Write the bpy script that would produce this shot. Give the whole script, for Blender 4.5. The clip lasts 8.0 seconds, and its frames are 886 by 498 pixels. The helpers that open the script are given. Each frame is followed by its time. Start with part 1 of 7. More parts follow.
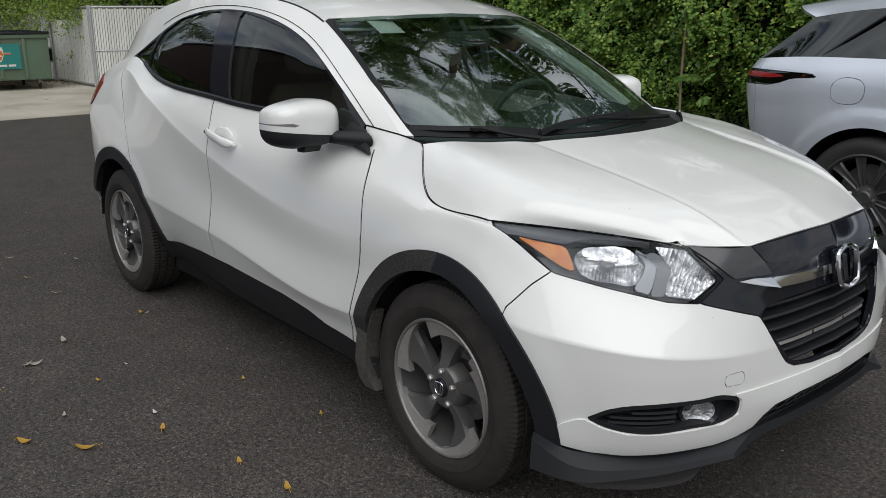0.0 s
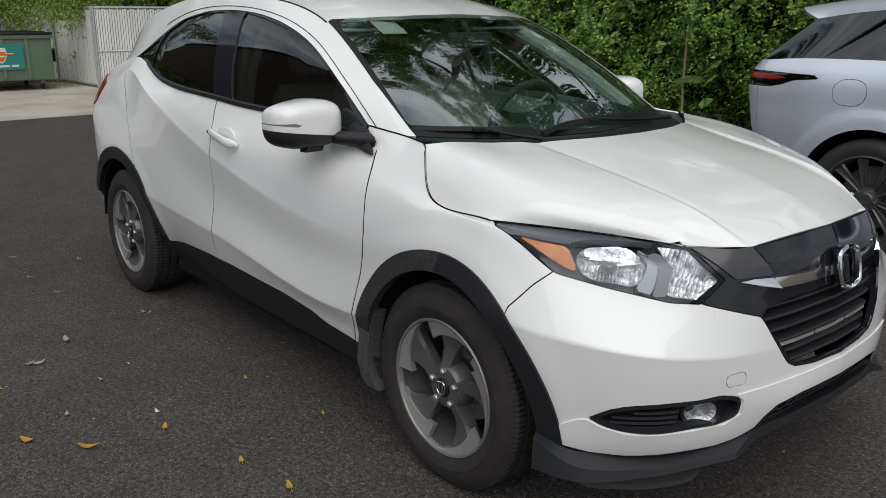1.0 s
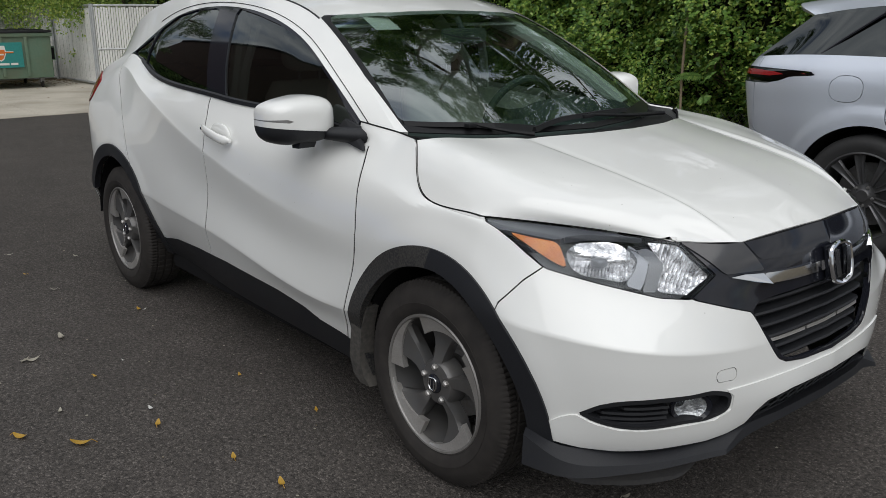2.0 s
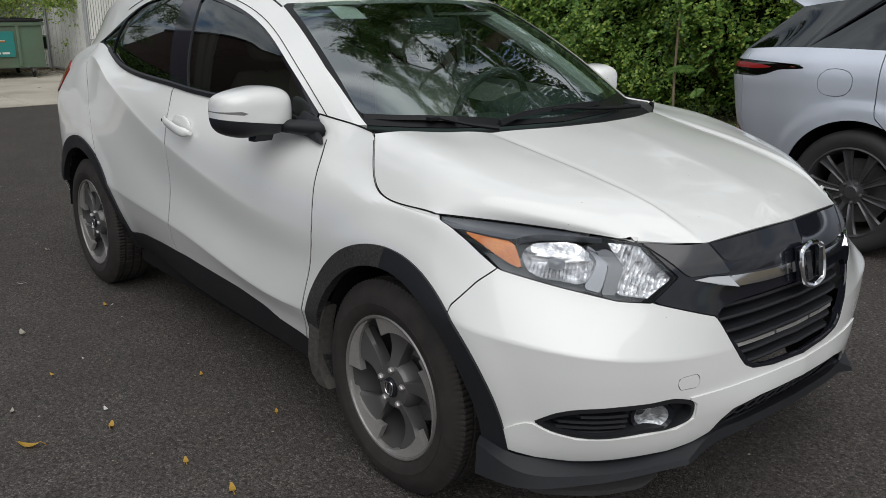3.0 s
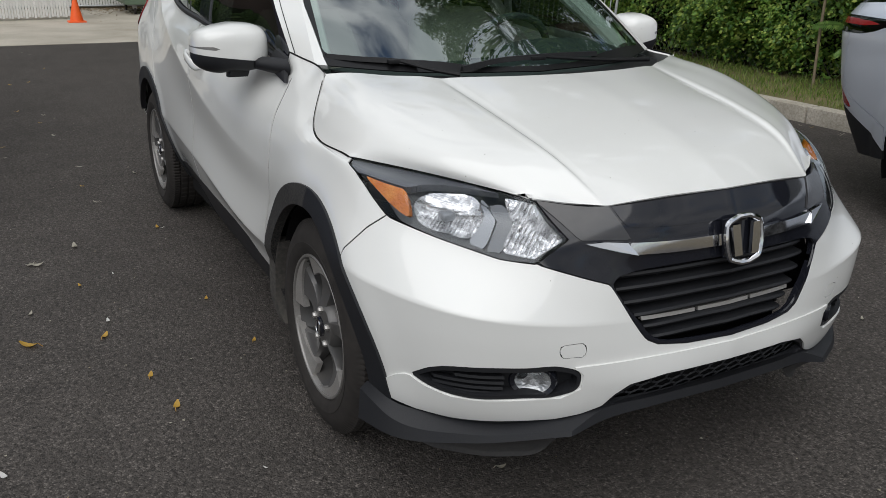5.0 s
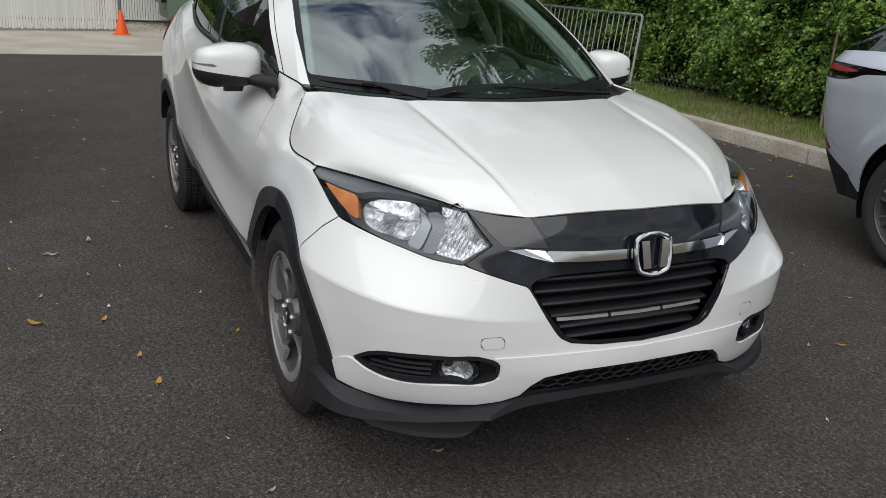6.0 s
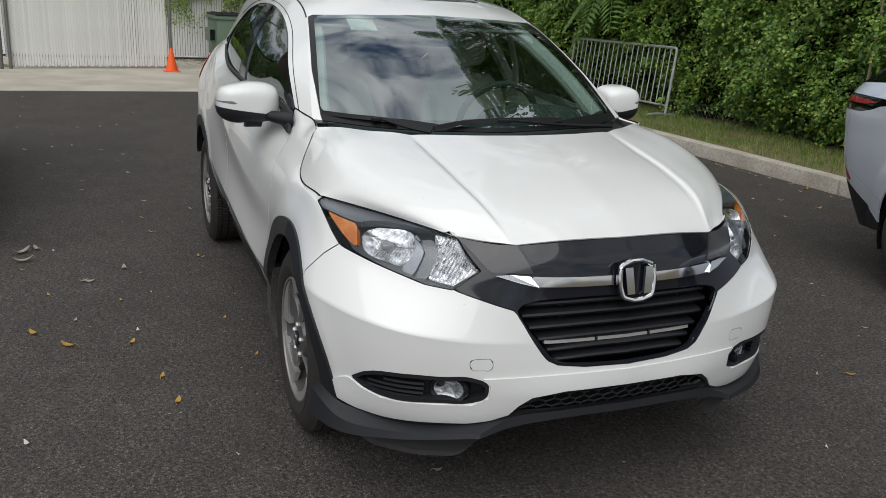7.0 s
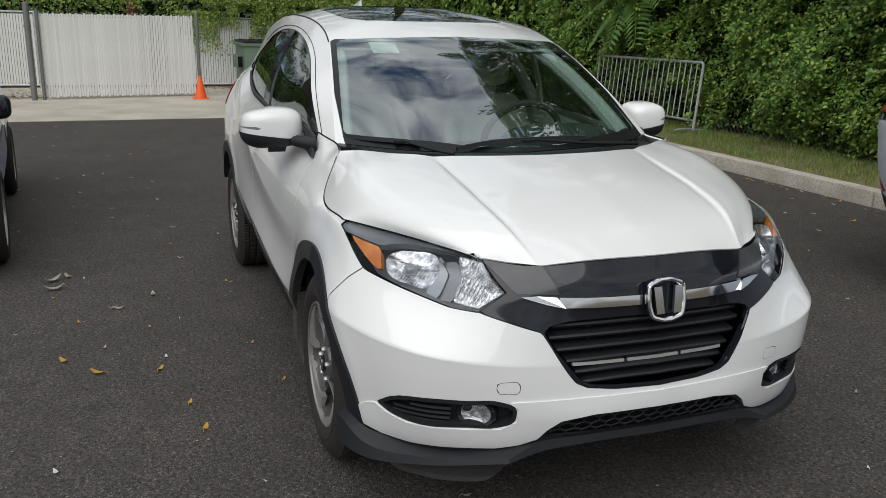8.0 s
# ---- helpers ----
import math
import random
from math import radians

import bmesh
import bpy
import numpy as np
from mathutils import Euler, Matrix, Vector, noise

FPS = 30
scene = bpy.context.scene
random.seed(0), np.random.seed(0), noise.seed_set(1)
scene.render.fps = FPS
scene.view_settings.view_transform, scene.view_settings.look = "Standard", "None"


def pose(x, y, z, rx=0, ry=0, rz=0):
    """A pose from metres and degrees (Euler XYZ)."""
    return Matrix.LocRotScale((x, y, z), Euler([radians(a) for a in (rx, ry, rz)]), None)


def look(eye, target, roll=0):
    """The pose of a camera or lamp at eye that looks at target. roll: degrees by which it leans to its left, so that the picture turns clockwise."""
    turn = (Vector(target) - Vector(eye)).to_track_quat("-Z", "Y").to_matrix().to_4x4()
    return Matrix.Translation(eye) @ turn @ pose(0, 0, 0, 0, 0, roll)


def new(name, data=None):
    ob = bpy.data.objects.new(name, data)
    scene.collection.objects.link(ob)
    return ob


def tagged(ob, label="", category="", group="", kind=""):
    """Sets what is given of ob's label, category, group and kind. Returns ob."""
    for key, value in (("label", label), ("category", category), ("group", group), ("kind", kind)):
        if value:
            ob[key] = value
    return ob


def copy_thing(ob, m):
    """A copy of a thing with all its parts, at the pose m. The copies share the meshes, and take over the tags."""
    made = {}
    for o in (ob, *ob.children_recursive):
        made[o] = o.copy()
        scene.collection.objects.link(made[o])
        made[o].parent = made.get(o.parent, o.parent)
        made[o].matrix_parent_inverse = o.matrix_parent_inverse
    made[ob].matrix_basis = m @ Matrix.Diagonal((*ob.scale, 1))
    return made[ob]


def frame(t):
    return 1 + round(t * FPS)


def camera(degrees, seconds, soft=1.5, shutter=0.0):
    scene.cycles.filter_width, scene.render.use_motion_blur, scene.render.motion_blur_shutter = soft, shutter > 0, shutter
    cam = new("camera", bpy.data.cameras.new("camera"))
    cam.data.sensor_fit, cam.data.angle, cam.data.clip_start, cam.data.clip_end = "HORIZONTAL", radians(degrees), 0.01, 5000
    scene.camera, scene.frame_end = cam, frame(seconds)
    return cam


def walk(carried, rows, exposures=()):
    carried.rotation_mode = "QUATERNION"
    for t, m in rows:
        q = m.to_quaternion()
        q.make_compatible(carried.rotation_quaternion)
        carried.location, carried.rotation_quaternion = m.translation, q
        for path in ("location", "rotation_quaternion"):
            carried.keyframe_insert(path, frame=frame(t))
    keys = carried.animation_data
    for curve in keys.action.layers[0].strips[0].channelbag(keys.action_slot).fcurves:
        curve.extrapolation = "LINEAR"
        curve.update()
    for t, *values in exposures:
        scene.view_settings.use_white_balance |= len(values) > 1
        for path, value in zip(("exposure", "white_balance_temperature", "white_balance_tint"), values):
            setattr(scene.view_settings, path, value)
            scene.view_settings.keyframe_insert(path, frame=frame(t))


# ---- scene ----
# the origin lies on the ground under the white car's front axle; x points along its nose
cam = camera(55.4, 8.0, soft=0.6)
PATH = [
    (0, (1.854, -2.384, 1.458), (0.387, -1.136, 0.919), -0.2),
    (0.5, (1.855, -2.389, 1.46), (0.385, -1.144, 0.923), -0.1),
    (1, (1.858, -2.389, 1.456), (0.388, -1.144, 0.92), -0.1),
    (2.5, (1.881, -2.31, 1.444), (0.409, -1.071, 0.898), -0.2),
    (3, (1.878, -2.197, 1.439), (0.41, -0.959, 0.88), 0.1),
    (3.5, (1.885, -2.019, 1.442), (0.422, -0.794, 0.842), 0.6),
    (4, (1.961, -1.825, 1.425), (0.39, -0.777, 0.766), -0.2),
    (4.5, (2.097, -1.67, 1.431), (0.447, -0.76, 0.763), -0.1),
    (4.7, (2.152, -1.636, 1.426), (0.5, -0.731, 0.753), 0.4),
    (5.8, (2.548, -1.525, 1.458), (0.848, -0.694, 0.812), 3.1),
    (6, (2.619, -1.508, 1.469), (0.906, -0.682, 0.849), 3.4),
    (6.5, (2.768, -1.44, 1.484), (1.013, -0.673, 0.908), 3.3),
    (7, (2.802, -1.419, 1.502), (1.024, -0.689, 0.948), 2.6),
    (7.5, (2.8, -1.414, 1.504), (1.0, -0.713, 0.985), 1.7),
    (8, (2.781, -1.395, 1.501), (0.967, -0.727, 0.991), 1.0),
]
walk(cam, [(t, look(eye, target, roll)) for t, eye, target, roll in PATH], [(0, 0.06), (4.0, 0.05), (6.0, 0.14), (8.0, 0.16)])

# ---- sky and sun ----
SUN_UP, SUN_SIDE = 50.0, -38.0  # height of the sun and its bearing from the nose, degrees
world = bpy.data.worlds.new("sky")
scene.world = world
world.use_nodes = True
wn, wl = world.node_tree.nodes, world.node_tree.links
wn.clear()
w_out, w_bg = wn.new("ShaderNodeOutputWorld"), wn.new("ShaderNodeBackground")
w_sky = wn.new("ShaderNodeTexSky")
w_sky.sky_type, w_sky.sun_disc = "NISHITA", False
w_sky.sun_elevation, w_sky.sun_rotation = radians(SUN_UP), radians(90 - SUN_SIDE)
w_dim = wn.new("ShaderNodeVectorMath")
w_dim.operation = "SCALE"
w_dim.inputs["Scale"].default_value = 0.19
wl.new(w_sky.outputs[0], w_dim.inputs[0])
w_co, w_map = wn.new("ShaderNodeTexCoord"), wn.new("ShaderNodeMapping")
w_map.inputs["Scale"].default_value = (1.0, 1.0, 2.2)
w_noise, w_ramp, w_mix = wn.new("ShaderNodeTexNoise"), wn.new("ShaderNodeValToRGB"), wn.new("ShaderNodeMix")
w_noise.inputs["Scale"].default_value, w_noise.inputs["Detail"].default_value = 4.2, 10
w_noise.inputs["Roughness"].default_value, w_noise.inputs["Distortion"].default_value = 0.58, 0.5
w_ramp.color_ramp.elements[0].position, w_ramp.color_ramp.elements[1].position = 0.33, 0.49
w_mix.data_type = "RGBA"
w_grey, w_tone = wn.new("ShaderNodeTexNoise"), wn.new("ShaderNodeValToRGB")
w_grey.inputs["Scale"].default_value, w_grey.inputs["Detail"].default_value = 4.6, 8
w_tone.color_ramp.elements[0].color, w_tone.color_ramp.elements[1].color = (0.66, 0.71, 0.78, 1), (1.46, 1.47, 1.48, 1)
w_tone.color_ramp.elements[0].position, w_tone.color_ramp.elements[1].position = 0.35, 0.68
wl.new(w_co.outputs["Generated"], w_map.inputs[0])
for n_ in (w_noise, w_grey):
    wl.new(w_map.outputs[0], n_.inputs["Vector"])
wl.new(w_noise.outputs[0], w_ramp.inputs[0])
wl.new(w_grey.outputs[0], w_tone.inputs[0])
wl.new(w_ramp.outputs[0], w_mix.inputs["Factor"])
wl.new(w_dim.outputs[0], w_mix.inputs["A"])
w_sep, w_lift, w_up = wn.new("ShaderNodeSeparateXYZ"), wn.new("ShaderNodeMapRange"), wn.new("ShaderNodeVectorMath")
w_lift.inputs["From Min"].default_value, w_lift.inputs["From Max"].default_value = 0.1, 1.0
w_lift.inputs["To Min"].default_value, w_lift.inputs["To Max"].default_value = 0.72, 1.6  # an overcast sky is brightest overhead
w_up.operation = "SCALE"
wl.new(w_co.outputs["Generated"], w_sep.inputs[0]), wl.new(w_sep.outputs["Z"], w_lift.inputs[0])
wl.new(w_tone.outputs[0], w_up.inputs[0]), wl.new(w_lift.outputs[0], w_up.inputs["Scale"])
wl.new(w_up.outputs[0], w_mix.inputs["B"])
wl.new(w_mix.outputs["Result"], w_bg.inputs["Color"])
w_bg.inputs["Strength"].default_value = 0.535
wl.new(w_bg.outputs[0], w_out.inputs[0])
sun = new("sun", bpy.data.lights.new("sun", "SUN"))
sun.data.energy, sun.data.angle, sun.data.color = 1.62, radians(70), (1.0, 0.99, 0.98)
sun.matrix_world = look(Vector((math.cos(radians(SUN_SIDE)) * math.cos(radians(SUN_UP)), math.sin(radians(SUN_SIDE)) * math.cos(radians(SUN_UP)), math.sin(radians(SUN_UP)))) * 30, (0, 0, 0))

# ---- materials ----
def shader(name, color, rough=0.5, metal=0.0, coat=0.0, coat_rough=0.03, spec=0.5, grain=(), stain=(), bump=(), island=0.0, obj=0.0):
    """A Principled material. grain, stain: (scale, strength, colour) noise mixed into the colour; bump: (scale, strength, distance)."""
    m = bpy.data.materials.new(name)
    m.use_nodes = True
    n, l = m.node_tree.nodes, m.node_tree.links
    b = n["Principled BSDF"]
    b.inputs["Roughness"].default_value, b.inputs["Metallic"].default_value = rough, metal
    b.inputs["Coat Weight"].default_value, b.inputs["Coat Roughness"].default_value = coat, coat_rough
    b.inputs["Specular IOR Level"].default_value = spec
    co = n.new("ShaderNodeTexCoord").outputs["Object"]
    col = n.new("ShaderNodeRGB").outputs[0]
    col.default_value = (*color, 1)
    for scale, strength, other in [g for g in (grain, stain) if g]:
        t, r, x = n.new("ShaderNodeTexNoise"), n.new("ShaderNodeMapRange"), n.new("ShaderNodeMix")
        t.inputs["Scale"].default_value, t.inputs["Detail"].default_value = scale, 6
        r.inputs["From Min"].default_value, r.inputs["From Max"].default_value, r.inputs["To Max"].default_value = 0.38, 0.70, strength
        x.data_type = "RGBA"
        x.inputs["B"].default_value = (*other, 1)
        l.new(co, t.inputs["Vector"]), l.new(t.outputs[0], r.inputs[0]), l.new(r.outputs[0], x.inputs["Factor"]), l.new(col, x.inputs["A"])
        col = x.outputs["Result"]
    if island or obj:
        src = n.new("ShaderNodeNewGeometry").outputs["Random Per Island"] if island else n.new("ShaderNodeObjectInfo").outputs["Random"]
        h, r = n.new("ShaderNodeHueSaturation"), n.new("ShaderNodeMapRange")
        r.inputs["To Min"].default_value, r.inputs["To Max"].default_value = 1 - (island or obj), 1 + (island or obj)
        l.new(src, r.inputs[0]), l.new(r.outputs[0], h.inputs["Value"]), l.new(col, h.inputs["Color"])
        col = h.outputs[0]
    l.new(col, b.inputs["Base Color"])
    if bump:
        t, k = n.new("ShaderNodeTexNoise"), n.new("ShaderNodeBump")
        t.inputs["Scale"].default_value, t.inputs["Detail"].default_value = bump[0], 5
        k.inputs["Strength"].default_value, k.inputs["Distance"].default_value = bump[1], bump[2]
        l.new(co, t.inputs["Vector"]), l.new(t.outputs[0], k.inputs["Height"]), l.new(k.outputs[0], b.inputs["Normal"])
    return m


def pane(name, tint, gloss=0.05, rough=0.0, power=4.0):
    """Thin glass: clear or tinted, with a reflection that grows towards grazing view."""
    m = bpy.data.materials.new(name)
    m.use_nodes = True
    n, l = m.node_tree.nodes, m.node_tree.links
    n.clear()
    out, mix, tr, gl = n.new("ShaderNodeOutputMaterial"), n.new("ShaderNodeMixShader"), n.new("ShaderNodeBsdfTransparent"), n.new("ShaderNodeBsdfGlossy")
    lw, pw, ad = n.new("ShaderNodeLayerWeight"), n.new("ShaderNodeMath"), n.new("ShaderNodeMath")
    lw.inputs["Blend"].default_value = 0.5
    pw.operation, ad.operation = "POWER", "MULTIPLY_ADD"
    pw.inputs[1].default_value, ad.inputs[1].default_value, ad.inputs[2].default_value = power, 1 - gloss, gloss
    tr.inputs[0].default_value, gl.inputs["Roughness"].default_value, gl.inputs["Color"].default_value = (*tint, 1), rough, (0.92, 0.985, 1, 1)
    l.new(lw.outputs["Facing"], pw.inputs[0]), l.new(pw.outputs[0], ad.inputs[0]), l.new(ad.outputs[0], mix.inputs[0])
    l.new(tr.outputs[0], mix.inputs[1]), l.new(gl.outputs[0], mix.inputs[2]), l.new(mix.outputs[0], out.inputs[0])
    return m


WHITE = shader("pearl_white_paint", (0.745, 0.75, 0.728), 0.34, 0, 1.0, 0.02, 0.5, (900, 0.10, (0.90, 0.90, 0.88)), (2.3, 0.10, (0.68, 0.67, 0.62)))


def speckled(m, scale, size, color):
    """Adds sparse dirt specks to a paint."""
    n, l = m.node_tree.nodes, m.node_tree.links
    b = n["Principled BSDF"]
    old = b.inputs["Base Color"].links[0].from_socket
    co = [x for x in n if x.bl_idname == "ShaderNodeTexCoord"][0].outputs["Object"]
    v, r, x = n.new("ShaderNodeTexVoronoi"), n.new("ShaderNodeMapRange"), n.new("ShaderNodeMix")
    v.inputs["Scale"].default_value = scale
    r.inputs["From Min"].default_value, r.inputs["From Max"].default_value, r.inputs["To Min"].default_value, r.inputs["To Max"].default_value = size * 0.6, size, 0.6, 0
    x.data_type = "RGBA"
    x.inputs["B"].default_value = (*color, 1)
    l.new(co, v.inputs["Vector"]), l.new(v.outputs["Distance"], r.inputs[0]), l.new(r.outputs[0], x.inputs["Factor"]), l.new(old, x.inputs["A"]), l.new(x.outputs["Result"], b.inputs["Base Color"])


speckled(WHITE, 17, 0.034, (0.20, 0.18, 0.14))
SILVER = shader("silver_paint", (0.70, 0.75, 0.84), 0.34, 0.45, 1.0, 0.03, 0.5, (1200, 0.2, (0.60, 0.62, 0.66)), (1.5, 0.12, (0.44, 0.46, 0.50)))
BLUE = shader("blue_paint", (0.03, 0.12, 0.42), 0.35, 0.2, 1.0, 0.03, 0.5, (1200, 0.2, (0.05, 0.18, 0.55)), (2, 0.1, (0.03, 0.09, 0.3)))
PLASTIC = shader("black_plastic", (0.013, 0.014, 0.017), 0.5, 0, 0, 0, 0.32, (260, 0.35, (0.024, 0.024, 0.027)), (5, 0.4, (0.024, 0.024, 0.024)), (700, 0.25, 0.0006))
DUSTY = shader("dusty_plastic", (0.045, 0.044, 0.042), 0.8, 0, 0, 0, 0.3, (60, 0.6, (0.12, 0.108, 0.095)), (9, 0.6, (0.085, 0.078, 0.068)), (300, 0.3, 0.001))
GRIMED = shader("splashed_plastic", (0.016, 0.017, 0.02), 0.6, 0, 0, 0, 0.3, (150, 0.9, (0.075, 0.07, 0.062)), (14, 0.6, (0.045, 0.043, 0.04)), (500, 0.2, 0.0006))
PIANO = shader("gloss_black", (0.010, 0.011, 0.016), 0.07, 0, 0.0, 0.03, 0.5, (40, 0.15, (0.02, 0.02, 0.024)), (4, 0.2, (0.022, 0.022, 0.024)))
# near-black: puts the shade of gaps, recesses and undersides into the colour
VOID = shader("shade_black", (0.008, 0.008, 0.009), 0.9, 0, 0, 0, 0.2, (30, 0.3, (0.014, 0.013, 0.012)))
# black plastic painted lighter, making up for missing light under the bumper
LIFTED = shader("lifted_black_plastic", (0.055, 0.055, 0.058), 0.7, 0, 0, 0, 0.35, (90, 0.5, (0.09, 0.086, 0.08)), (7, 0.4, (0.07, 0.067, 0.064)), (300, 0.3, 0.001))
RUBBER = shader("tyre_rubber", (0.022, 0.0195, 0.018), 0.78, 0, 0, 0, 0.35, (25, 0.5, (0.043, 0.038, 0.034)), (6, 0.4, (0.04, 0.035, 0.031)), (500, 0.3, 0.0008))
NIGHTALLOY = shader("black_alloy", (0.075, 0.076, 0.08), 0.35, 0.3, 0.4, 0.1, 0.5, (35, 0.4, (0.055, 0.053, 0.05)), (8, 0.35, (0.05, 0.047, 0.044)))
NEWRUBBER = shader("black_rubber", (0.032, 0.032, 0.033), 0.7, 0, 0, 0, 0.35, (25, 0.5, (0.035, 0.034, 0.033)), (6, 0.4, (0.03, 0.029, 0.028)), (500, 0.3, 0.0008))
ALLOY = shader("dark_alloy", (0.105, 0.105, 0.106), 0.42, 0.40, 0.3, 0.1, 0.5, (35, 0.4, (0.12, 0.11, 0.10)), (8, 0.35, (0.10, 0.09, 0.08)))
BRIGHT = shader("machined_alloy", (0.58, 0.565, 0.545), 0.40, 0.7, 0.2, 0.1, 0.5, (180, 0.3, (0.30, 0.29, 0.27)), (10, 0.4, (0.34, 0.31, 0.28)))
LIPALLOY = shader("dusty_alloy_lip", (0.27, 0.262, 0.252), 0.45, 0.5, 0.1, 0.1, 0.5, (90, 0.4, (0.18, 0.17, 0.155)), (9, 0.4, (0.19, 0.175, 0.16)))
CHROME = shader("chrome", (0.80, 0.81, 0.83), 0.09, 1.0, 0, 0, 0.5, (15, 0.2, (0.65, 0.65, 0.66)))
SMOKED = shader("smoked_grey_bezel", (0.105, 0.11, 0.125), 0.3, 0.2, 0.3, 0.1, 0.5, (40, 0.3, (0.075, 0.08, 0.09)))
# gloss black painted lighter for the sky that the wing panels reflect
SKYLIT = shader("skylit_gloss_black", (0.034, 0.034, 0.037), 0.15, 0, 0.2, 0.05, 0.5, (40, 0.3, (0.05, 0.05, 0.052)), (9, 0.3, (0.06, 0.06, 0.06)))
# dark blotches in this chrome's colour imitate broken, sparkling reflections
GLINT = shader("sparkle_chrome", (0.92, 0.92, 0.93), 0.18, 0.85, 0, 0, 0.5, (48, 0.8, (0.16, 0.16, 0.17)), (), (70, 0.4, 0.004))
SATIN = shader("satin_grey_bezel", (0.24, 0.25, 0.27), 0.35, 0.5, 0.3, 0.1, 0.5, (60, 0.2, (0.24, 0.25, 0.27)))
BEZEL = shader("grey_lamp_bowl", (0.15, 0.155, 0.165), 0.4, 0.2, 0.3, 0.1, 0.5, (40, 0.3, (0.12, 0.125, 0.135)))
STEEL = shader("steel", (0.30, 0.30, 0.30), 0.45, 0.8, 0, 0, 0.5, (60, 0.4, (0.2, 0.17, 0.14)))
AMBER = shader("amber_lens", (0.52, 0.135, 0.006), 0.25, 0, 0.2, 0.05, 0.5, (70, 0.7, (0.34, 0.08, 0.006)), (25, 0.5, (0.72, 0.30, 0.05)), (90, 0.7, 0.004))
SOOT = shader("black_cowl_plastic", (0.009, 0.0095, 0.011), 0.5, 0, 0, 0, 0.22, (120, 0.35, (0.022, 0.022, 0.023)), (6, 0.4, (0.024, 0.023, 0.022)), (500, 0.2, 0.0006))
RED = shader("red_lens", (0.30, 0.010, 0.012), 0.2, 0, 1.0, 0.03, 0.5, (120, 0.4, (0.25, 0.006, 0.008)), (), (240, 0.4, 0.002))
WINDSHIELD = pane("windshield_glass", (0.70, 0.83, 0.79), 0.24)
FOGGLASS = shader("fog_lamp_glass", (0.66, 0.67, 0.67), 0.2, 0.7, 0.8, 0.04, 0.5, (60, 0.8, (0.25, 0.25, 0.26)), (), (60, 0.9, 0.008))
TINTED = pane("tinted_glass", (0.05, 0.055, 0.055), 0.07)
SEMITINT = pane("side_glass", (0.16, 0.17, 0.165), 0.07)
CLEAR = pane("clear_lens", (0.93, 0.94, 0.95), 0.03, power=5.5)
GREYGLASS = pane("dark_glass", (0.03, 0.03, 0.035), 0.09, power=5)
FRIT = shader("black_ceramic_edge", (0.010, 0.010, 0.011), 0.3, 0, 0.0, 0.05, 0.25, (80, 0.2, (0.02, 0.02, 0.02)))
CLOTH = shader("grey_beige_cloth", (0.44, 0.415, 0.36), 0.95, 0, 0, 0, 0.2, (300, 0.4, (0.40, 0.375, 0.33)), (6, 0.2, (0.45, 0.42, 0.37)), (500, 0.4, 0.001))
TRIMDARK = shader("charcoal_trim", (0.046, 0.056, 0.054), 0.7, 0, 0, 0, 0.3, (150, 0.4, (0.045, 0.047, 0.05)), (), (400, 0.3, 0.0008))
PALE = shader("pale_trim", (0.56, 0.57, 0.52), 0.85, 0, 0, 0, 0.3, (200, 0.3, (0.34, 0.34, 0.31)))

# ---- shape tools ----
def link(name, me, material, parent=None, label=""):
    me.materials.append(material)
    ob = new(name, me)
    ob.parent = parent
    return tagged(ob, label) if label else ob


def solid(name, V, F, material, parent=None, label="", smooth=True, N=None, hard=None):
    """One mesh object from points and faces."""
    me = bpy.data.meshes.new(name)
    me.from_pydata([tuple(v) for v in np.asarray(V, float)], [], [tuple(int(i) for i in f) for f in F])
    me.polygons.foreach_set("use_smooth", [smooth] * len(me.polygons))
    if N is not None:
        me.normals_split_custom_set_from_vertices([tuple(n) for n in N])
    elif hard is not None:
        me.set_sharp_from_angle(angle=radians(hard))
    me.update()
    return link(name, me, material, parent, label)


def part(name, bm, material, parent, label="", smooth=True, hard=35):
    """Links a bmesh as one mesh object under a thing or a part."""
    bmesh.ops.recalc_face_normals(bm, faces=bm.faces)
    me = bpy.data.meshes.new(name)
    bm.to_mesh(me)
    bm.free()
    me.polygons.foreach_set("use_smooth", [smooth] * len(me.polygons))
    if smooth:
        me.set_sharp_from_angle(angle=radians(hard))
    return link(name, me, material, parent, label)


def thing(name, at, label, category, group="", turn=0.0):
    ob = new(name)
    ob.empty_display_size = 0.1
    ob.matrix_basis = pose(*at, 0, 0, turn)
    return tagged(ob, label, category, group)


def box(bm, lo, hi, bevel=0.0, m=None):
    """Adds a box from corner to corner, with rounded edges."""
    lo, hi = Vector(lo), Vector(hi)
    mat = Matrix.Translation((lo + hi) / 2) @ Matrix.Diagonal((*(hi - lo), 1))
    v = bmesh.ops.create_cube(bm, size=1, matrix=(m or Matrix()) @ mat)["verts"]
    if bevel:
        e = list({e for x in v for e in x.link_edges})
        bmesh.ops.bevel(bm, geom=e, offset=bevel, segments=2, affect="EDGES", profile=0.6)
    return bm


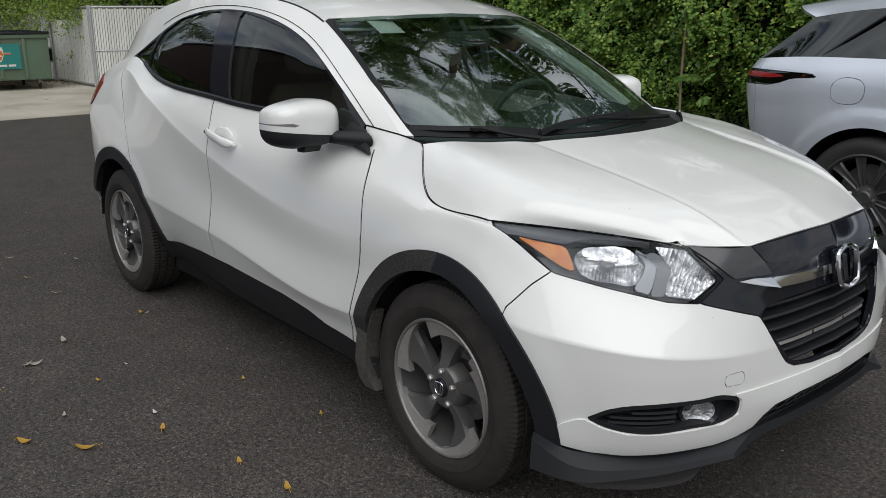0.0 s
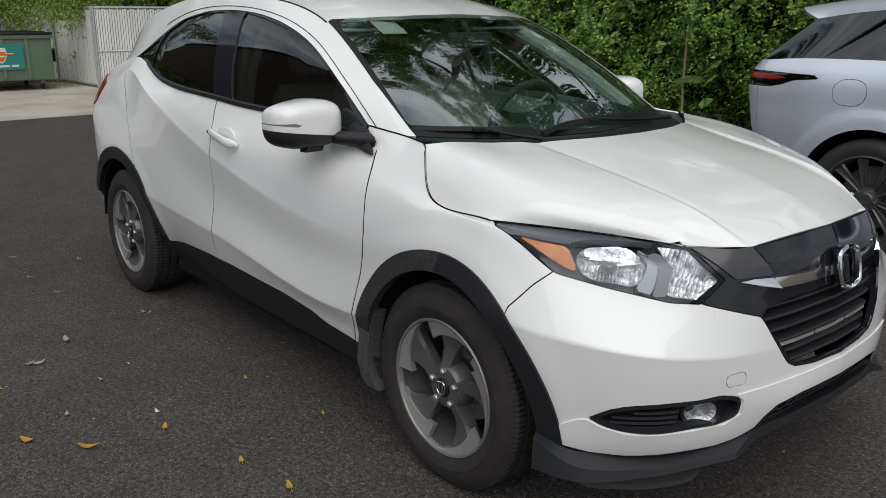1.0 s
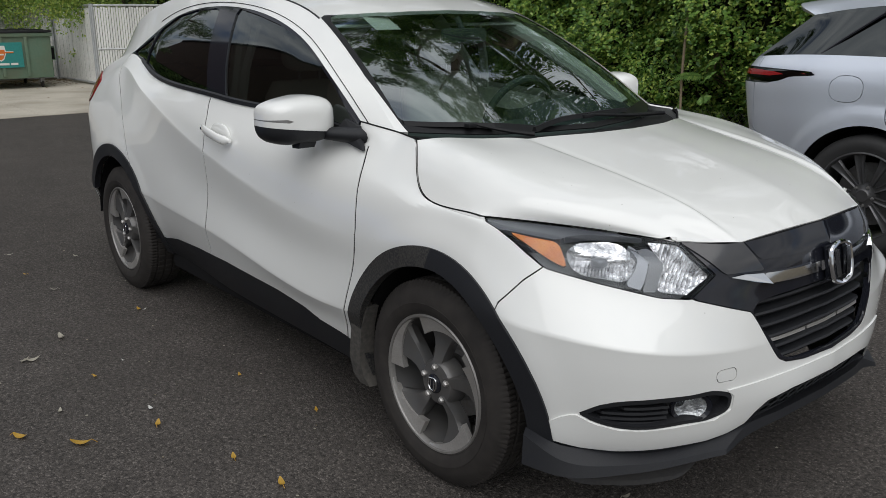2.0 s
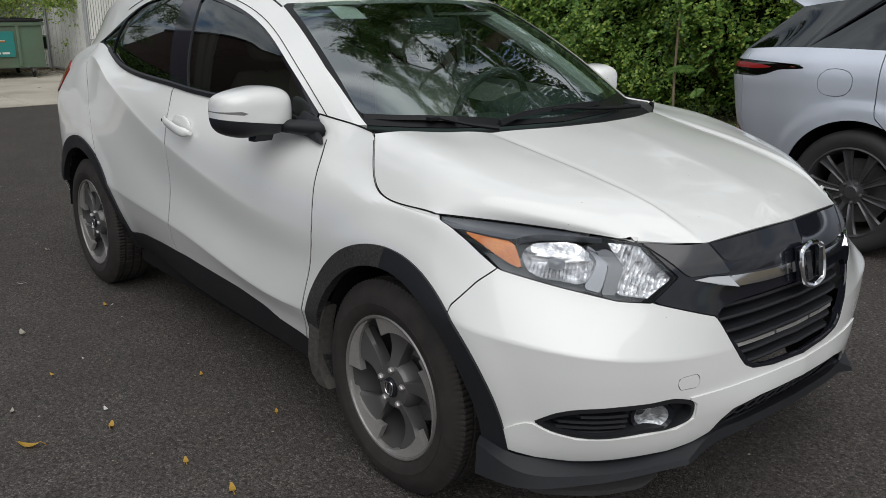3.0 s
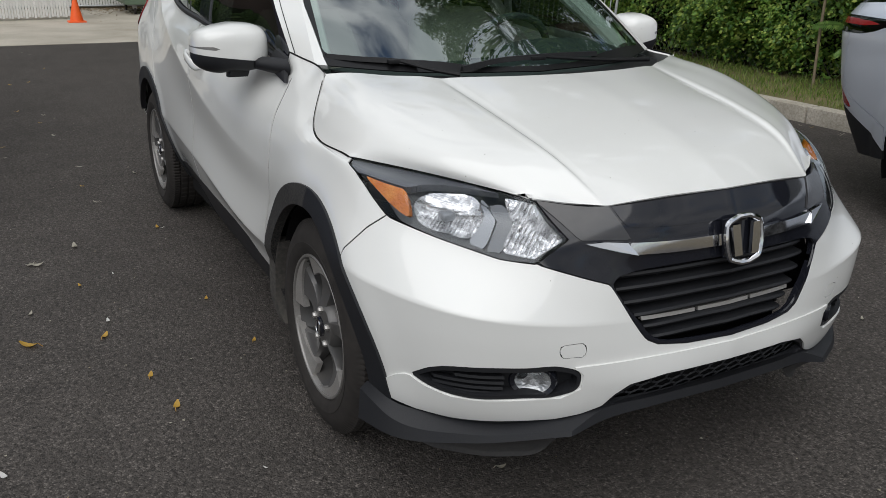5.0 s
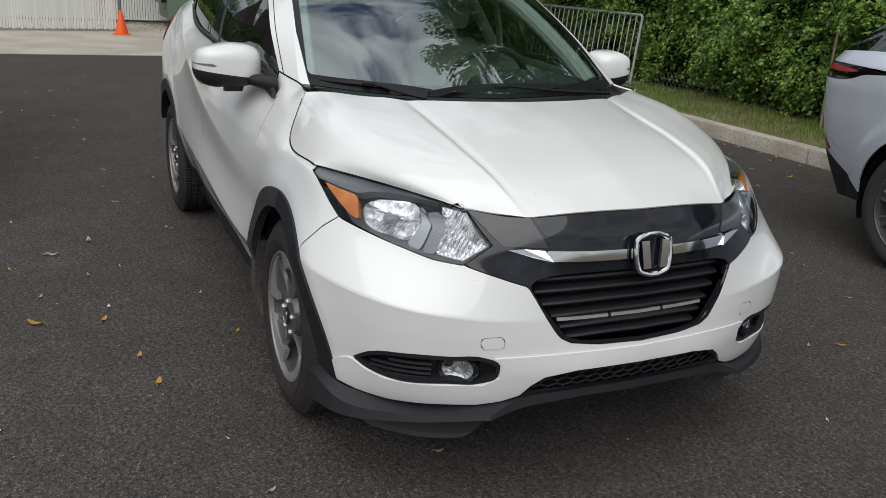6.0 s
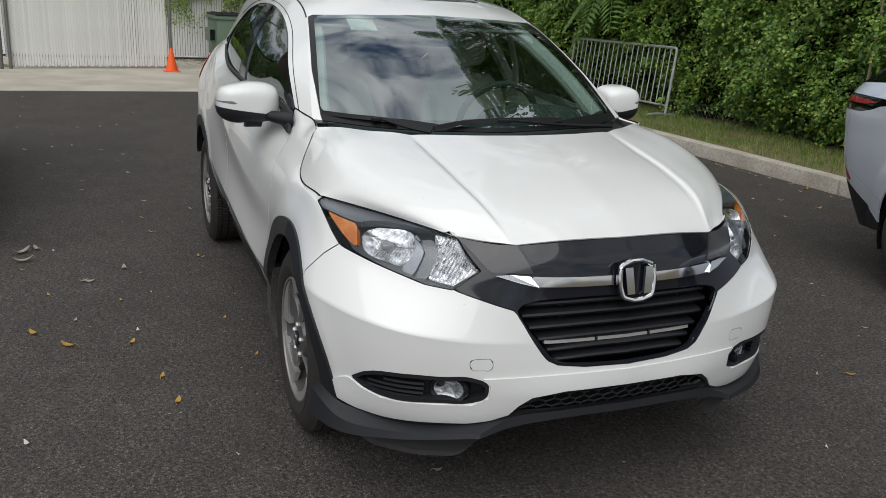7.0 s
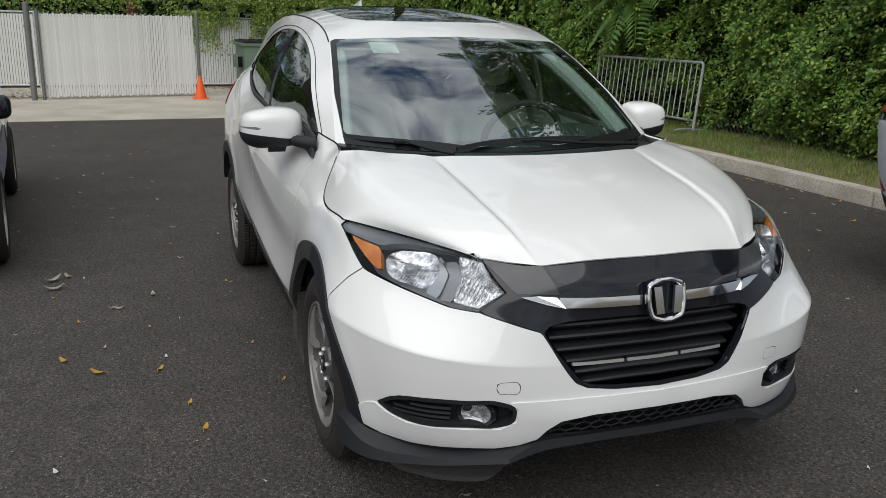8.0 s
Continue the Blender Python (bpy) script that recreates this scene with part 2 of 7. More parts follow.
def tube(bm, pts, r, sides=8, closed=False, ends=True):
    """Adds a round bar along points; r is one radius or one a point."""
    pts = [Vector(p) for p in pts]
    rr = list(r) if hasattr(r, "__len__") else [r] * len(pts)
    rings, n = [], len(pts)
    up = None
    for i, p in enumerate(pts):
        a = pts[(i - 1) % n] if closed or i > 0 else p
        b = pts[(i + 1) % n] if closed or i < n - 1 else p
        t = (b - a).normalized()
        if up is None:
            up = t.orthogonal().normalized()
        up = (up - t * up.dot(t)).normalized()
        side = t.cross(up)
        rings.append([bm.verts.new(p + rr[i] * (math.cos(k * math.tau / sides) * up + math.sin(k * math.tau / sides) * side)) for k in range(sides)])
    for i in range(n if closed else n - 1):
        a, b = rings[i], rings[(i + 1) % n]
        for k in range(sides):
            bm.faces.new((a[k], a[(k + 1) % sides], b[(k + 1) % sides], b[k]))
    if ends and not closed:
        bm.faces.new(rings[0][::-1]), bm.faces.new(rings[-1])
    return bm


def lathe(bm, profile, steps=64, start=0.0, sweep=math.tau, swell=None):
    """Turns (radius, y) pairs round the y axis."""
    full = abs(sweep - math.tau) < 1e-6
    cols = []
    for i in range(steps if full else steps + 1):
        a = start + sweep * i / steps
        cols.append([bm.verts.new(((r + (swell(r, y, i) if swell else 0)) * math.cos(a), y, (r + (swell(r, y, i) if swell else 0)) * math.sin(a))) for r, y in profile])
    for i in range(len(cols) if full else len(cols) - 1):
        a, b = cols[i], cols[(i + 1) % len(cols)]
        for k in range(len(profile) - 1):
            bm.faces.new((a[k], b[k], b[k + 1], a[k + 1]))
    return bm


def spline(P, m, sharp=()):
    """Smooth curve through the rows of P, m steps between rows; rows in sharp are corners."""
    P = np.asarray(P, float)
    d = np.maximum(np.linalg.norm(np.diff(P, axis=0), axis=-1, keepdims=True), 1e-5)
    s = np.diff(P, axis=0) / d
    tan = np.empty((2,) + P.shape)
    tan[:, 0], tan[:, -1] = s[0], s[-1]
    if len(P) > 2:
        tan[0, 1:-1] = tan[1, 1:-1] = (s[:-1] * d[1:] + s[1:] * d[:-1]) / (d[:-1] + d[1:])
    for k in sharp:
        tan[0, k], tan[1, k] = s[k], s[k - 1]
    t = (np.arange(m) / m).reshape((1, m) + (1,) * (P.ndim - 1))
    a, b, ta, tb, dd = P[:-1, None], P[1:, None], tan[0, :-1, None], tan[1, 1:, None], d[:, None]
    out = a * (2 * t**3 - 3 * t**2 + 1) + b * (3 * t**2 - 2 * t**3) + dd * ((t**3 - 2 * t**2 + t) * ta + (t**3 - t**2) * tb)
    return np.concatenate([out.reshape((-1,) + P.shape[1:]), P[-1:]])


def loft(lines, mu, mv, sharp=(), ridges=()):
    """Grid of points: each line smoothed along, then the lines joined across."""
    return spline(np.array([spline(l, mu, sharp) for l in lines]), mv, ridges)


def skin(G, heart=(-1.2, 0.0, 0.7)):
    """A grid as points, outward normals and triangles."""
    n, m = G.shape[:2]
    N = np.cross(np.gradient(G, axis=1), np.gradient(G, axis=0))
    N /= np.maximum(np.linalg.norm(N, axis=-1, keepdims=True), 1e-12)
    V, N = G.reshape(-1, 3), N.reshape(-1, 3)
    if ((V - heart) * N).sum() < 0:
        N = -N
    mid = np.abs(V[:, 1]) < 1e-6
    N[mid, 1] = 0
    N[mid] /= np.maximum(np.linalg.norm(N[mid], axis=1, keepdims=True), 1e-9)
    i = np.arange(n * m).reshape(n, m)
    a, b, c, d = i[:-1, :-1].ravel(), i[:-1, 1:].ravel(), i[1:, 1:].ravel(), i[1:, :-1].ravel()
    T = np.concatenate([np.stack([a, b, c], 1), np.stack([a, c, d], 1)])
    area = np.cross(V[T[:, 1]] - V[T[:, 0]], V[T[:, 2]] - V[T[:, 0]])
    T = T[np.linalg.norm(area, axis=1) > 1e-10]
    flip = (np.cross(V[T[:, 1]] - V[T[:, 0]], V[T[:, 2]] - V[T[:, 0]]) * N[T].sum(1)).sum(1) < 0
    T[flip] = T[flip][:, ::-1]
    return V, N, T


def tidy(V, N, T):
    T = np.asarray(T, int).reshape(-1, 3)
    used, inv = np.unique(T, return_inverse=True)
    return V[used], N[used], inv.reshape(-1, 3)


def cut(S, f):
    """Splits a skin along f = 0: the piece with f < 0 and the piece with f > 0."""
    V, N, T = S
    if not len(T):
        return S, S
    d = f(V)
    d = np.where(np.abs(d) < 1e-6, 1e-6, d)
    neg = d[T] < 0
    k = neg.sum(1)
    low, high, points, normals, seen = list(T[k == 3]), list(T[k == 0]), list(V), list(N), {}

    def cross(i, j):
        key = (min(i, j), max(i, j))
        if key not in seen:
            t = d[i] / (d[i] - d[j])
            n = N[i] * (1 - t) + N[j] * t
            points.append(V[i] * (1 - t) + V[j] * t), normals.append(n / max(np.linalg.norm(n), 1e-9))
            seen[key] = len(points) - 1
        return seen[key]

    for tri, s in zip(T[(k == 1) | (k == 2)], neg[(k == 1) | (k == 2)]):
        one = 1 if s.sum() == 1 else 0
        i = [x for x in range(3) if s[x] == bool(one)][0]
        a, b, c = tri[i], tri[(i + 1) % 3], tri[(i + 2) % 3]
        p, q = cross(a, b), cross(a, c)
        (low if one else high).append((a, p, q))
        (high if one else low).extend([(p, b, c), (p, c, q)])
    V2, N2 = np.array(points), np.array(normals)
    return tidy(V2, N2, low), tidy(V2, N2, high)


def area_of(poly):
    """Signed distance to a closed outline in the plane, negative inside."""
    A = np.asarray(poly, float)
    B = np.roll(A, -1, axis=0)

    def f(P):
        x, y = P[:, 0:1], P[:, 1:2]
        d = B - A
        t = np.clip(((x - A[:, 0]) * d[:, 0] + (y - A[:, 1]) * d[:, 1]) / np.maximum((d**2).sum(1), 1e-12), 0, 1)
        dist = np.sqrt((x - A[:, 0] - t * d[:, 0])**2 + (y - A[:, 1] - t * d[:, 1])**2).min(1)
        up = (A[:, 1] > y) != (B[:, 1] > y)
        with np.errstate(divide="ignore", invalid="ignore"):
            hit = up & (x < A[:, 0] + (y - A[:, 1]) * d[:, 0] / np.where(d[:, 1] == 0, 1e-12, d[:, 1]))
        return np.where(hit.sum(1) % 2 == 1, -dist, dist)
    return f


def rounded(poly, m=5):
    """A closed outline with smooth corners."""
    P = np.asarray(poly, float)
    return spline(np.concatenate([P, P[:1]]), m)[:-1]


def q_z(V):
    return np.stack([np.abs(V[:, 1]) - V[:, 0], V[:, 2]], 1)


def x_z(V):
    return V[:, [0, 2]]


def x_w(V):
    return np.stack([V[:, 0], np.abs(V[:, 1])], 1)


def w_z(V):
    return np.stack([np.abs(V[:, 1]), V[:, 2]], 1)


def carve(S, outline, view, gap=0.0):
    """Piece of S inside an outline seen along a view, and the rest, with a gap between."""
    f = area_of(outline)
    inside, rest = cut(S, lambda V: f(view(V)) + gap / 2)
    if gap:
        rest = cut(rest, lambda V: f(view(V)) - gap / 2)[1]
    return inside, rest


def offset(S, d):
    V, N, T = S
    return V + N * d, N, T


def mirrored(S):
    V, N, T = S
    k = np.array([1, -1, 1])
    return V * k, N * k, T[:, ::-1]


def join(*skins):
    """Several skins as one, with points that coincide made one."""
    V, N, T, k = [], [], [], 0
    for v, n, t in skins:
        V.append(v), N.append(n), T.append(t + k)
        k += len(v)
    V, N, T = np.concatenate(V), np.concatenate(N), np.concatenate(T)
    _, first, inv = np.unique(np.round(V, 5) + 0.0, axis=0, return_index=True, return_inverse=True)
    T = inv.reshape(-1)[T]
    T = T[(T[:, 0] != T[:, 1]) & (T[:, 1] != T[:, 2]) & (T[:, 2] != T[:, 0])]
    return V[first], N[first], T


def plate(name, S, material, parent, thick=0.012, label=""):
    """A skin given thickness inwards, with its edge closed."""
    V, N, T = S
    if not len(T):
        return None
    if not thick:
        return solid(name, V, T, material, parent, label, N=N)
    E = np.concatenate([T[:, [0, 1]], T[:, [1, 2]], T[:, [2, 0]]])
    code = np.sort(E, 1) @ np.array([len(V) + 1, 1])
    _, inv, cnt = np.unique(code, return_inverse=True, return_counts=True)
    rim = E[cnt[inv.reshape(-1)] == 1]
    n = len(V)
    edge = np.cross(V[rim[:, 1]] - V[rim[:, 0]], N[rim[:, 0]])
    edge /= np.maximum(np.linalg.norm(edge, axis=1, keepdims=True), 1e-9)
    quads = np.stack([rim[:, 0], rim[:, 0] + n, rim[:, 1] + n, rim[:, 1]], 1)
    me = bpy.data.meshes.new(name)
    me.from_pydata(np.concatenate([V, V - N * thick]).tolist(), [], [*T.tolist(), *(T[:, ::-1] + n).tolist(), *quads.tolist()])
    loops = np.concatenate([N[T].reshape(-1, 3), -N[T[:, ::-1]].reshape(-1, 3), np.repeat(edge, 4, axis=0)])
    me.polygons.foreach_set("use_smooth", [True] * len(me.polygons))
    me.normals_split_custom_set(loops.tolist())
    me.update()
    return link(name, me, material, parent, label)


def superquad(center, half, e1=0.5, e2=0.5, n=14, m=28):
    """Rounded-box skin: points, normals, triangles."""
    def p(a, e):
        return math.copysign(abs(a)**e, a)
    G = np.empty((n + 1, m + 1, 3))
    for i in range(n + 1):
        v = -math.pi / 2 + math.pi * i / n
        for j in range(m + 1):
            u = math.tau * j / m
            G[i, j] = [center[0] + half[0] * p(math.cos(v), e1) * p(math.cos(u), e2), center[1] + half[1] * p(math.cos(v), e1) * p(math.sin(u), e2), center[2] + half[2] * p(math.sin(v), e1)]
    return skin(G, center)

# ---- ground ----
def gritty(name, base, dark, light, speck, wide, rough, bump_d):
    """Ground with stone grains of its own colours, blotches and a coarse relief."""
    m = shader(name, base, rough, 0, 0, 0, 0.3, (), (wide, 0.5, dark), ())
    n, l = m.node_tree.nodes, m.node_tree.links
    b = n["Principled BSDF"]
    old = b.inputs["Base Color"].links[0].from_socket
    co = [x for x in n if x.bl_idname == "ShaderNodeTexCoord"][0].outputs["Object"]
    v, r, x = n.new("ShaderNodeTexVoronoi"), n.new("ShaderNodeValToRGB"), n.new("ShaderNodeMix")
    v.inputs["Scale"].default_value = speck
    l.new(co, v.inputs["Vector"])
    sep = n.new("ShaderNodeSeparateColor")
    l.new(v.outputs["Color"], sep.inputs[0])
    l.new(sep.outputs[0], r.inputs[0])
    r.color_ramp.elements[0].position, r.color_ramp.elements[0].color = 0.71, (0, 0, 0, 1)
    r.color_ramp.elements[1].position, r.color_ramp.elements[1].color = 1.0, (1, 1, 1, 1)
    x.data_type = "RGBA"
    x.inputs["B"].default_value = (*light, 1)
    l.new(r.outputs[0], x.inputs["Factor"]), l.new(old, x.inputs["A"])
    # dark pits between the stones, and patches a hand wide
    tone = x.outputs["Result"]
    for scale_, lo_, hi_, deep in ((speck * .36, .46, .62, .80), (9.0, .42, .72, .30), (1.9, .40, .70, .26)):
        pt, pr, pm = n.new("ShaderNodeTexNoise"), n.new("ShaderNodeMapRange"), n.new("ShaderNodeMix")
        pt.inputs["Scale"].default_value, pt.inputs["Detail"].default_value, pt.inputs["Roughness"].default_value = scale_, 5, .62
        pr.inputs["From Min"].default_value, pr.inputs["From Max"].default_value, pr.inputs["To Max"].default_value = lo_, hi_, deep
        pm.data_type = "RGBA"
        pm.inputs["B"].default_value = (dark[0] * .42, dark[1] * .42, dark[2] * .42, 1)
        l.new(co, pt.inputs["Vector"]), l.new(pt.outputs[0], pr.inputs[0]), l.new(pr.outputs[0], pm.inputs["Factor"]), l.new(tone, pm.inputs["A"])
        tone = pm.outputs["Result"]
    l.new(tone, b.inputs["Base Color"])
    t, k = n.new("ShaderNodeTexNoise"), n.new("ShaderNodeBump")
    t.inputs["Scale"].default_value, t.inputs["Detail"].default_value = speck * 0.8, 4
    add = n.new("ShaderNodeMath")
    add.operation = "SUBTRACT"
    l.new(co, t.inputs["Vector"]), l.new(t.outputs[0], add.inputs[0]), l.new(v.outputs["Distance"], add.inputs[1])
    k.inputs["Strength"].default_value, k.inputs["Distance"].default_value = 0.9, bump_d
    l.new(add.outputs[0], k.inputs["Height"]), l.new(k.outputs[0], b.inputs["Normal"])
    return m


ASPHALT = gritty("asphalt", (0.087, 0.0765, 0.069), (0.058, 0.052, 0.047), (0.20, 0.178, 0.16), 170, 0.7, 0.88, 0.006)
CONCRETE = shader("concrete", (0.54, 0.495, 0.42), 0.9, 0, 0, 0, 0.3, (70, 0.5, (0.25, 0.23, 0.19)), (1.1, 0.6, (0.25, 0.22, 0.17)), (120, 0.5, 0.004))
KERB = shader("kerb_concrete", (0.60, 0.55, 0.47), 0.92, 0, 0, 0, 0.3, (60, 0.6, (0.20, 0.18, 0.15)), (3.0, 0.5, (0.22, 0.20, 0.15)), (90, 0.6, 0.006))
EARTH = shader("earth", (0.10, 0.08, 0.055), 0.95, 0, 0, 0, 0.2, (40, 0.6, (0.17, 0.14, 0.10)), (2, 0.5, (0.06, 0.06, 0.035)), (60, 0.6, 0.02))
SOIL = shader("grassy_soil", (0.19, 0.165, 0.085), 0.95, 0, 0, 0, 0.2, (30, 0.6, (0.24, 0.19, 0.11)), (3, 0.6, (0.08, 0.11, 0.03)), (60, 0.6, 0.02))


def sheet(name, x0, x1, y0, y1, z, nx, ny, material, rough=0.0):
    xs, ys = np.linspace(x0, x1, nx), np.linspace(y0, y1, ny)
    V = [(x, y, z + rough * noise.noise((x * 1.3, y * 1.3, 0.5))) for x in xs for y in ys]
    F = [(i * ny + j, (i + 1) * ny + j, (i + 1) * ny + j + 1, i * ny + j + 1) for i in range(nx - 1) for j in range(ny - 1)]
    return solid(name, V, F, material)


tagged(sheet("ground", -400, 400, -400, 400, -0.03, 2, 2, EARTH), "bare brown earth reaching the horizon", "ground", kind="structure")
tagged(sheet("asphalt", -11.4, 16, -16, 4.76, 0.0, 60, 50, ASPHALT), "dark asphalt of the parking area with pale grit", "asphalt", kind="structure")
apron = tagged(new("concrete_apron"), "pale stained concrete apron in front of the fence", "concrete apron", kind="structure")
for k, (y0, y1) in enumerate(((-16, -9.2), (-9.19, -4.6), (-4.59, 1.2), (1.21, 5.8), (5.81, 9.0))):
    for x0, x1 in ((-15.1, -11.4), (-18.62, -15.11)):
        bm = bmesh.new()
        box(bm, (x0, y0, -.10), (x1 - .006, y1, .008 if x0 > -15.2 else .004), .005)
        part("slab", bm, CONCRETE, apron, smooth=False)
kerb = tagged(new("kerb"), "weathered concrete kerb along the grass strip", "kerb", kind="structure")
for k in range(9):
    x1 = 3.0 - k * 2.02 + (.20 if k % 2 else 0)
    x0 = 3.0 - (k + 1) * 2.02 + (.20 if (k + 1) % 2 else 0) + .012
    bm = bmesh.new()
    box(bm, (x0, 4.76, -.10), (x1, 4.93, .145), .018)
    part("kerb_stone", bm, KERB, kerb)
tagged(sheet("grass_verge", -15.0, 4.0, 4.93, 9.0, .13, 70, 24, SOIL, .03), "worn grass verge with bare earth patches", "verge", kind="structure")

# ---- the white car ----
car = thing("car", (0, 0, 0), "pearl white compact SUV with black lower cladding, parked on the asphalt", "car")

# body lines from the nose's middle round one side to the tail: (x, half width, height)
RING = [
    [(.66, 0, .27), (.65, .23, .265), (.62, .42, .24), (.55, .58, .21), (.42, .74, .20), (0, .80, .22), (-.45, .785, .235), (-1.45, .775, .255), (-2.2, .745, .275), (-2.61, .79, .26), (-3.1, .74, .30), (-3.3, .5, .32), (-3.36, 0, .32)],
    [(.81, 0, .33), (.80, .23, .328), (.74, .46, .30), (.655, .63, .295), (.475, .79, .31), (0, .832, .32), (-.45, .812, .32), (-1.45, .812, .345), (-2.2, .785, .36), (-2.61, .82, .38), (-3.1, .77, .42), (-3.36, .5, .45), (-3.41, 0, .45)],
    [(.85, 0, .41), (.835, .23, .41), (.77, .47, .41), (.678, .665, .41), (.475, .812, .42), (0, .845, .45), (-.45, .830, .40), (-1.45, .842, .45), (-2.2, .824, .47), (-2.61, .835, .50), (-3.12, .79, .52), (-3.39, .5, .53), (-3.44, 0, .53)],
    [(.85, 0, .50), (.83, .23, .50), (.78, .46, .51), (.687, .678, .52), (.466, .832, .54), (0, .850, .55), (-.45, .854, .462), (-1.45, .868, .548), (-2.2, .852, .592), (-2.61, .845, .64), (-3.05, .808, .64), (-3.41, .5, .64), (-3.45, 0, .64)],
    [(.835, 0, .585), (.822, .23, .58), (.778, .46, .583), (.688, .686, .613), (.466, .838, .64), (0, .852, .68), (-.45, .842, .62), (-1.45, .851, .70), (-2.2, .840, .84), (-2.61, .838, .88), (-3.05, .808, .80), (-3.41, .5, .74), (-3.45, 0, .74)],
    [(.825, 0, .70), (.805, .23, .70), (.735, .46, .70), (.606, .646, .72), (.413, .795, .76), (0, .842, .79), (-.45, .847, .738), (-1.45, .862, .884), (-2.2, .812, 1.082), (-2.61, .752, 1.182), (-3.05, .80, .94), (-3.38, .5, .88), (-3.42, 0, .88)],
    [(.805, 0, .80), (.785, .23, .80), (.70, .45, .80), (.547, .627, .83), (.332, .777, .86), (0, .815, .88), (-.45, .815, .90), (-1.45, .840, .98), (-2.2, .782, 1.115), (-2.61, .722, 1.213), (-3.04, .755, 1.05), (-3.33, .48, 1.02), (-3.38, 0, 1.02)],
    [(.775, 0, .868), (.755, .23, .862), (.652, .450, .858), (.41, .628, .877), (.165, .780, .890), (-.09, .786, .915), (-.45, .735, 1.02), (-1.45, .775, 1.10), (-2.2, .745, 1.15), (-2.62, .69, 1.245), (-3.0, .715, 1.135), (-3.24, .45, 1.13), (-3.30, 0, 1.13)],
]
HOOD = [  # rows two and three are the foot and the brow of the raised outer part
    [(.775, 0, .868), (.62, 0, .938), (.42, 0, .997), (.24, 0, 1.038), (.08, 0, 1.064)],
    [(.757, .20, .864), (.60, .20, .934), (.40, .20, .994), (.22, .20, 1.034), (.06, .20, 1.064)],
    [(.728, .337, .850), (.594, .374, .923), (.395, .396, .979), (.195, .403, 1.017), (-.020, .412, 1.057)],
    [(.723, .349, .850), (.588, .386, .930), (.388, .408, .985), (.188, .414, 1.022), (-.027, .422, 1.058)],
    [(.688, .388, .850), (.49, .505, .941), (.29, .555, .990), (.08, .565, 1.034), (-.104, .53, 1.060)],
    [(.660, .434, .854), (.425, .610, .925), (.225, .692, .970), (.03, .700, 1.022), (-.193, .648, 1.063)],
    [(.639, .461, .857), (.397, .643, .906), (.195, .737, .935), (-.02, .752, .970), (-.218, .680, 1.060)],
    [(.618, .487, .859), (.352, .664, .883), (.165, .780, .890), (-.09, .786, .915), (-.235, .695, 1.058)],
]


def toward(a, b, share, lift):
    """A line part of the way from one to another, a little raised."""
    return [tuple(p + share * (q - p) + lift * (k == 2) * (0 < i) for k, (p, q) in enumerate(zip(u, v))) for i, (u, v) in enumerate(zip(a, b))]


# lines close beside the step keep it narrow
HOOD = HOOD[:2] + [toward(HOOD[2], HOOD[1], .16, .001)] + HOOD[2:4] + [toward(HOOD[3], HOOD[4], .22, .002)] + HOOD[4:]
FENDER_CREST = [(-.09, .786, .915), (-.16, .736, .996), (-.235, .695, 1.058), (-.356, .682, 1.068), (-.43, .700, 1.079), (-.508, .714, 1.089)]
TOP = [
    [(-.508, .714, 1.089), (-.689, .70, 1.215), (-1.0, .64, 1.36), (-1.66, .60, 1.476), (-2.15, .62, 1.436), (-2.62, .69, 1.245), (-3.0, .715, 1.135)],
    [(-.356, .682, 1.068), (-.60, .638, 1.227), (-1.027, .556, 1.44), (-1.66, .545, 1.54), (-2.2, .56, 1.53), (-2.75, .585, 1.40), (-3.15, .56, 1.135)],
    [(-.18, .42, 1.055), (-.50, .39, 1.235), (-.97, .33, 1.465), (-1.66, .33, 1.58), (-2.2, .33, 1.585), (-2.85, .35, 1.47), (-3.25, .35, 1.13)],
    [(-.08, 0, 1.05), (-.42, 0, 1.24), (-.94, 0, 1.475), (-1.66, 0, 1.592), (-2.2, 0, 1.603), (-2.9, 0, 1.50), (-3.30, 0, 1.13)],
]
ABOVE = [tuple(2 * h - g for g, h in zip(a, b)) for a, b in zip(RING[6], RING[7])]  # carries the curve on past the top line
ABOVE[5], ABOVE[6] = (-.16, .736, .996), (-.50, .725, 1.06)


def ramp(x, a, b):
    t = np.clip((x - a) / (b - a), 0, 1)
    return t * t * (3 - 2 * t)


FINE = 14  # steps between two body lines


def body_grid():
    """The lower body, with creases that fade in and out along the car and flared wheel arches."""
    G = loft(RING + [ABOVE], 16, FINE)
    for row, keep in ((3, lambda s: ramp(s, 5.4, 6.2) * (1 - ramp(s, 8.2, 8.9))), (4, lambda s: 1 - ramp(s, 4.0, 4.6)), (5, lambda s: ramp(s, 5.8, 6.8) * (1 - ramp(s, 8.7, 9.2)))):
        sharp = loft(RING + [ABOVE], 16, FINE, (), (row,))
        near = keep(np.arange(G.shape[1]) / 16)[None, :, None]
        band = slice((row - 1) * FINE, (row + 1) * FINE + 1)
        G[band] = G[band] * (1 - near) + sharp[band] * near
    for hub in (0.028, -2.60):
        r = np.hypot(G[..., 0] - hub, G[..., 2] - 0.33)
        G[..., 1] += 0.005 * (1 - ramp(r, 0.46, 0.54)) * (G[..., 1] > 0.7) * (1 - ramp(G[..., 2], .82, .90))
    return G[:7 * FINE + 1]


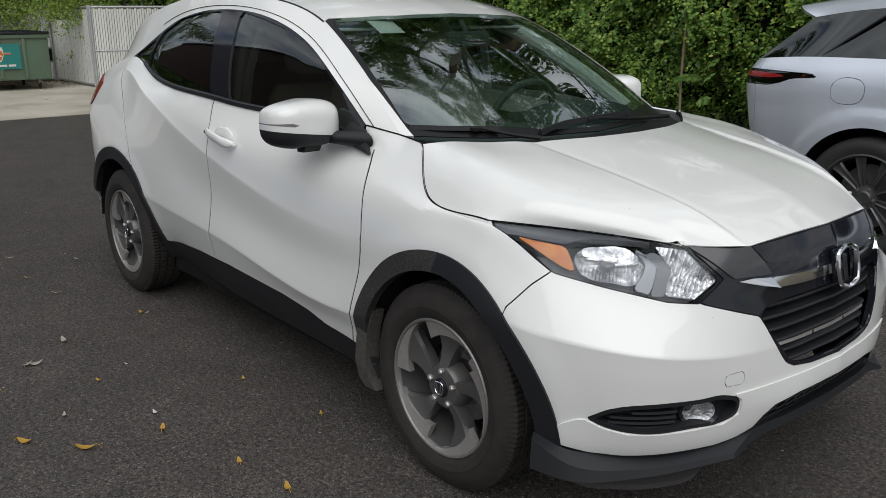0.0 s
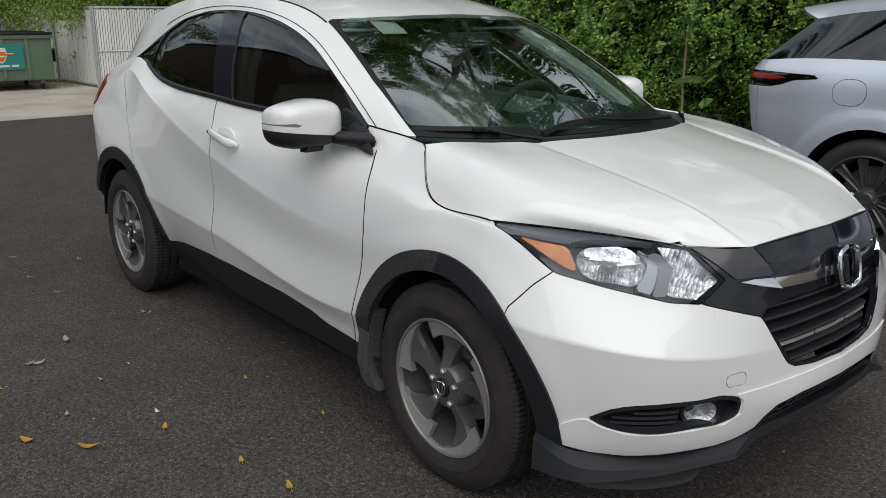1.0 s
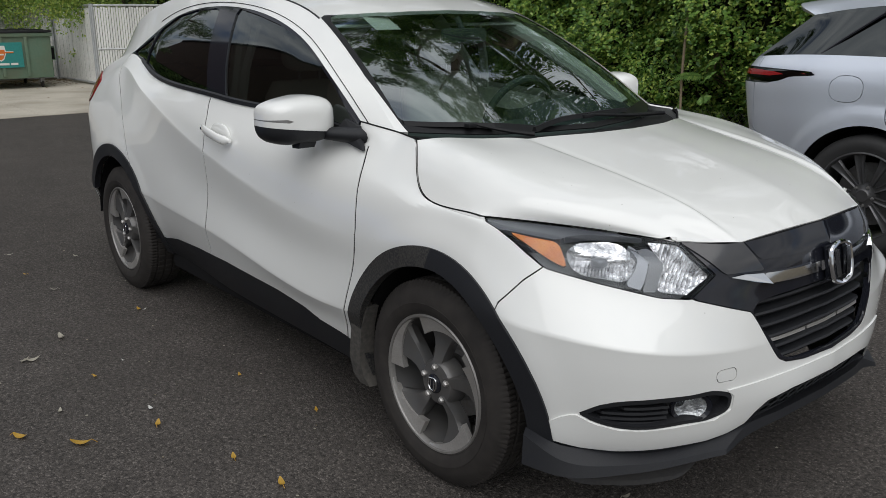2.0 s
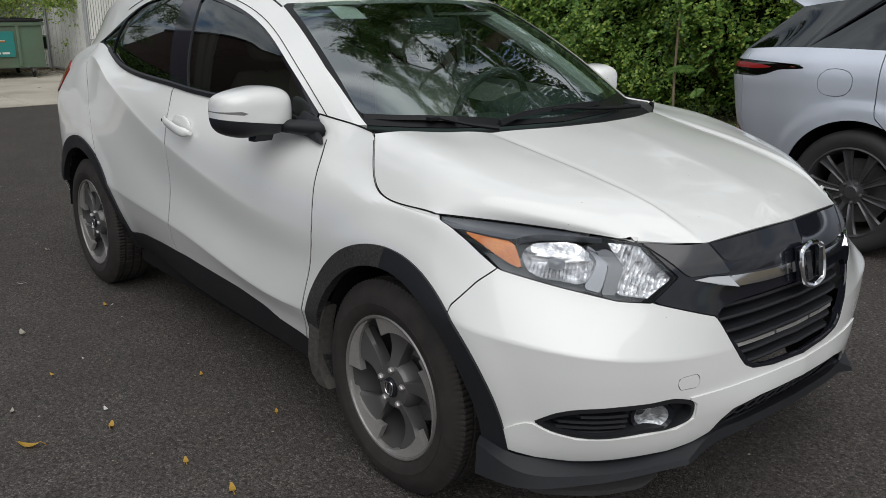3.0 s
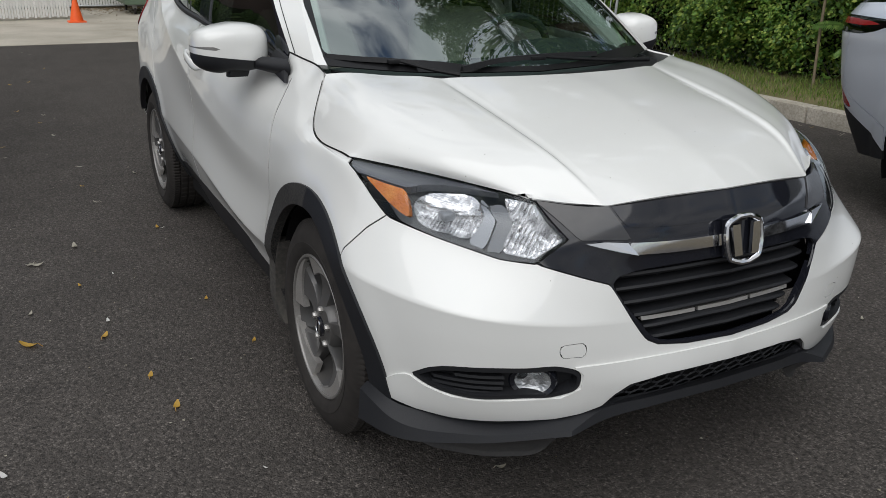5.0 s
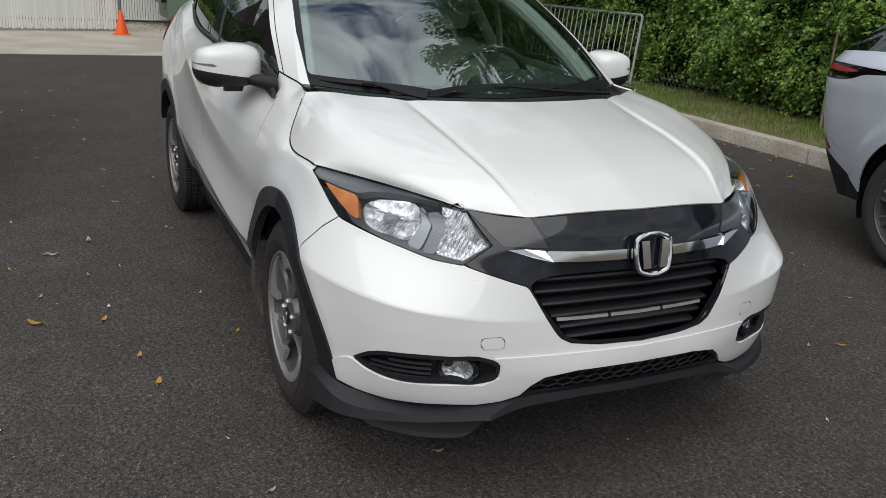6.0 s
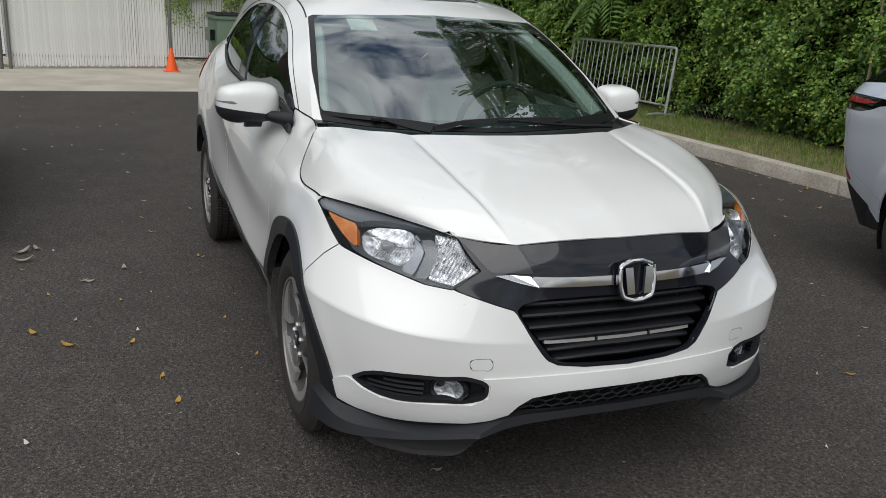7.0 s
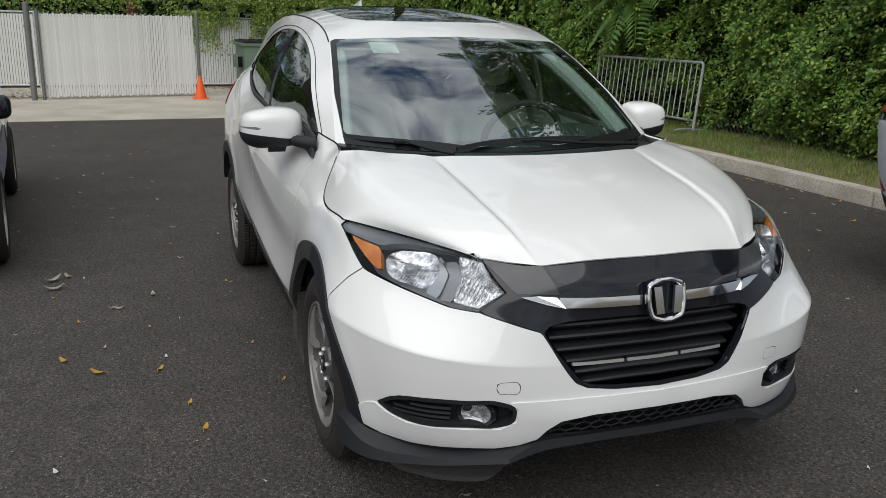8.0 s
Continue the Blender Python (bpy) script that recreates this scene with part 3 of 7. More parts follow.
lower_grid = body_grid()
hood_grid = spline(np.array([spline(l, 14, (2,) if l is HOOD[-1] else ()) for l in HOOD]), 7)
shut_grid = hood_grid.copy()
edge_line = shut_grid[-1, :43][::-1]  # the shut line from the hood's corner to the nose; the fender ends on it
for c in range(34, 81):
    x = lower_grid[-1, c, 0]
    d = np.array([0, np.interp(x, edge_line[:, 0], edge_line[:, 1]) - lower_grid[-1, c, 1], np.interp(x, edge_line[:, 0], edge_line[:, 2]) - lower_grid[-1, c, 2]]) * min(1, (c - 33) / 8)
    lower_grid[-9:, c] += d * (np.linspace(0, 1, 9)**2)[:, None]
ring = skin(lower_grid)
for edge, inner in ((np.s_[-1], np.s_[-2]), (np.s_[:, 0], np.s_[:, 1]), (np.s_[:, -1], np.s_[:, -2])):  # a shut gap all round
    d = hood_grid[inner] - hood_grid[edge]
    hood_grid[edge] = hood_grid[edge] + d * 0.0050 / np.maximum(np.linalg.norm(d, axis=-1, keepdims=True), 1e-6)
for _ in range(8):  # evens out the outer part of the hood
    inside = hood_grid[36:-1, 4:-1]
    inside += 0.5 * ((hood_grid[35:-2, 4:-1] + hood_grid[37:, 4:-1] + hood_grid[36:-1, 3:-2] + hood_grid[36:-1, 5:]) / 4 - inside)


def stack(*skins):
    """Several skins as one, with their edges kept sharp."""
    k = np.cumsum([0] + [len(s[0]) for s in skins])
    return tuple(np.concatenate([s[i] for s in skins]) for i in (0, 1)) + (np.concatenate([s[2] + n for s, n in zip(skins, k)]),)


shut_grid[1:-1, 1:-1] = hood_grid[1:-1, 1:-1]
hood_skin = skin(hood_grid)
top_grid = loft(TOP, 14, 8, (), (1,))
rail_skin, roof_skin = skin(top_grid[:9]), skin(top_grid[8:])


def row_at(line, xs):
    """Points of a long line at given x."""
    c = line[np.argsort(line[:, 0])]
    return np.stack([xs, np.interp(xs, c[:, 0], c[:, 1]), np.interp(xs, c[:, 0], c[:, 2])], -1)


belt_line, brow_line = spline(RING[7], 30)[120:300], spline(TOP[0], 30)[:160]
stations = np.linspace(-.515, -2.612, 80)
fade = np.linspace(0, 1, 13)[:, None, None]
side_grid = row_at(belt_line, stations) * (1 - fade) + row_at(brow_line, stations) * fade
side_grid[..., 1] += (0.10 * fade * (1 - fade))[..., 0] * np.minimum(1, 4 * (side_grid[-1, :, 2] - side_grid[0, :, 2]))
glass_skin = skin(side_grid)

# outlines: q is half width less x, so that it runs round the corner
HEADLIGHT = [(.606, .889), (.60, .96), (-.137, .93), (-.142, .856), (-.274, .778), (-.18, .721), (-.06, .728), (.047, .745), (.16, .762), (.254, .777), (.366, .794), (.43, .824), (.487, .852), (.55, .876)]
MASK = [(-.137, .93), (-.142, .856), (-.274, .778), (-.18, .721), (-.30, .698), (-.424, .672), (-.455, .64), (-.535, .55), (-.56, .525), (-.60, .509), (-.70, .498), (-.95, .494), (-.95, .95)]
FOG = rounded([(.230, .420), (.148, .455), (-.037, .477), (-.189, .476), (-.302, .473), (-.358, .451), (-.353, .414), (-.291, .391), (-.171, .388), (.075, .385), (.171, .400)], 4)
LOWER = [(-1.2, 0), (-1.2, .431), (-.85, .431), (-.635, .428), (-.52, .412), (-.47, .385), (-.43, .352), (-.36, .331), (-.272, .319), (-.133, .317), (.083, .308), (.212, .311), (.331, .326), (.40, .36), (.8, .36), (1.0, .33), (1.30, .340), (1.49, .354), (1.575, .378), (1.77, .401), (2.22, .420), (2.5, .417), (2.75, .399), (2.91, .368), (3.3, .36), (3.75, .42), (5, .45), (5, 0)]
BUMPER = [(-1.2, .1), (-1.2, .97), (.366, .97), (.366, .797), (.44, .76), (.537, .693), (.62, .55), (.62, .1)]
DOOR_EDGE = [(-.43, 1.10), (-.438, 1.004), (-.412, .95), (-.395, .908), (-.380, .84), (-.373, .767), (-.378, .70), (-.400, .607), (-.435, .48), (-.478, .343), (-.478, .2)]
PILLAR_EDGE = [(-1.535, 1.30), (-1.532, 1.087), (-1.490, 1.022), (-1.472, .956), (-1.466, .855), (-1.472, .731), (-1.488, .568), (-1.515, .441), (-1.52, .2)]
REAR_EDGE = [(-2.63, 1.30), (-2.60, 1.15), (-2.50, 1.00), (-2.44, .90), (-2.40, .80), (-2.3, .6), (-2.2, .4), (-2.2, .2)]
FRONT_HUB, REAR_HUB, ARCH, WELL = (0.028, 0.325), (-2.60, 0.335), 0.455, 0.392


def arch(hub, r):
    return lambda V: np.hypot(V[:, 0] - hub[0], V[:, 2] - hub[1]) - r


ring_f, rest = cut(ring, arch(FRONT_HUB, ARCH))
ring_r, rest = cut(rest, arch(REAR_HUB, ARCH))
clad_f, clad_r = cut(ring_f, arch(FRONT_HUB, WELL))[1], cut(ring_r, arch(REAR_HUB, WELL))[1]
clad_r = cut(clad_r, lambda V: .50 - V[:, 2] - 2 * (V[:, 0] + 2.61) * (V[:, 0] > -2.61))[0]
lower, rest = carve(rest, LOWER, q_z, 0.002)
inner_side = carve(carve(carve(rest, HEADLIGHT, q_z)[1], MASK, q_z)[1], FOG, q_z)[1]
lamp_skin, rest = carve(rest, HEADLIGHT, q_z, 0.004)
mask, rest = carve(rest, MASK, q_z, 0.003)
fog_skin, rest = carve(rest, FOG, q_z, 0.002)
bumper, rest = carve(rest, BUMPER, q_z, 0.004)
tail_skin, rest = carve(rest, [(3.64, 1.10), (3.68, 1.135), (3.73, 1.15), (4.0, 1.15), (4.0, .975), (3.80, .975), (3.74, 1.01)], q_z, 0.004)
front_door, rest = carve(rest, DOOR_EDGE + PILLAR_EDGE[::-1], x_z, 0.008)
rear_door, rest = carve(rest, PILLAR_EDGE + REAR_EDGE[::-1], x_z, 0.008)
fender, quarter = cut(rest, lambda V: -1.4 - V[:, 0])
tow, bumper = carve(bumper, rounded([(-.289, .531), (-.33, .534), (-.366, .530), (-.370, .515), (-.366, .502), (-.33, .499), (-.291, .502), (-.286, .516)], 3), q_z, 0.002)
low = lower_grid[-1, 80:98]  # from the hood's corner back to the door
high = np.concatenate([shut_grid[-1, 42:], spline(FENDER_CREST[2:], 10)[1:]])
run = np.concatenate([[0], np.cumsum(np.linalg.norm(np.diff(high, axis=0), axis=1))])
high = np.stack([np.interp(np.linspace(0, run[-1], len(low)), run, high[:, k]) for k in range(3)], 1)
lean = lower_grid[-1, 80:98] - lower_grid[-2, 80:98]
lean = 0.6 * lean / np.linalg.norm(lean, axis=1, keepdims=True) * np.linalg.norm(high - low, axis=1, keepdims=True)
tt = np.linspace(0, 1, 10)[:, None, None]
fender = join(fender, skin(low * (2 * tt**3 - 3 * tt**2 + 1) + high * (3 * tt**2 - 2 * tt**3) + lean * (tt**3 - 2 * tt**2 + tt) + (high - low) * (tt**3 - tt**2)))


def soothe(S, line, reach, mix):
    """Evens out the normals near a line, where two skins meet without a crease."""
    V, N, T = S
    near = np.where(np.min(np.linalg.norm(V[:, None] - line[None], axis=2), axis=1) < reach)[0]
    M = N.copy()
    for i in near:
        d = np.linalg.norm(V - V[i], axis=1)
        w = np.clip(1 - d / mix, 0, 1)**2
        n = (N * w[:, None]).sum(0)
        M[i] = n / np.linalg.norm(n)
    return V, M, T


fender = soothe(fender, low, .05, .06)
GRILLE = [(-.2, .711), (0, .711), (.20, .709), (.29, .702), (.335, .69), (.352, .672), (.335, .635), (.245, .525), (.22, .513), (.15, .505), (0, .502), (-.2, .502)]
grille_skin, mask = carve(mask, GRILLE, w_z, 0.0)
CHROME_BAR = [(-.1, .768), (.06, .767), (.29, .769), (.308, .770), (.300, .741), (.06, .740), (-.1, .740)]
front_line = np.concatenate([hood_grid[:, 0], hood_grid[-1, 1:10]])


def under_hood(S):
    """Keeps what lies below the hood's front edge."""
    return cut(S, lambda V: np.where(V[:, 0] > .48, V[:, 2] - np.interp(np.abs(V[:, 1]), front_line[:, 1], front_line[:, 2]) + .004, -.02) * (np.abs(V[:, 1]) < .57) - 1e-5)[0]


mask, lamp_skin, bumper, inner_side = under_hood(mask), under_hood(lamp_skin), under_hood(bumper), under_hood(inner_side)
chrome_skin = carve(mask, CHROME_BAR, w_z)[0]
LOW_MOUTH = [(-.2, .428), (0, .428), (.19, .424), (.27, .414), (.32, .388), (.35, .36), (.33, .348), (.20, .343), (0, .341), (-.2, .341)]
mouth_skin, lower = carve(lower, LOW_MOUTH, w_z)
SCREEN = [(.2, -.2), (-.885, -.2), (-.887, 0), (-.905, .275), (-.95, .42), (-1.015, .548), (-.60, .626), (-.361, .648), (.2, .648)]
screen, roof_skin = carve(roof_skin, SCREEN, x_w, 0.002)
SUNROOF = [(-1.12, -.2), (-1.12, 0), (-1.135, .20), (-1.19, .34), (-1.30, .405), (-1.42, .42), (-1.80, .42), (-1.86, .38), (-1.88, 0), (-1.88, -.2)]
sunroof, roof_skin = carve(roof_skin, SUNROOF, x_w, 0.004)
hatch_glass, roof_skin = carve(roof_skin, [(-2.93, -.2), (-2.93, 0), (-2.88, .3), (-2.80, .50), (-3.08, .51), (-3.22, .3), (-3.26, 0), (-3.26, -.2)], x_w, 0.004)
WIN_F = [(-1.395, 1.112), (-1.555, 1.460), (-1.37, 1.433), (-1.18, 1.396), (-1.0, 1.347), (-.83, 1.274), (-.69, 1.198), (-.55, 1.085), (-.54, 1.05), (-.9, 1.076)]
WIN_R = [(-1.585, 1.130), (-1.735, 1.463), (-1.95, 1.456), (-2.14, 1.428), (-2.29, 1.362), (-2.335, 1.195), (-2.31, 1.178), (-2.0, 1.150)]
WIN_Q = [(-2.355, 1.186), (-2.325, 1.345), (-2.44, 1.305), (-2.56, 1.26), (-2.50, 1.215), (-2.43, 1.190)]
win_f, trim = cut(glass_skin, lambda V: area_of(WIN_F)(x_z(V)) - .007)
win_r, trim = cut(trim, lambda V: area_of(WIN_R)(x_z(V)) - .007)
win_q, trim = carve(trim, WIN_Q, x_z)


def both(S):
    return join(S, mirrored(S))


def each_side(S):
    return (mirrored(S), S)


hood = plate("hood", stack(hood_skin, mirrored(hood_skin)), WHITE, car, 0.010)
# near-black sheet that paints shade into the hood's shut gap
plate("engine_bay", both(offset(skin(shut_grid), -0.004)), VOID, car, 0.01)
SCOOP = [(.43, .34), (.36, .372), (.29, .405), (.240, .419), (.172, .396), (.075, .381), (-.171, .384), (-.296, .386), (-.360, .411), (-.366, .453), (-.33, .472), (-.45, .476), (-.60, .480), (-.95, .482), (-.95, .2), (.43, .2)]
scoop, bumper = carve(bumper, SCOOP, q_z)
front_bumper = plate("front_bumper", both(bumper), WHITE, car, 0.009)
plate("bumper_scoop", both(offset(scoop, 0.0045)), WHITE, front_bumper, 0.012)
roof = plate("roof", both(roof_skin), WHITE, car, 0.015)
CLEAR_AREA = [(-.91, -.2), (-.912, 0), (-.93, .26), (-.965, .39), (-.988, .516), (-.957, .534), (-.60, .603), (-.395, .641), (-.345, .615), (-.238, .42), (-.142, .20), (-.105, 0), (-.105, -.2)]
screen, screen_edge = carve(screen, CLEAR_AREA, x_w)
windshield = plate("windshield", both(screen), WINDSHIELD, car, 0, "clear windshield reflecting clouds and trees")
plate("windshield_edge", both(screen_edge), FRIT, windshield, 0.004, "black ceramic border")
plate("sunroof", both(sunroof), GREYGLASS, roof, 0, "dark glass sunroof")
plate("rear_window", both(hatch_glass), TINTED, car, 0)
grille_frame = plate("grille_surround", both(mask), PIANO, car, 0.02, "gloss black grille surround")
lower_f, lower_s = cut(lower, lambda V: 0.2 - V[:, 0])
lower_s, lower_r = cut(lower_s, lambda V: -2.6 - V[:, 0])
plate("lower_bumper", both(lower_f), PLASTIC, car, 0.02, "matt black lower bumper")
plate("rear_lower_bumper", both(lower_r), PLASTIC, car, 0.02, "matt black lower bumper")
plate("chrome_bar", both(offset(chrome_skin, 0.010)), CHROME, grille_frame, 0.012, "chrome bar")



def faceted(S, depth, bowl, outline):
    """A reflector: the lamp's skin sunk into a dish with fine flutes."""
    V, N, T = S
    for _ in range(3):
        E = np.stack([(V[T[:, a]] + V[T[:, b]]) / 2 for a, b in ((0, 1), (1, 2), (2, 0))], 1)
        M = np.stack([(N[T[:, a]] + N[T[:, b]]) / 2 for a, b in ((0, 1), (1, 2), (2, 0))], 1)
        n = len(V)
        i = n + np.arange(len(T) * 3).reshape(-1, 3)
        V, N = np.concatenate([V, E.reshape(-1, 3)]), np.concatenate([N, M.reshape(-1, 3)])
        T = np.concatenate([np.stack([T[:, 0], i[:, 0], i[:, 2]], 1), np.stack([i[:, 0], T[:, 1], i[:, 1]], 1), np.stack([i[:, 2], i[:, 1], T[:, 2]], 1), i])
    q, z = q_z(V).T
    deep = np.clip(-area_of(outline)(q_z(V)) / (0.045 if bowl else 0.03), 0, 1)
    dish = (0.036 if bowl else 0.022) * (1 - (1 - deep)**2)
    if bowl:  # tall flutes below, plain mirror above
        ribs = 0.0042 * np.abs(np.sin((q + 0.25 * (z - .8)) * math.pi / 0.015)) * ramp(z, .845, .80) + 0.003 * np.abs(np.sin((z + .15 * q) * math.pi / .024))
    else:
        tier = np.floor((z - .2 * q) / .022)
        ribs = 0.0036 * np.abs(np.sin((q + .5 * z + .37 * tier) * math.pi / (.013 + .006 * np.abs(np.sin(tier * 1.9))))) + 0.004 * (((z - .2 * q) / .022) % 1)
    return V + N * (depth - dish + ribs * np.minimum(1, 3 * deep))[:, None], N, T


for side, sign in ((0, -1), (1, 1)):
    plate("sill", each_side(lower_s)[side], PLASTIC, car, 0.02, "matt black plastic sill")
    plate("tow_cover", each_side(tow)[side], WHITE, front_bumper, 0.01)
    f = plate("fender", each_side(fender)[side], WHITE, car, 0.009)
    # near-black sheet close under the panels, painting shade into their gaps
    plate("inner_side", each_side(offset(inner_side, -0.0025))[side], VOID, car, 0.004)
    d1 = plate("front_door", each_side(front_door)[side], WHITE, car, 0.009)
    d2 = plate("rear_door", each_side(rear_door)[side], WHITE, car, 0.009)
    plate("quarter_panel", each_side(quarter)[side], WHITE, car, 0.009)
    plate("roof_rail", each_side(rail_skin)[side], WHITE, car, 0.012)
    dusty_f, clean_f = cut(clad_f, lambda V: V[:, 0] + .05 - .35 * (V[:, 2] - .55))
    arch_f = plate("wheel_arch_cladding", each_side(offset(clean_f, 0.008))[side], PLASTIC, car, 0.03, "matt black wheel arch cladding")
    plate("dusty_arch_cladding", each_side(offset(dusty_f, 0.008))[side], GRIMED, arch_f, 0.03, "dust-splashed rear half of the arch")
    plate("wheel_arch_cladding", each_side(offset(clad_r, 0.008))[side], PLASTIC, car, 0.03, "matt black wheel arch cladding")
    plate("side_window", each_side(offset(win_f, -0.006))[side], SEMITINT, d1, 0)
    plate("side_window", each_side(offset(win_r, -0.006))[side], TINTED, d2, 0)
    plate("quarter_window", each_side(offset(win_q, -0.006))[side], TINTED, car, 0)
    plate("window_trim", each_side(trim)[side], PIANO, car, 0.015, "black window trim")
    plate("tail_light", each_side(offset(tail_skin, 0.006))[side], RED, car, 0.02, "red tail light lens")
    # headlight: clear cover over a dark bowl with bright reflectors
    lamp = plate("headlight", each_side(offset(lamp_skin, 0.0))[side], CLEAR, car, 0, "clear headlight with amber side marker")
    bowl = offset(lamp_skin, -0.065)
    plate("lamp_bowl", each_side(bowl)[side], BEZEL, lamp, 0.01)
    for nm, poly, depth, mt, lb in (
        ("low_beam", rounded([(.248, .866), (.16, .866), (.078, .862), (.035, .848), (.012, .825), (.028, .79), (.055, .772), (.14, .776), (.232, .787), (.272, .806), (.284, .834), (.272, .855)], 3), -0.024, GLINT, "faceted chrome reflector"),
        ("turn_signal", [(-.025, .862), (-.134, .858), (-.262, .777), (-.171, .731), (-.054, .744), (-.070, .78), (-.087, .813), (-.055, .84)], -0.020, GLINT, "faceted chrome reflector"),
        ("amber_marker", [(.505, .874), (.46, .871), (.312, .860), (.296, .83), (.279, .797), (.33, .810), (.385, .830), (.44, .851)], -0.008, AMBER, "amber side marker"),
        ("lamp_divider", [(.070, .860), (.024, .851), (-.026, .816), (-.014, .78), (.001, .747), (.058, .758), (.054, .770), (.030, .792), (.015, .822), (.038, .848)], -0.014, SATIN, "satin grey divider"),
        ("inner_frame", [(.012, .852), (-.030, .852), (-.058, .84), (-.090, .813), (-.073, .78), (-.057, .742), (-.004, .744), (-.018, .78), (-.030, .816), (.014, .850)], -0.022, BEZEL, "dark inner frame"),
        ("upper_blade", [(.66, .95), (.58, .872), (.505, .876), (.46, .874), (.31, .863), (.285, .868), (.20, .8695), (.08, .8665), (.0, .864), (-.128, .861), (-.128, .95)], -0.006, SMOKED, "smoked grey upper bezel"),
    ):
        piece = carve(lamp_skin, poly, q_z)[0]
        if mt is GLINT:
            piece = faceted(piece, depth, nm == "low_beam", poly)
            solid(nm, (mirrored(piece) if side == 0 else piece)[0], (mirrored(piece) if side == 0 else piece)[2], mt, lamp, lb, smooth=False)
        else:
            plate(nm, each_side(offset(piece, depth))[side], mt, lamp, 0.02, lb)
    i = np.argmin(np.hypot(*(q_z(lamp_skin[0]) - np.array([.15, .82])).T))
    S = superquad(lamp_skin[0][i] - lamp_skin[1][i] * .032, (.020, .020, .013), .6, .6, 10, 18)
    S = mirrored(S) if side == 0 else S
    solid("bulb_cap", S[0], S[2], SATIN, lamp, "satin grey bulb cap", N=S[1])
    # fog lamp bezel
    bezel = plate("fog_bezel", each_side(offset(fog_skin, -0.035))[side], PLASTIC, front_bumper, 0.01, "black fog lamp bezel")
    collar_skin = cut(fog_skin, lambda V: -(area_of(FOG)(q_z(V)) + 0.012))[0]
    plate("bezel_lip", each_side(collar_skin)[side], PLASTIC, bezel, 0.035)

# ---- the white car: nose, lamps, mirrors, wheels, cabin ----
def front_x(w, z, S=ring):
    """How far forward the body lies at a half width and height."""
    V, N, T = S
    T = T[(V[T][:, :, 0].min(1) > 0.2)]
    a, b, c = V[T[:, 0]][:, 1:], V[T[:, 1]][:, 1:], V[T[:, 2]][:, 1:]
    d = (b[:, 0] - a[:, 0]) * (c[:, 1] - a[:, 1]) - (c[:, 0] - a[:, 0]) * (b[:, 1] - a[:, 1])
    d = np.where(np.abs(d) < 1e-12, 1e-12, d)
    u = ((abs(w) - a[:, 0]) * (c[:, 1] - a[:, 1]) - (c[:, 0] - a[:, 0]) * (z - a[:, 1])) / d
    v = ((b[:, 0] - a[:, 0]) * (z - a[:, 1]) - (abs(w) - a[:, 0]) * (b[:, 1] - a[:, 1])) / d
    ok = (u > -1e-6) & (v > -1e-6) & (u + v < 1 + 1e-6)
    if not ok.any():
        return 0.7
    x = V[T[:, 0]][:, 0] * (1 - u - v) + V[T[:, 1]][:, 0] * u + V[T[:, 2]][:, 0] * v
    return float(x[ok].max())


def blade(bm, rows):
    """Joins rows of points (closed sections) into a bar."""
    vs = [[bm.verts.new(p) for p in row] for row in rows]
    n = len(vs[0])
    for a, b in zip(vs, vs[1:]):
        for k in range(n):
            bm.faces.new((a[k], a[(k + 1) % n], b[(k + 1) % n], b[k]))
    bm.faces.new(vs[0][::-1]), bm.faces.new(vs[-1])
    return bm


# grille: backing with the shade painted in, six bars, a silver brace behind them, a rim
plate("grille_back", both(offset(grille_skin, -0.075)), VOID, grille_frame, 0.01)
for z, half in ((.690, .318), (.657, .325), (.622, .305), (.588, .277), (.555, .25), (.525, .228)):
    bm = bmesh.new()
    rows = []
    for i in range(21):
        w = -half + 2 * half * i / 20
        e = abs(w / half)
        zz = z - 0.010 * e**6 + 0.004 * (1 - e * e)
        x = front_x(w, zz) - 0.014 - 0.018 * e**8
        rows.append([(x, w, zz + .004), (x + .003, w, zz - .002), (x - .004, w, zz - .010), (x - .045, w, zz + .002), (x - .045, w, zz + .010)])
    part("grille_bar", blade(bm, rows), PLASTIC, grille_frame, hard=25)
for y0, y1 in ((-.262, -.10), (-.09, .085), (.095, .245)):
    bm = bmesh.new()
    blade(bm, [[(front_x(y, .575) - .024, y, .5755), (front_x(y, .575) - .022, y, .566), (front_x(y, .575) - .034, y, .566), (front_x(y, .575) - .034, y, .5755)] for y in np.linspace(y0, y1, 6)])
    part("grille_brace", bm, BRIGHT, grille_frame, "bare metal brace behind the bars")
for w in (-.20, -.07, .12, .215):
    bm = bmesh.new()
    x = front_x(w, .6) - .055
    box(bm, (x - .01, w - .005, .51), (x, w + .005, .705))
    part("grille_strut", bm, PLASTIC, grille_frame)
RIM = [p for p in GRILLE if p[0] >= 0]
rim_pts = [(w, z) for w, z in RIM] + [(-w, z) for w, z in RIM[::-1] if w > 0]
rim_pts = rounded(rim_pts, 3)
bm = bmesh.new()
tube(bm, [(front_x(w, z) - .005, w, z) for w, z in rim_pts], 0.005, 6, True)
part("grille_rim", bm, PIANO, grille_frame)
# upper ledge of the surround
ledge, _ = carve(mask, [(-.2, .87), (0, .87), (.332, .87), (.332, .850), (.309, .806), (.285, .803), (.07, .800), (-.2, .798)], w_z)
plate("upper_ledge", both(offset(ledge, 0.002)), PIANO, grille_frame, 0.004)
wing, _ = carve(mask, [(.338, .90), (.338, .848), (.301, .776), (.36, .777), (.418, .776), (.472, .84), (.52, .90)], w_z)
for S in each_side(offset(wing, 0.004)):
    plate("wing_panel", S, SKYLIT, grille_frame, 0.006)

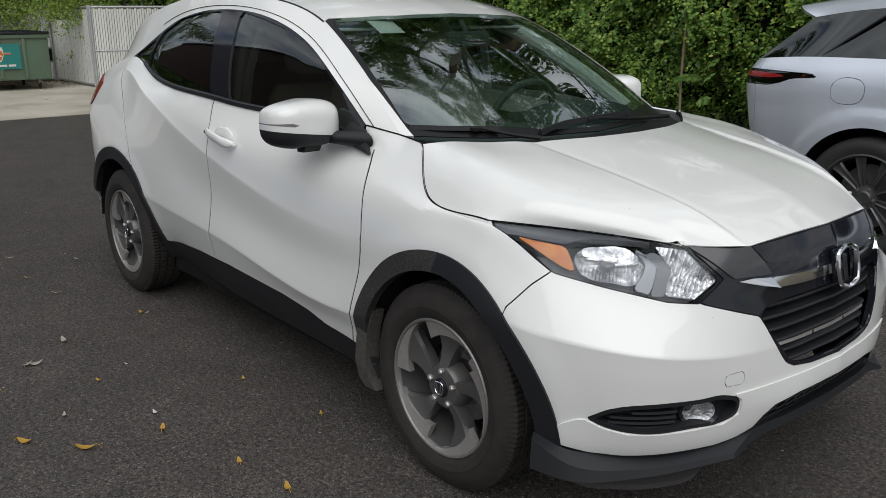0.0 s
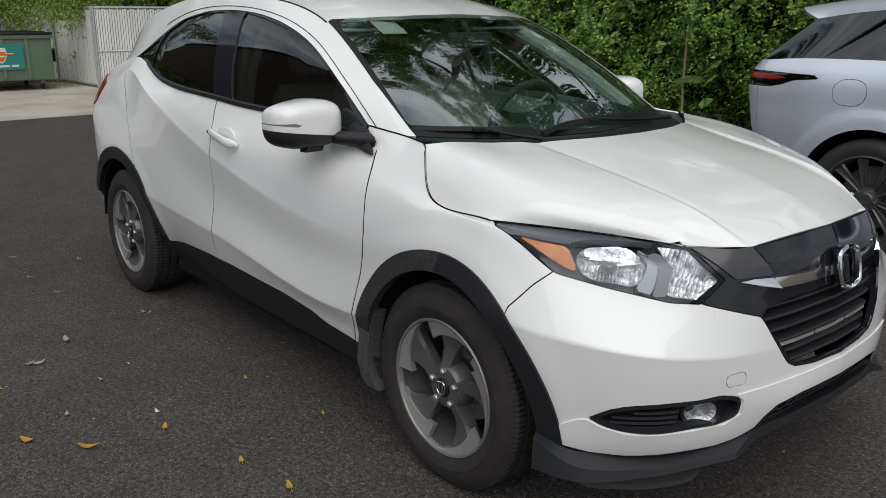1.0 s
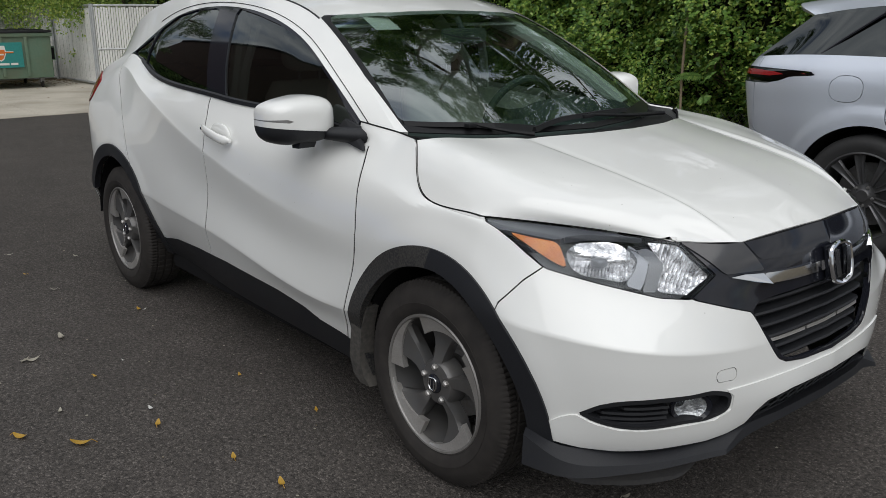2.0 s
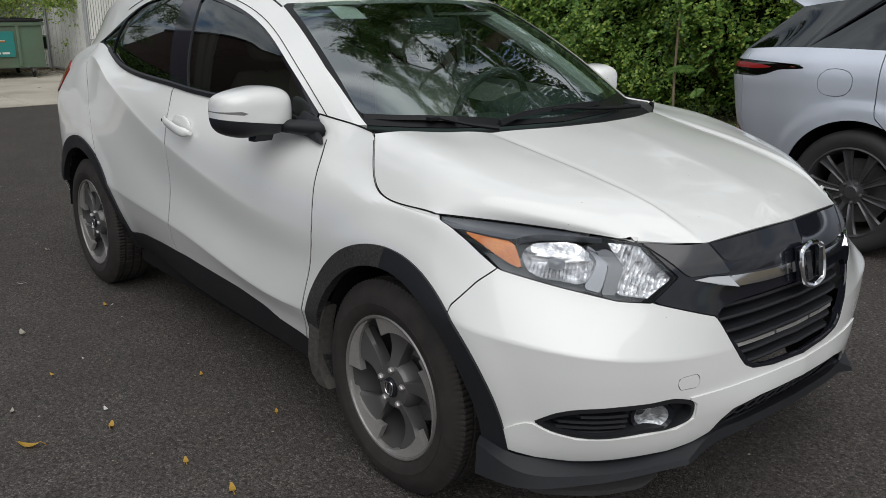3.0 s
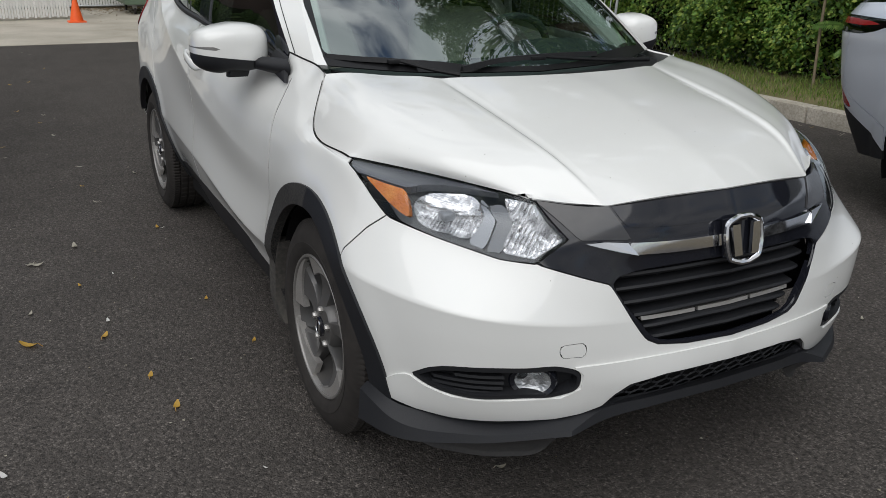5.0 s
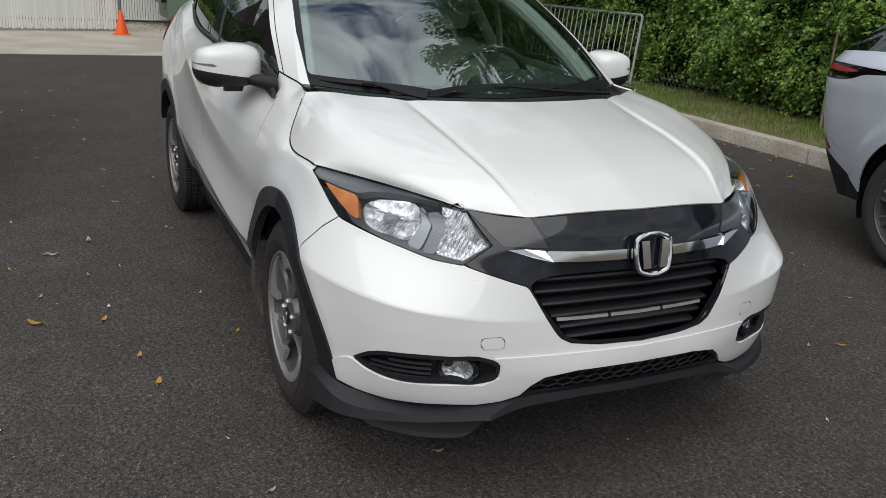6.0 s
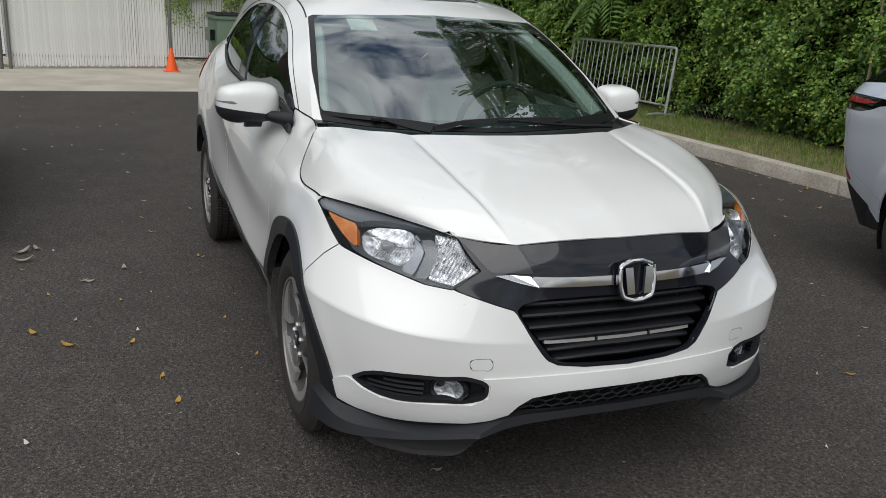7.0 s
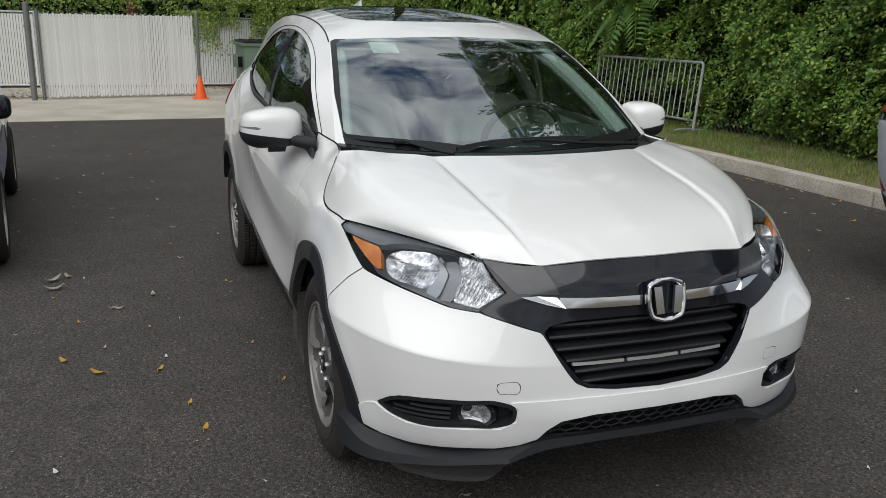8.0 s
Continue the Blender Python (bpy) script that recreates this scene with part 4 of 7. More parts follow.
for sign in (-1, 1):
    bm = bmesh.new()
    end = [(.408, .769, .006), (.368, .774, .008), (.316, .7725, .0125), (.296, .744, .020), (.345, .753, .014)]
    blade(bm, [[(front_x(w, z) + d, sign * w, z) for w, z, d in end], [(front_x(w, z) - .012, sign * w, z) for w, z, d in end]])
    part("chrome_end", bm, CHROME, grille_frame, "bright chrome end piece", smooth=False)

# badge: chrome rounded frame with a plain chrome plate in it
bm = bmesh.new()
shape = rounded([(-.059, .047), (-.05, .053), (.05, .053), (.059, .047), (.062, .03), (.0575, -.034), (.052, -.046), (.041, -.052), (-.041, -.052), (-.052, -.046), (-.0575, -.034), (-.062, .03)], 3)
tube(bm, [(.842 - .18 * z, .004 + .92 * y, .754 + .92 * z) for y, z in shape], 0.0075, 8, True)
badge = part("badge", bm, CHROME, grille_frame, "chrome badge with rounded outline")
bm = bmesh.new()
blade(bm, [[(.834, -.05, .71), (.834, .07, .71), (.818, .07, .805), (.818, -.05, .805)], [(.828, -.05, .71), (.828, .07, .71), (.812, .07, .805), (.812, -.05, .805)]])
part("badge_back", bm, PIANO, badge)
for y in (-.022, .042):
    bm = bmesh.new()
    s = 1 if y > 0.01 else -1
    blade(bm, [[(.846 - .18 * z, y - .013 + s * .10 * z, .757 + z), (.846 - .18 * z, y + .013 + s * .10 * z, .757 + z), (.836 - .18 * z, y + .013 + s * .10 * z, .757 + z), (.836 - .18 * z, y - .013 + s * .10 * z, .757 + z)] for z in (-.040, -.02, .02, .038)])
    part("badge_bar", bm, CHROME, badge)

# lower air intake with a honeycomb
# backing painted near-black for the shade inside the intake
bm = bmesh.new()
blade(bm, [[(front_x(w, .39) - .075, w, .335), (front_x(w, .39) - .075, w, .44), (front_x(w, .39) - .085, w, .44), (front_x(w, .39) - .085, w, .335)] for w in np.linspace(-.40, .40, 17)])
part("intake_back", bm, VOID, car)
intake = new("lower_intake")
intake.parent = car
for row in range(4):
    for k in range(-7, 8):
        w, z = k * 0.048 + (0.024 if row % 2 else 0), .352 + row * .021
        if abs(w) > .345 - max(0, z - .395) * 3.5 or z > .425 - .02 * (abs(w) / .3)**4:
            continue
        bm = bmesh.new()
        ring6 = [(w + .026 * math.cos(a), z + .0145 * math.sin(a)) for a in (math.tau * i / 6 for i in range(6))]
        tube(bm, [(front_x(p, q) - .03, p, q) for p, q in ring6], 0.0022, 4, True)
        part("honeycomb_cell", bm, PLASTIC, intake, smooth=False)

# black chin lip and air deflectors under the bumper
LIP = [
    [(.80, 0, .352), (.79, .23, .350), (.765, .36, .345), (.725, .45, .326), (.61, .66, .306), (.49, .80, .318), (.42, .84, .352)],
    [(.838, 0, .362), (.825, .23, .358), (.800, .36, .343), (.800, .452, .305), (.665, .672, .280), (.530, .815, .288), (.438, .868, .345)],
    [(.842, 0, .338), (.830, .23, .334), (.806, .36, .315), (.804, .456, .292), (.668, .680, .258), (.534, .824, .245), (.442, .876, .262)],
    [(.76, 0, .322), (.75, .23, .320), (.74, .36, .300), (.73, .43, .280), (.62, .63, .245), (.49, .78, .236), (.41, .80, .245)],
]
lip_grid = loft(LIP, 8, 3, (3,), (1, 2))
lip_skin = stack(*[skin(lip_grid[k:k + 4], (.6, 0, .30)) for k in (0, 3, 6)])
lip_skin = join(lip_skin, mirrored(lip_skin))
solid("chin_lip", lip_skin[0], lip_skin[2], PLASTIC, car, "matt black chin lip under the bumper", hard=24)
DAM = [
    [(.772, .42, .292), (.768, .485, .284), (.705, .59, .268), (.628, .69, .255), (.525, .80, .246), (.465, .83, .250)],
    [(.705, .41, .232), (.69, .462, .196), (.655, .535, .186), (.57, .64, .18), (.468, .715, .186), (.432, .735, .215)],
    [(.700, .415, .226), (.685, .468, .180), (.650, .538, .168), (.565, .64, .160), (.463, .712, .165), (.425, .732, .205)],
]
for S in each_side(skin(loft(DAM, 6, 4), (.4, .4, .25))):
    plate("air_deflector", S, LIFTED, car, 0.008, "black air deflector ahead of the wheel")

# fog lamps and ribs in the bezels
for sign in (-1, 1):
    at, out = Vector((.726, sign * .528, .428)), Vector((.80, sign * .58, .03)).normalized()
    m = Matrix.Translation(at) @ out.to_track_quat("-Y", "Z").to_matrix().to_4x4()
    bm = bmesh.new()
    lathe(bm, [(.040, -.004), (.050, -.010), (.054, -.004), (.054, .03), (.045, .03), (.040, -.004)], 28)
    bmesh.ops.scale(bm, vec=(1.12, 1, .84), verts=bm.verts), bmesh.ops.transform(bm, matrix=m, verts=bm.verts)
    fog = part("fog_lamp", bm, PIANO, front_bumper, "round fog lamp in black surround")
    bm = bmesh.new()
    lathe(bm, [(.0005, .008), (.02, .006), (.034, .002), (.040, -.003)], 28)
    bmesh.ops.scale(bm, vec=(1.12, 1, .84), verts=bm.verts), bmesh.ops.transform(bm, matrix=m, verts=bm.verts)
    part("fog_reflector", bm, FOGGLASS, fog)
    bm = bmesh.new()
    lathe(bm, [(.0005, -.012), (.02, -.010), (.034, -.005), (.040, .0)], 28)
    bmesh.ops.scale(bm, vec=(1.12, 1, .84), verts=bm.verts), bmesh.ops.transform(bm, matrix=m, verts=bm.verts)
    part("fog_lens", bm, CLEAR, fog, "clear fog lamp lens")
    for z in (.443, .427, .411, .396):
        bm = bmesh.new()
        end = .735 if z > .40 and z < .43 else .70
        ws = np.linspace(.60, end, 8)
        blade(bm, [[(front_x(w, z) - .016, sign * w, z + .004), (front_x(w, z) - .014, sign * w, z - .003), (front_x(w, z) - .034, sign * w, z - .004), (front_x(w, z) - .034, sign * w, z + .004)] for w in ws])
        part("bezel_rib", bm, PLASTIC, front_bumper)


# door mirrors
def door_mirror(sign):
    S = superquad((-.672, .872, 1.098), (.108, .122, .080), .60, .70, 24, 44)
    V, N, T = S
    taper = 1 - .30 * np.clip((V[:, 1] - .875) / .12, 0, 1) * np.clip((V[:, 2] - 1.098) / .08, -1, 1)
    V = V.copy()
    V[:, 0] = -.672 + (V[:, 0] + .672) * np.where(V[:, 0] > -.672, 1.0, .55) - .35 * np.clip(V[:, 1] - .835, 0, 1)
    V[:, 2] = 1.098 + (V[:, 2] - 1.098) * np.clip(taper, .6, 1.1)
    S = (V, N, T)
    upper, under = cut(S, lambda P: 1.066 + .10 * (P[:, 1] - .875) - P[:, 2])
    slit, upper = carve(upper, [(.90, 1.090), (1.10, 1.105), (1.10, 1.118), (.95, 1.108)], lambda P: P[:, [1, 2]])
    pick = each_side
    k = 0 if sign < 0 else 1
    shell = plate("door_mirror", pick(upper)[k], WHITE, car, 0.004, "white door mirror with black underside")
    plate("mirror_base", pick(under)[k], PLASTIC, shell, 0.004, "matt black underside")
    plate("mirror_signal", pick(slit)[k], STEEL, shell, 0.004, "slim turn signal")
    bm = bmesh.new()
    box(bm, (-.745, sign * .79 if sign > 0 else -.955, 1.045), (-.735, .955 if sign > 0 else -.79, 1.145), .004)
    part("mirror_glass", bm, CHROME, shell)
    bm = bmesh.new()
    rows = []
    for f in np.linspace(0, 1, 7):
        x, w, z = -.625 * (1 - f) - .500 * f, .815 * (1 - f) + .735 * f, 1.050 * (1 - f) + 1.044 * f
        hx, hz = .060 * (1 - f) + .058 * f, .020 * (1 - f) + .030 * f
        rows.append([(x + hx * math.cos(a), sign * w, z + hz * math.sin(a)) for a in (math.tau * i / 12 for i in range(12))])
    part("mirror_arm", blade(bm, rows), PLASTIC, shell, hard=60)
    bm = bmesh.new()
    blade(bm, [[(-.440, sign * (.748 + d), 1.002), (-.492, sign * (.726 + d), 1.078), (-.56, sign * (.735 + d), 1.098), (-.61, sign * (.758 + d), 1.042)] for d in (0, .012)])
    part("mirror_sail", bm, PLASTIC, shell, smooth=False)
    bm = bmesh.new()
    blade(bm, [[(-.70 + dx, sign * (.85 + dy), 1.045), (-.62 + dx, sign * (.85 + dy), 1.045), (-.635 + dx, sign * (.86 + dy), 1.000), (-.675 + dx, sign * (.86 + dy), .998)] for dx, dy in ((0, -.035), (0, .03))])
    part("mirror_fin", bm, PLASTIC, shell)


for sign in (-1, 1):
    door_mirror(sign)

# door handles with cups
for sign, door in ((-1, [o for o in car.children if o.name.startswith("front_door")][0]), (1, [o for o in car.children if o.name.startswith("front_door")][1])):
    pts = spline([(-1.475, .846, .990), (-1.42, .872, .990), (-1.33, .884, .978), (-1.25, .874, .962), (-1.222, .856, .958)], 5)
    bm = bmesh.new()
    rows = []
    for i, (x, w, z) in enumerate(pts):
        f = i / (len(pts) - 1)
        h = .019 * min(1, .45 + 3 * f, .45 + 3 * (1 - f))
        rows.append([(x, sign * (w + .009 * math.cos(a)), z + h * math.sin(a)) for a in (math.tau * k / 10 for k in range(10))])
    h_ = part("door_handle", blade(bm, rows), WHITE, door, hard=70)
    cup = superquad((-1.335, .838, .966), (.085, .014, .052), .9, .9, 10, 24)
    plate("handle_cup", (mirrored(cup) if sign < 0 else cup), WHITE, door, 0.003)
    bm = bmesh.new()
    lathe(bm, [(.0005, -.004), (.006, -.004), (.007, .0)], 12)
    bmesh.ops.transform(bm, matrix=pose(-1.432, sign * .874, .990, 0, 0, 0 if sign < 0 else 180), verts=bm.verts)
    part("lock", bm, PIANO, h_)

# belt strip, roof ditch strip
for sign in (-1, 1):
    bm = bmesh.new()
    xs = np.linspace(-.62, -2.42, 24)
    P = row_at(belt_line, xs)
    blade(bm, [[(x, sign * (w + .006), z + .002), (x, sign * (w + .008), z + .018), (x, sign * (w - .006), z + .022), (x, sign * (w - .006), z + .002)] for x, w, z in P])
    part("belt_strip", bm, PLASTIC, car, "black belt strip")
    # thin black tube drawn as the shaded gap over the door
    bm = bmesh.new()
    tube(bm, [(x, sign * (w + .002), z) for x, w, z in top_grid[2, 0:62]], 0.0015, 6)
    part("door_seal", bm, VOID, car)
    bm = bmesh.new()
    P = spline(TOP[1], 12)[23:46]
    tube(bm, [(x, sign * w, z) for x, w, z in P], 0.0036, 6)
    part("roof_ditch_strip", bm, PLASTIC, car)
    # thin black tube drawn as the shaded gap at the pillar's foot
    bm = bmesh.new()
    tube(bm, [(x, sign * w, z + .0015) for x, w, z in spline(FENDER_CREST[2:], 4)], 0.0028, 6)
    part("pillar_seal", bm, VOID, car)

for sign in (-1, 1):
    # thin black tube drawn as the shaded gap along the hood
    bm = bmesh.new()
    tube(bm, [(x, sign * (w + .0012), z + .0012) for x, w, z in shut_grid[-1, 8:-2]], 0.0012, 6)
    part("hood_seal", bm, VOID, car)

# cowl and wipers
COWL = [
    [(.075, 0, 1.045), (.055, .20, 1.044), (-.03, .404, 1.038), (-.12, .53, 1.036), (-.235, .625, 1.044)],
    [(-.10, 0, 1.036), (-.11, .20, 1.038), (-.18, .40, 1.042), (-.25, .53, 1.042), (-.35, .632, 1.050)],
]
cowl = plate("cowl", both(skin(loft(COWL, 8, 5), (-.1, 0, .5))), SOOT, car, 0.01, "black plastic cowl below the windshield")


def wiper(blade_pts, pivot, joint):
    bm = bmesh.new()
    P = spline(blade_pts, 6)
    blade(bm, [[(x + .011, y, z + .002), (x + .004, y, z + .017), (x - .005, y, z + .017), (x - .011, y, z + .0)] for x, y, z in P])
    w = part("wiper", bm, SOOT, car, "black wiper resting at the base of the glass")
    bm = bmesh.new()
    tube(bm, spline([pivot, [(a + b) / 2 + c for a, b, c in zip(pivot, joint, (.01, 0, -.004))], joint], 6), [.008 - .003 * i / 12 for i in range(13)], 8)
    part("wiper_arm", bm, SOOT, w)
    bm = bmesh.new()
    box(bm, (joint[0] - .013, joint[1] - .028, joint[2] - .012), (joint[0] + .013, joint[1] + .028, joint[2] + .002), .004)
    part("wiper_joint", bm, SOOT, w)


wiper([(-.372, -.640, 1.082), (-.295, -.553, 1.078), (-.225, -.455, 1.075), (-.185, -.40, 1.07)], (-.09, -.30, 1.052), (-.225, -.458, 1.088))
wiper([(-.105, -.285, 1.058), (-.135, -.132, 1.074), (-.138, .031, 1.080), (-.160, .188, 1.078), (-.175, .29, 1.075)], (-.16, .52, 1.056), (-.132, .015, 1.090))

# shark-fin aerial on the roof's rear
bm = bmesh.new()
blade(bm, [[(-2.62 + .5 * z * 1.0, -.02 * (1 - z * 9), 1.565 + z), (-2.62 + .5 * z, .02 * (1 - z * 9), 1.565 + z), (-2.76 + .1 * z, .012 * (1 - z * 9), 1.54 + z), (-2.76 + .1 * z, -.012 * (1 - z * 9), 1.54 + z)] for z in (0, .03, .06, .085)])
part("aerial", bm, WHITE, roof)

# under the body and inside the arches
# near-black boxes added to keep light from under the car
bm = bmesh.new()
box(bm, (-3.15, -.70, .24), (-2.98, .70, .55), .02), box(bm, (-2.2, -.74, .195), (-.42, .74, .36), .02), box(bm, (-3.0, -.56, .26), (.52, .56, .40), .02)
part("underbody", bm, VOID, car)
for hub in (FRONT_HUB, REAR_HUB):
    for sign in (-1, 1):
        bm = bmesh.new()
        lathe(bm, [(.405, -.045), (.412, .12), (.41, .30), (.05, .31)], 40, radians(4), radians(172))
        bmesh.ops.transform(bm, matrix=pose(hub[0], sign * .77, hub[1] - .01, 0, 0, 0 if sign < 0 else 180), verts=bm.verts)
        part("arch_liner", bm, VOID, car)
# mud flaps behind the front wheels
for sign in (-1, 1):
    bm = bmesh.new()
    rows = []
    for z, x, w0, w1 in ((.50, -.372, .80, .845), (.42, -.405, .795, .851), (.30, -.424, .79, .850), (.235, -.416, .79, .842), (.20, -.392, .80, .832)):
        rows.append([(x, sign * w1, z), (x + .055, sign * (w1 - .004), z), (x + .06, sign * w0, z), (x - .01, sign * w0, z), (x - .012, sign * (w1 - .02), z)])
    part("mud_flap", blade(bm, rows), DUSTY, car, "dusty grey mud flap", hard=50)


# wheels: axle along y, outer face towards -y
def wheel():
    w = new("wheel")
    w.parent = car
    bm = bmesh.new()
    tread = [(.3325, y) for y in (-.078, -.052)] + [(.325, -.051), (.325, -.044), (.334, -.043), (.334, -.012), (.326, -.011), (.326, -.003), (.334, -.002), (.334, .03), (.326, .031), (.326, .039), (.334, .04), (.3325, .078)]
    prof = [(.216, -.070), (.225, -.093), (.231, -.098), (.245, -.105), (.264, -.1085), (.2645, -.107), (.284, -.1055), (.302, -.099), (.316, -.090), (.327, -.081)] + tread + [(.322, .092), (.28, .108), (.23, .10), (.214, .08)]
    lathe(bm, prof, 360, swell=lambda r, y, i: -.0045 if (abs(y) > .05 and r > .318 and i % 3 == 0) or (abs(y) < .05 and r > .33 and i % 6 == 2) else 0)
    part("tyre", bm, RUBBER, w, "dark brown-grey dusty tyre", hard=22)
    bm = bmesh.new()
    lathe(bm, [(.226, -.094), (.2225, -.0985), (.2170, -.0975), (.2125, -.089), (.207, -.06), (.198, -.03), (.192, .05), (.20, .08)], 72)
    rim = part("rim", bm, LIPALLOY, w, "five-spoke alloy rim, dark grey with machined edges")
    bm = bmesh.new()
    lathe(bm, [(.2075, -.082), (.203, -.055), (.194, -.025), (.188, .05), (.19, .07)], 72)
    part("rim_barrel", bm, ALLOY, rim)
    bm = bmesh.new()
    lathe(bm, [(.0005, -.084), (.034, -.084), (.048, -.082), (.066, -.078), (.076, -.066), (.080, -.02)], 40)
    part("rim_hub", bm, ALLOY, rim)
    bm = bmesh.new()
    lathe(bm, [(.0005, -.0935), (.026, -.0925), (.031, -.089), (.032, -.083)], 28)
    cap = part("centre_cap", bm, PIANO, rim)
    bm = bmesh.new()
    tube(bm, [(x, -.0935, z) for x, z in rounded([(-.016, .018), (.016, .018), (.018, .012), (.013, -.016), (.009, -.019), (-.009, -.019), (-.013, -.016), (-.018, .012)], 3)], .0024, 6, True)
    for x in (-.008, .008):
        tube(bm, [(x * 1.15, -.0938, .016), (x * .85, -.0940, -.016)], .0024, 6)
    part("cap_badge", bm, CHROME, cap)
    for k in range(5):
        base = math.tau * k / 5 + radians(31)
        # dark blade from hub to rim, fanning out, its leading edge stepped down
        bm = bmesh.new()
        rows = []
        for f in np.linspace(0, 1, 12):
            r = .050 + .160 * f
            mid = base - radians(14 + 11 * f)
            half = .019 + .030 * f + .022 * f * f - .010 * math.sin(f * math.pi)
            y0 = -.081 + .016 * math.sin(f * math.pi)**1.3 - .004 * f
            sec = []
            for s_, dy in ((-1.0, .016), (-.86, .004), (-.2, .001), (.55, -.003), (.86, -.004), (1.0, .010), (.85, .045), (-.85, .045)):
                a = mid + s_ * half / r
                sec.append((r * math.cos(a), y0 + dy, r * math.sin(a)))
            rows.append(sec)
        spoke = part("spoke", blade(bm, rows), ALLOY, rim, hard=28)
        # machined wedge along the rim: deep at the spoke, tapering on
        bm = bmesh.new()
        rows = []
        for f in np.linspace(0, 1, 14):
            a = base + radians(4) - radians(58) * f
            r_in = .2105 - .052 * (1 - f)**1.1
            a_in = a + radians(1) * (1 - f)
            yo, yi = -.0925, -.0900 + .007 * (1 - f)
            rows.append([(.2140 * math.cos(a), yo, .2140 * math.sin(a)), (r_in * math.cos(a_in), yi, r_in * math.sin(a_in)), (r_in * math.cos(a_in), yi + .020, r_in * math.sin(a_in)), (.2140 * math.cos(a), yo + .020, .2140 * math.sin(a))])
        part("machined_face", blade(bm, rows), BRIGHT, spoke, "bright machined facet", hard=20)
        a = math.tau * k / 5 + radians(18)
        bm = bmesh.new()
        lathe(bm, [(.0005, -.0925), (.006, -.092), (.0095, -.089), (.0105, -.085), (.0105, -.066)], 6)
        bmesh.ops.translate(bm, vec=(.055 * math.cos(a), 0, .055 * math.sin(a)), verts=bm.verts)
        part("lug_nut", bm, BRIGHT, rim)
    bm = bmesh.new()
    lathe(bm, [(.0005, .012), (.075, .010), (.085, .018), (.135, .018), (.137, .024), (.135, .032), (.08, .034)], 48)
    part("brake_disc", bm, STEEL, w, "worn steel brake disc")
    bm = bmesh.new()
    lathe(bm, [(.105, -.022), (.112, -.030), (.142, -.030), (.150, -.02), (.150, .05), (.105, .05), (.105, -.022)], 10, radians(8), radians(46))
    part("brake_caliper", bm, BRIGHT, w)
    return w


wheel_f = wheel()
wheel_f.matrix_basis = pose(0, -.7325, .328, 0, 0, 0)
for x, sign, spin in ((-2.61, -1, 12), (0, 1, 40), (-2.61, 1, 65)):
    copy_thing(wheel_f, pose(x, sign * .7325, .328, 0, spin, 0 if sign < 0 else 180))

# cabin
bm = bmesh.new()
box(bm, (-2.95, -.66, .38), (.05, .66, .44), .01)
part("cabin_floor", bm, TRIMDARK, car)
DASH = [
    [(-.14, 0, 1.005), (-.17, .25, 1.01), (-.26, .5, 1.015), (-.38, .66, 1.02)],
    [(-.40, 0, 1.035), (-.42, .25, 1.04), (-.46, .5, 1.035), (-.52, .67, 1.03)],
    [(-.62, 0, 1.00), (-.63, .25, 1.00), (-.64, .5, .99), (-.66, .68, .97)],
    [(-.66, 0, .80), (-.67, .25, .80), (-.68, .5, .78), (-.70, .68, .75)],
]
plate("dashboard", both(skin(loft(DASH, 6, 6), (-.3, 0, .5))), TRIMDARK, car, 0.02, "charcoal dashboard")
bm = bmesh.new()
tube(bm, [(-.745 + .10 * math.sin(a) * .55, .28 + .19 * math.cos(a), 1.008 + .165 * math.sin(a)) for a in (math.tau * i / 32 for i in range(32))], .016, 8, True)
S = superquad((-.47, .34, 1.02), (.17, .27, .085), .8, .7)
solid("instrument_hood", S[0], S[2], TRIMDARK, car, N=S[1])
steer = part("steering_wheel", bm, TRIMDARK, car, "dark steering wheel")
bm = bmesh.new()
box(bm, (-.76, .20, .955), (-.71, .36, 1.045), .02), box(bm, (-.75, .11, .985), (-.73, .45, 1.01), .006)
part("steering_hub", bm, TRIMDARK, steer)


def seat(x, y, wide):
    bm = bmesh.new()
    rows = []
    for z, dx, h, t in ((.62, 0, 1, .09), (.75, -.05, 1.02, .10), (.95, -.13, 1.0, .09), (1.10, -.19, .86, .075), (1.16, -.215, .66, .05)):
        sec = []
        for i in range(16):
            a = math.tau * i / 16
            sec.append((x + dx + t * math.copysign(abs(math.cos(a))**.7, math.cos(a)) - .03 * (1 - abs(math.sin(a))), y + wide * h * math.copysign(abs(math.sin(a))**.6, math.sin(a)), z))
        rows.append(sec)
    back = part("seat", blade(bm, rows), CLOTH, car, "grey-beige cloth seat", hard=60)
    S = superquad((x + .25, y, .60), (.27, wide, .08), .5, .5)
    solid("seat_cushion", S[0], S[2], CLOTH, back, N=S[1])
    return back


for y in (-.37, .37):
    b = seat(-1.20, y, .25)
    S = superquad((-1.40, y, 1.285), (.045, .125, .085), .6, .6)
    solid("headrest", S[0], S[2], CLOTH, b, N=S[1])
    for d in (-.05, .05):
        bm = bmesh.new()
        tube(bm, [(-1.39, y + d, 1.12), (-1.40, y + d, 1.24)], .006, 6)
        part("headrest_post", bm, STEEL, b)
b = seat(-2.15, 0, .60)
for y in (-.38, .38):
    S = superquad((-2.36, y, 1.25), (.05, .125, .07), .6, .6)
    solid("headrest", S[0], S[2], CLOTH, b, N=S[1])
# added dark panel that covers a gap in the body's rear
bm = bmesh.new()
box(bm, (-2.80, -.64, .45), (-2.77, .64, 1.18), .01)
part("cargo_panel", bm, TRIMDARK, car)
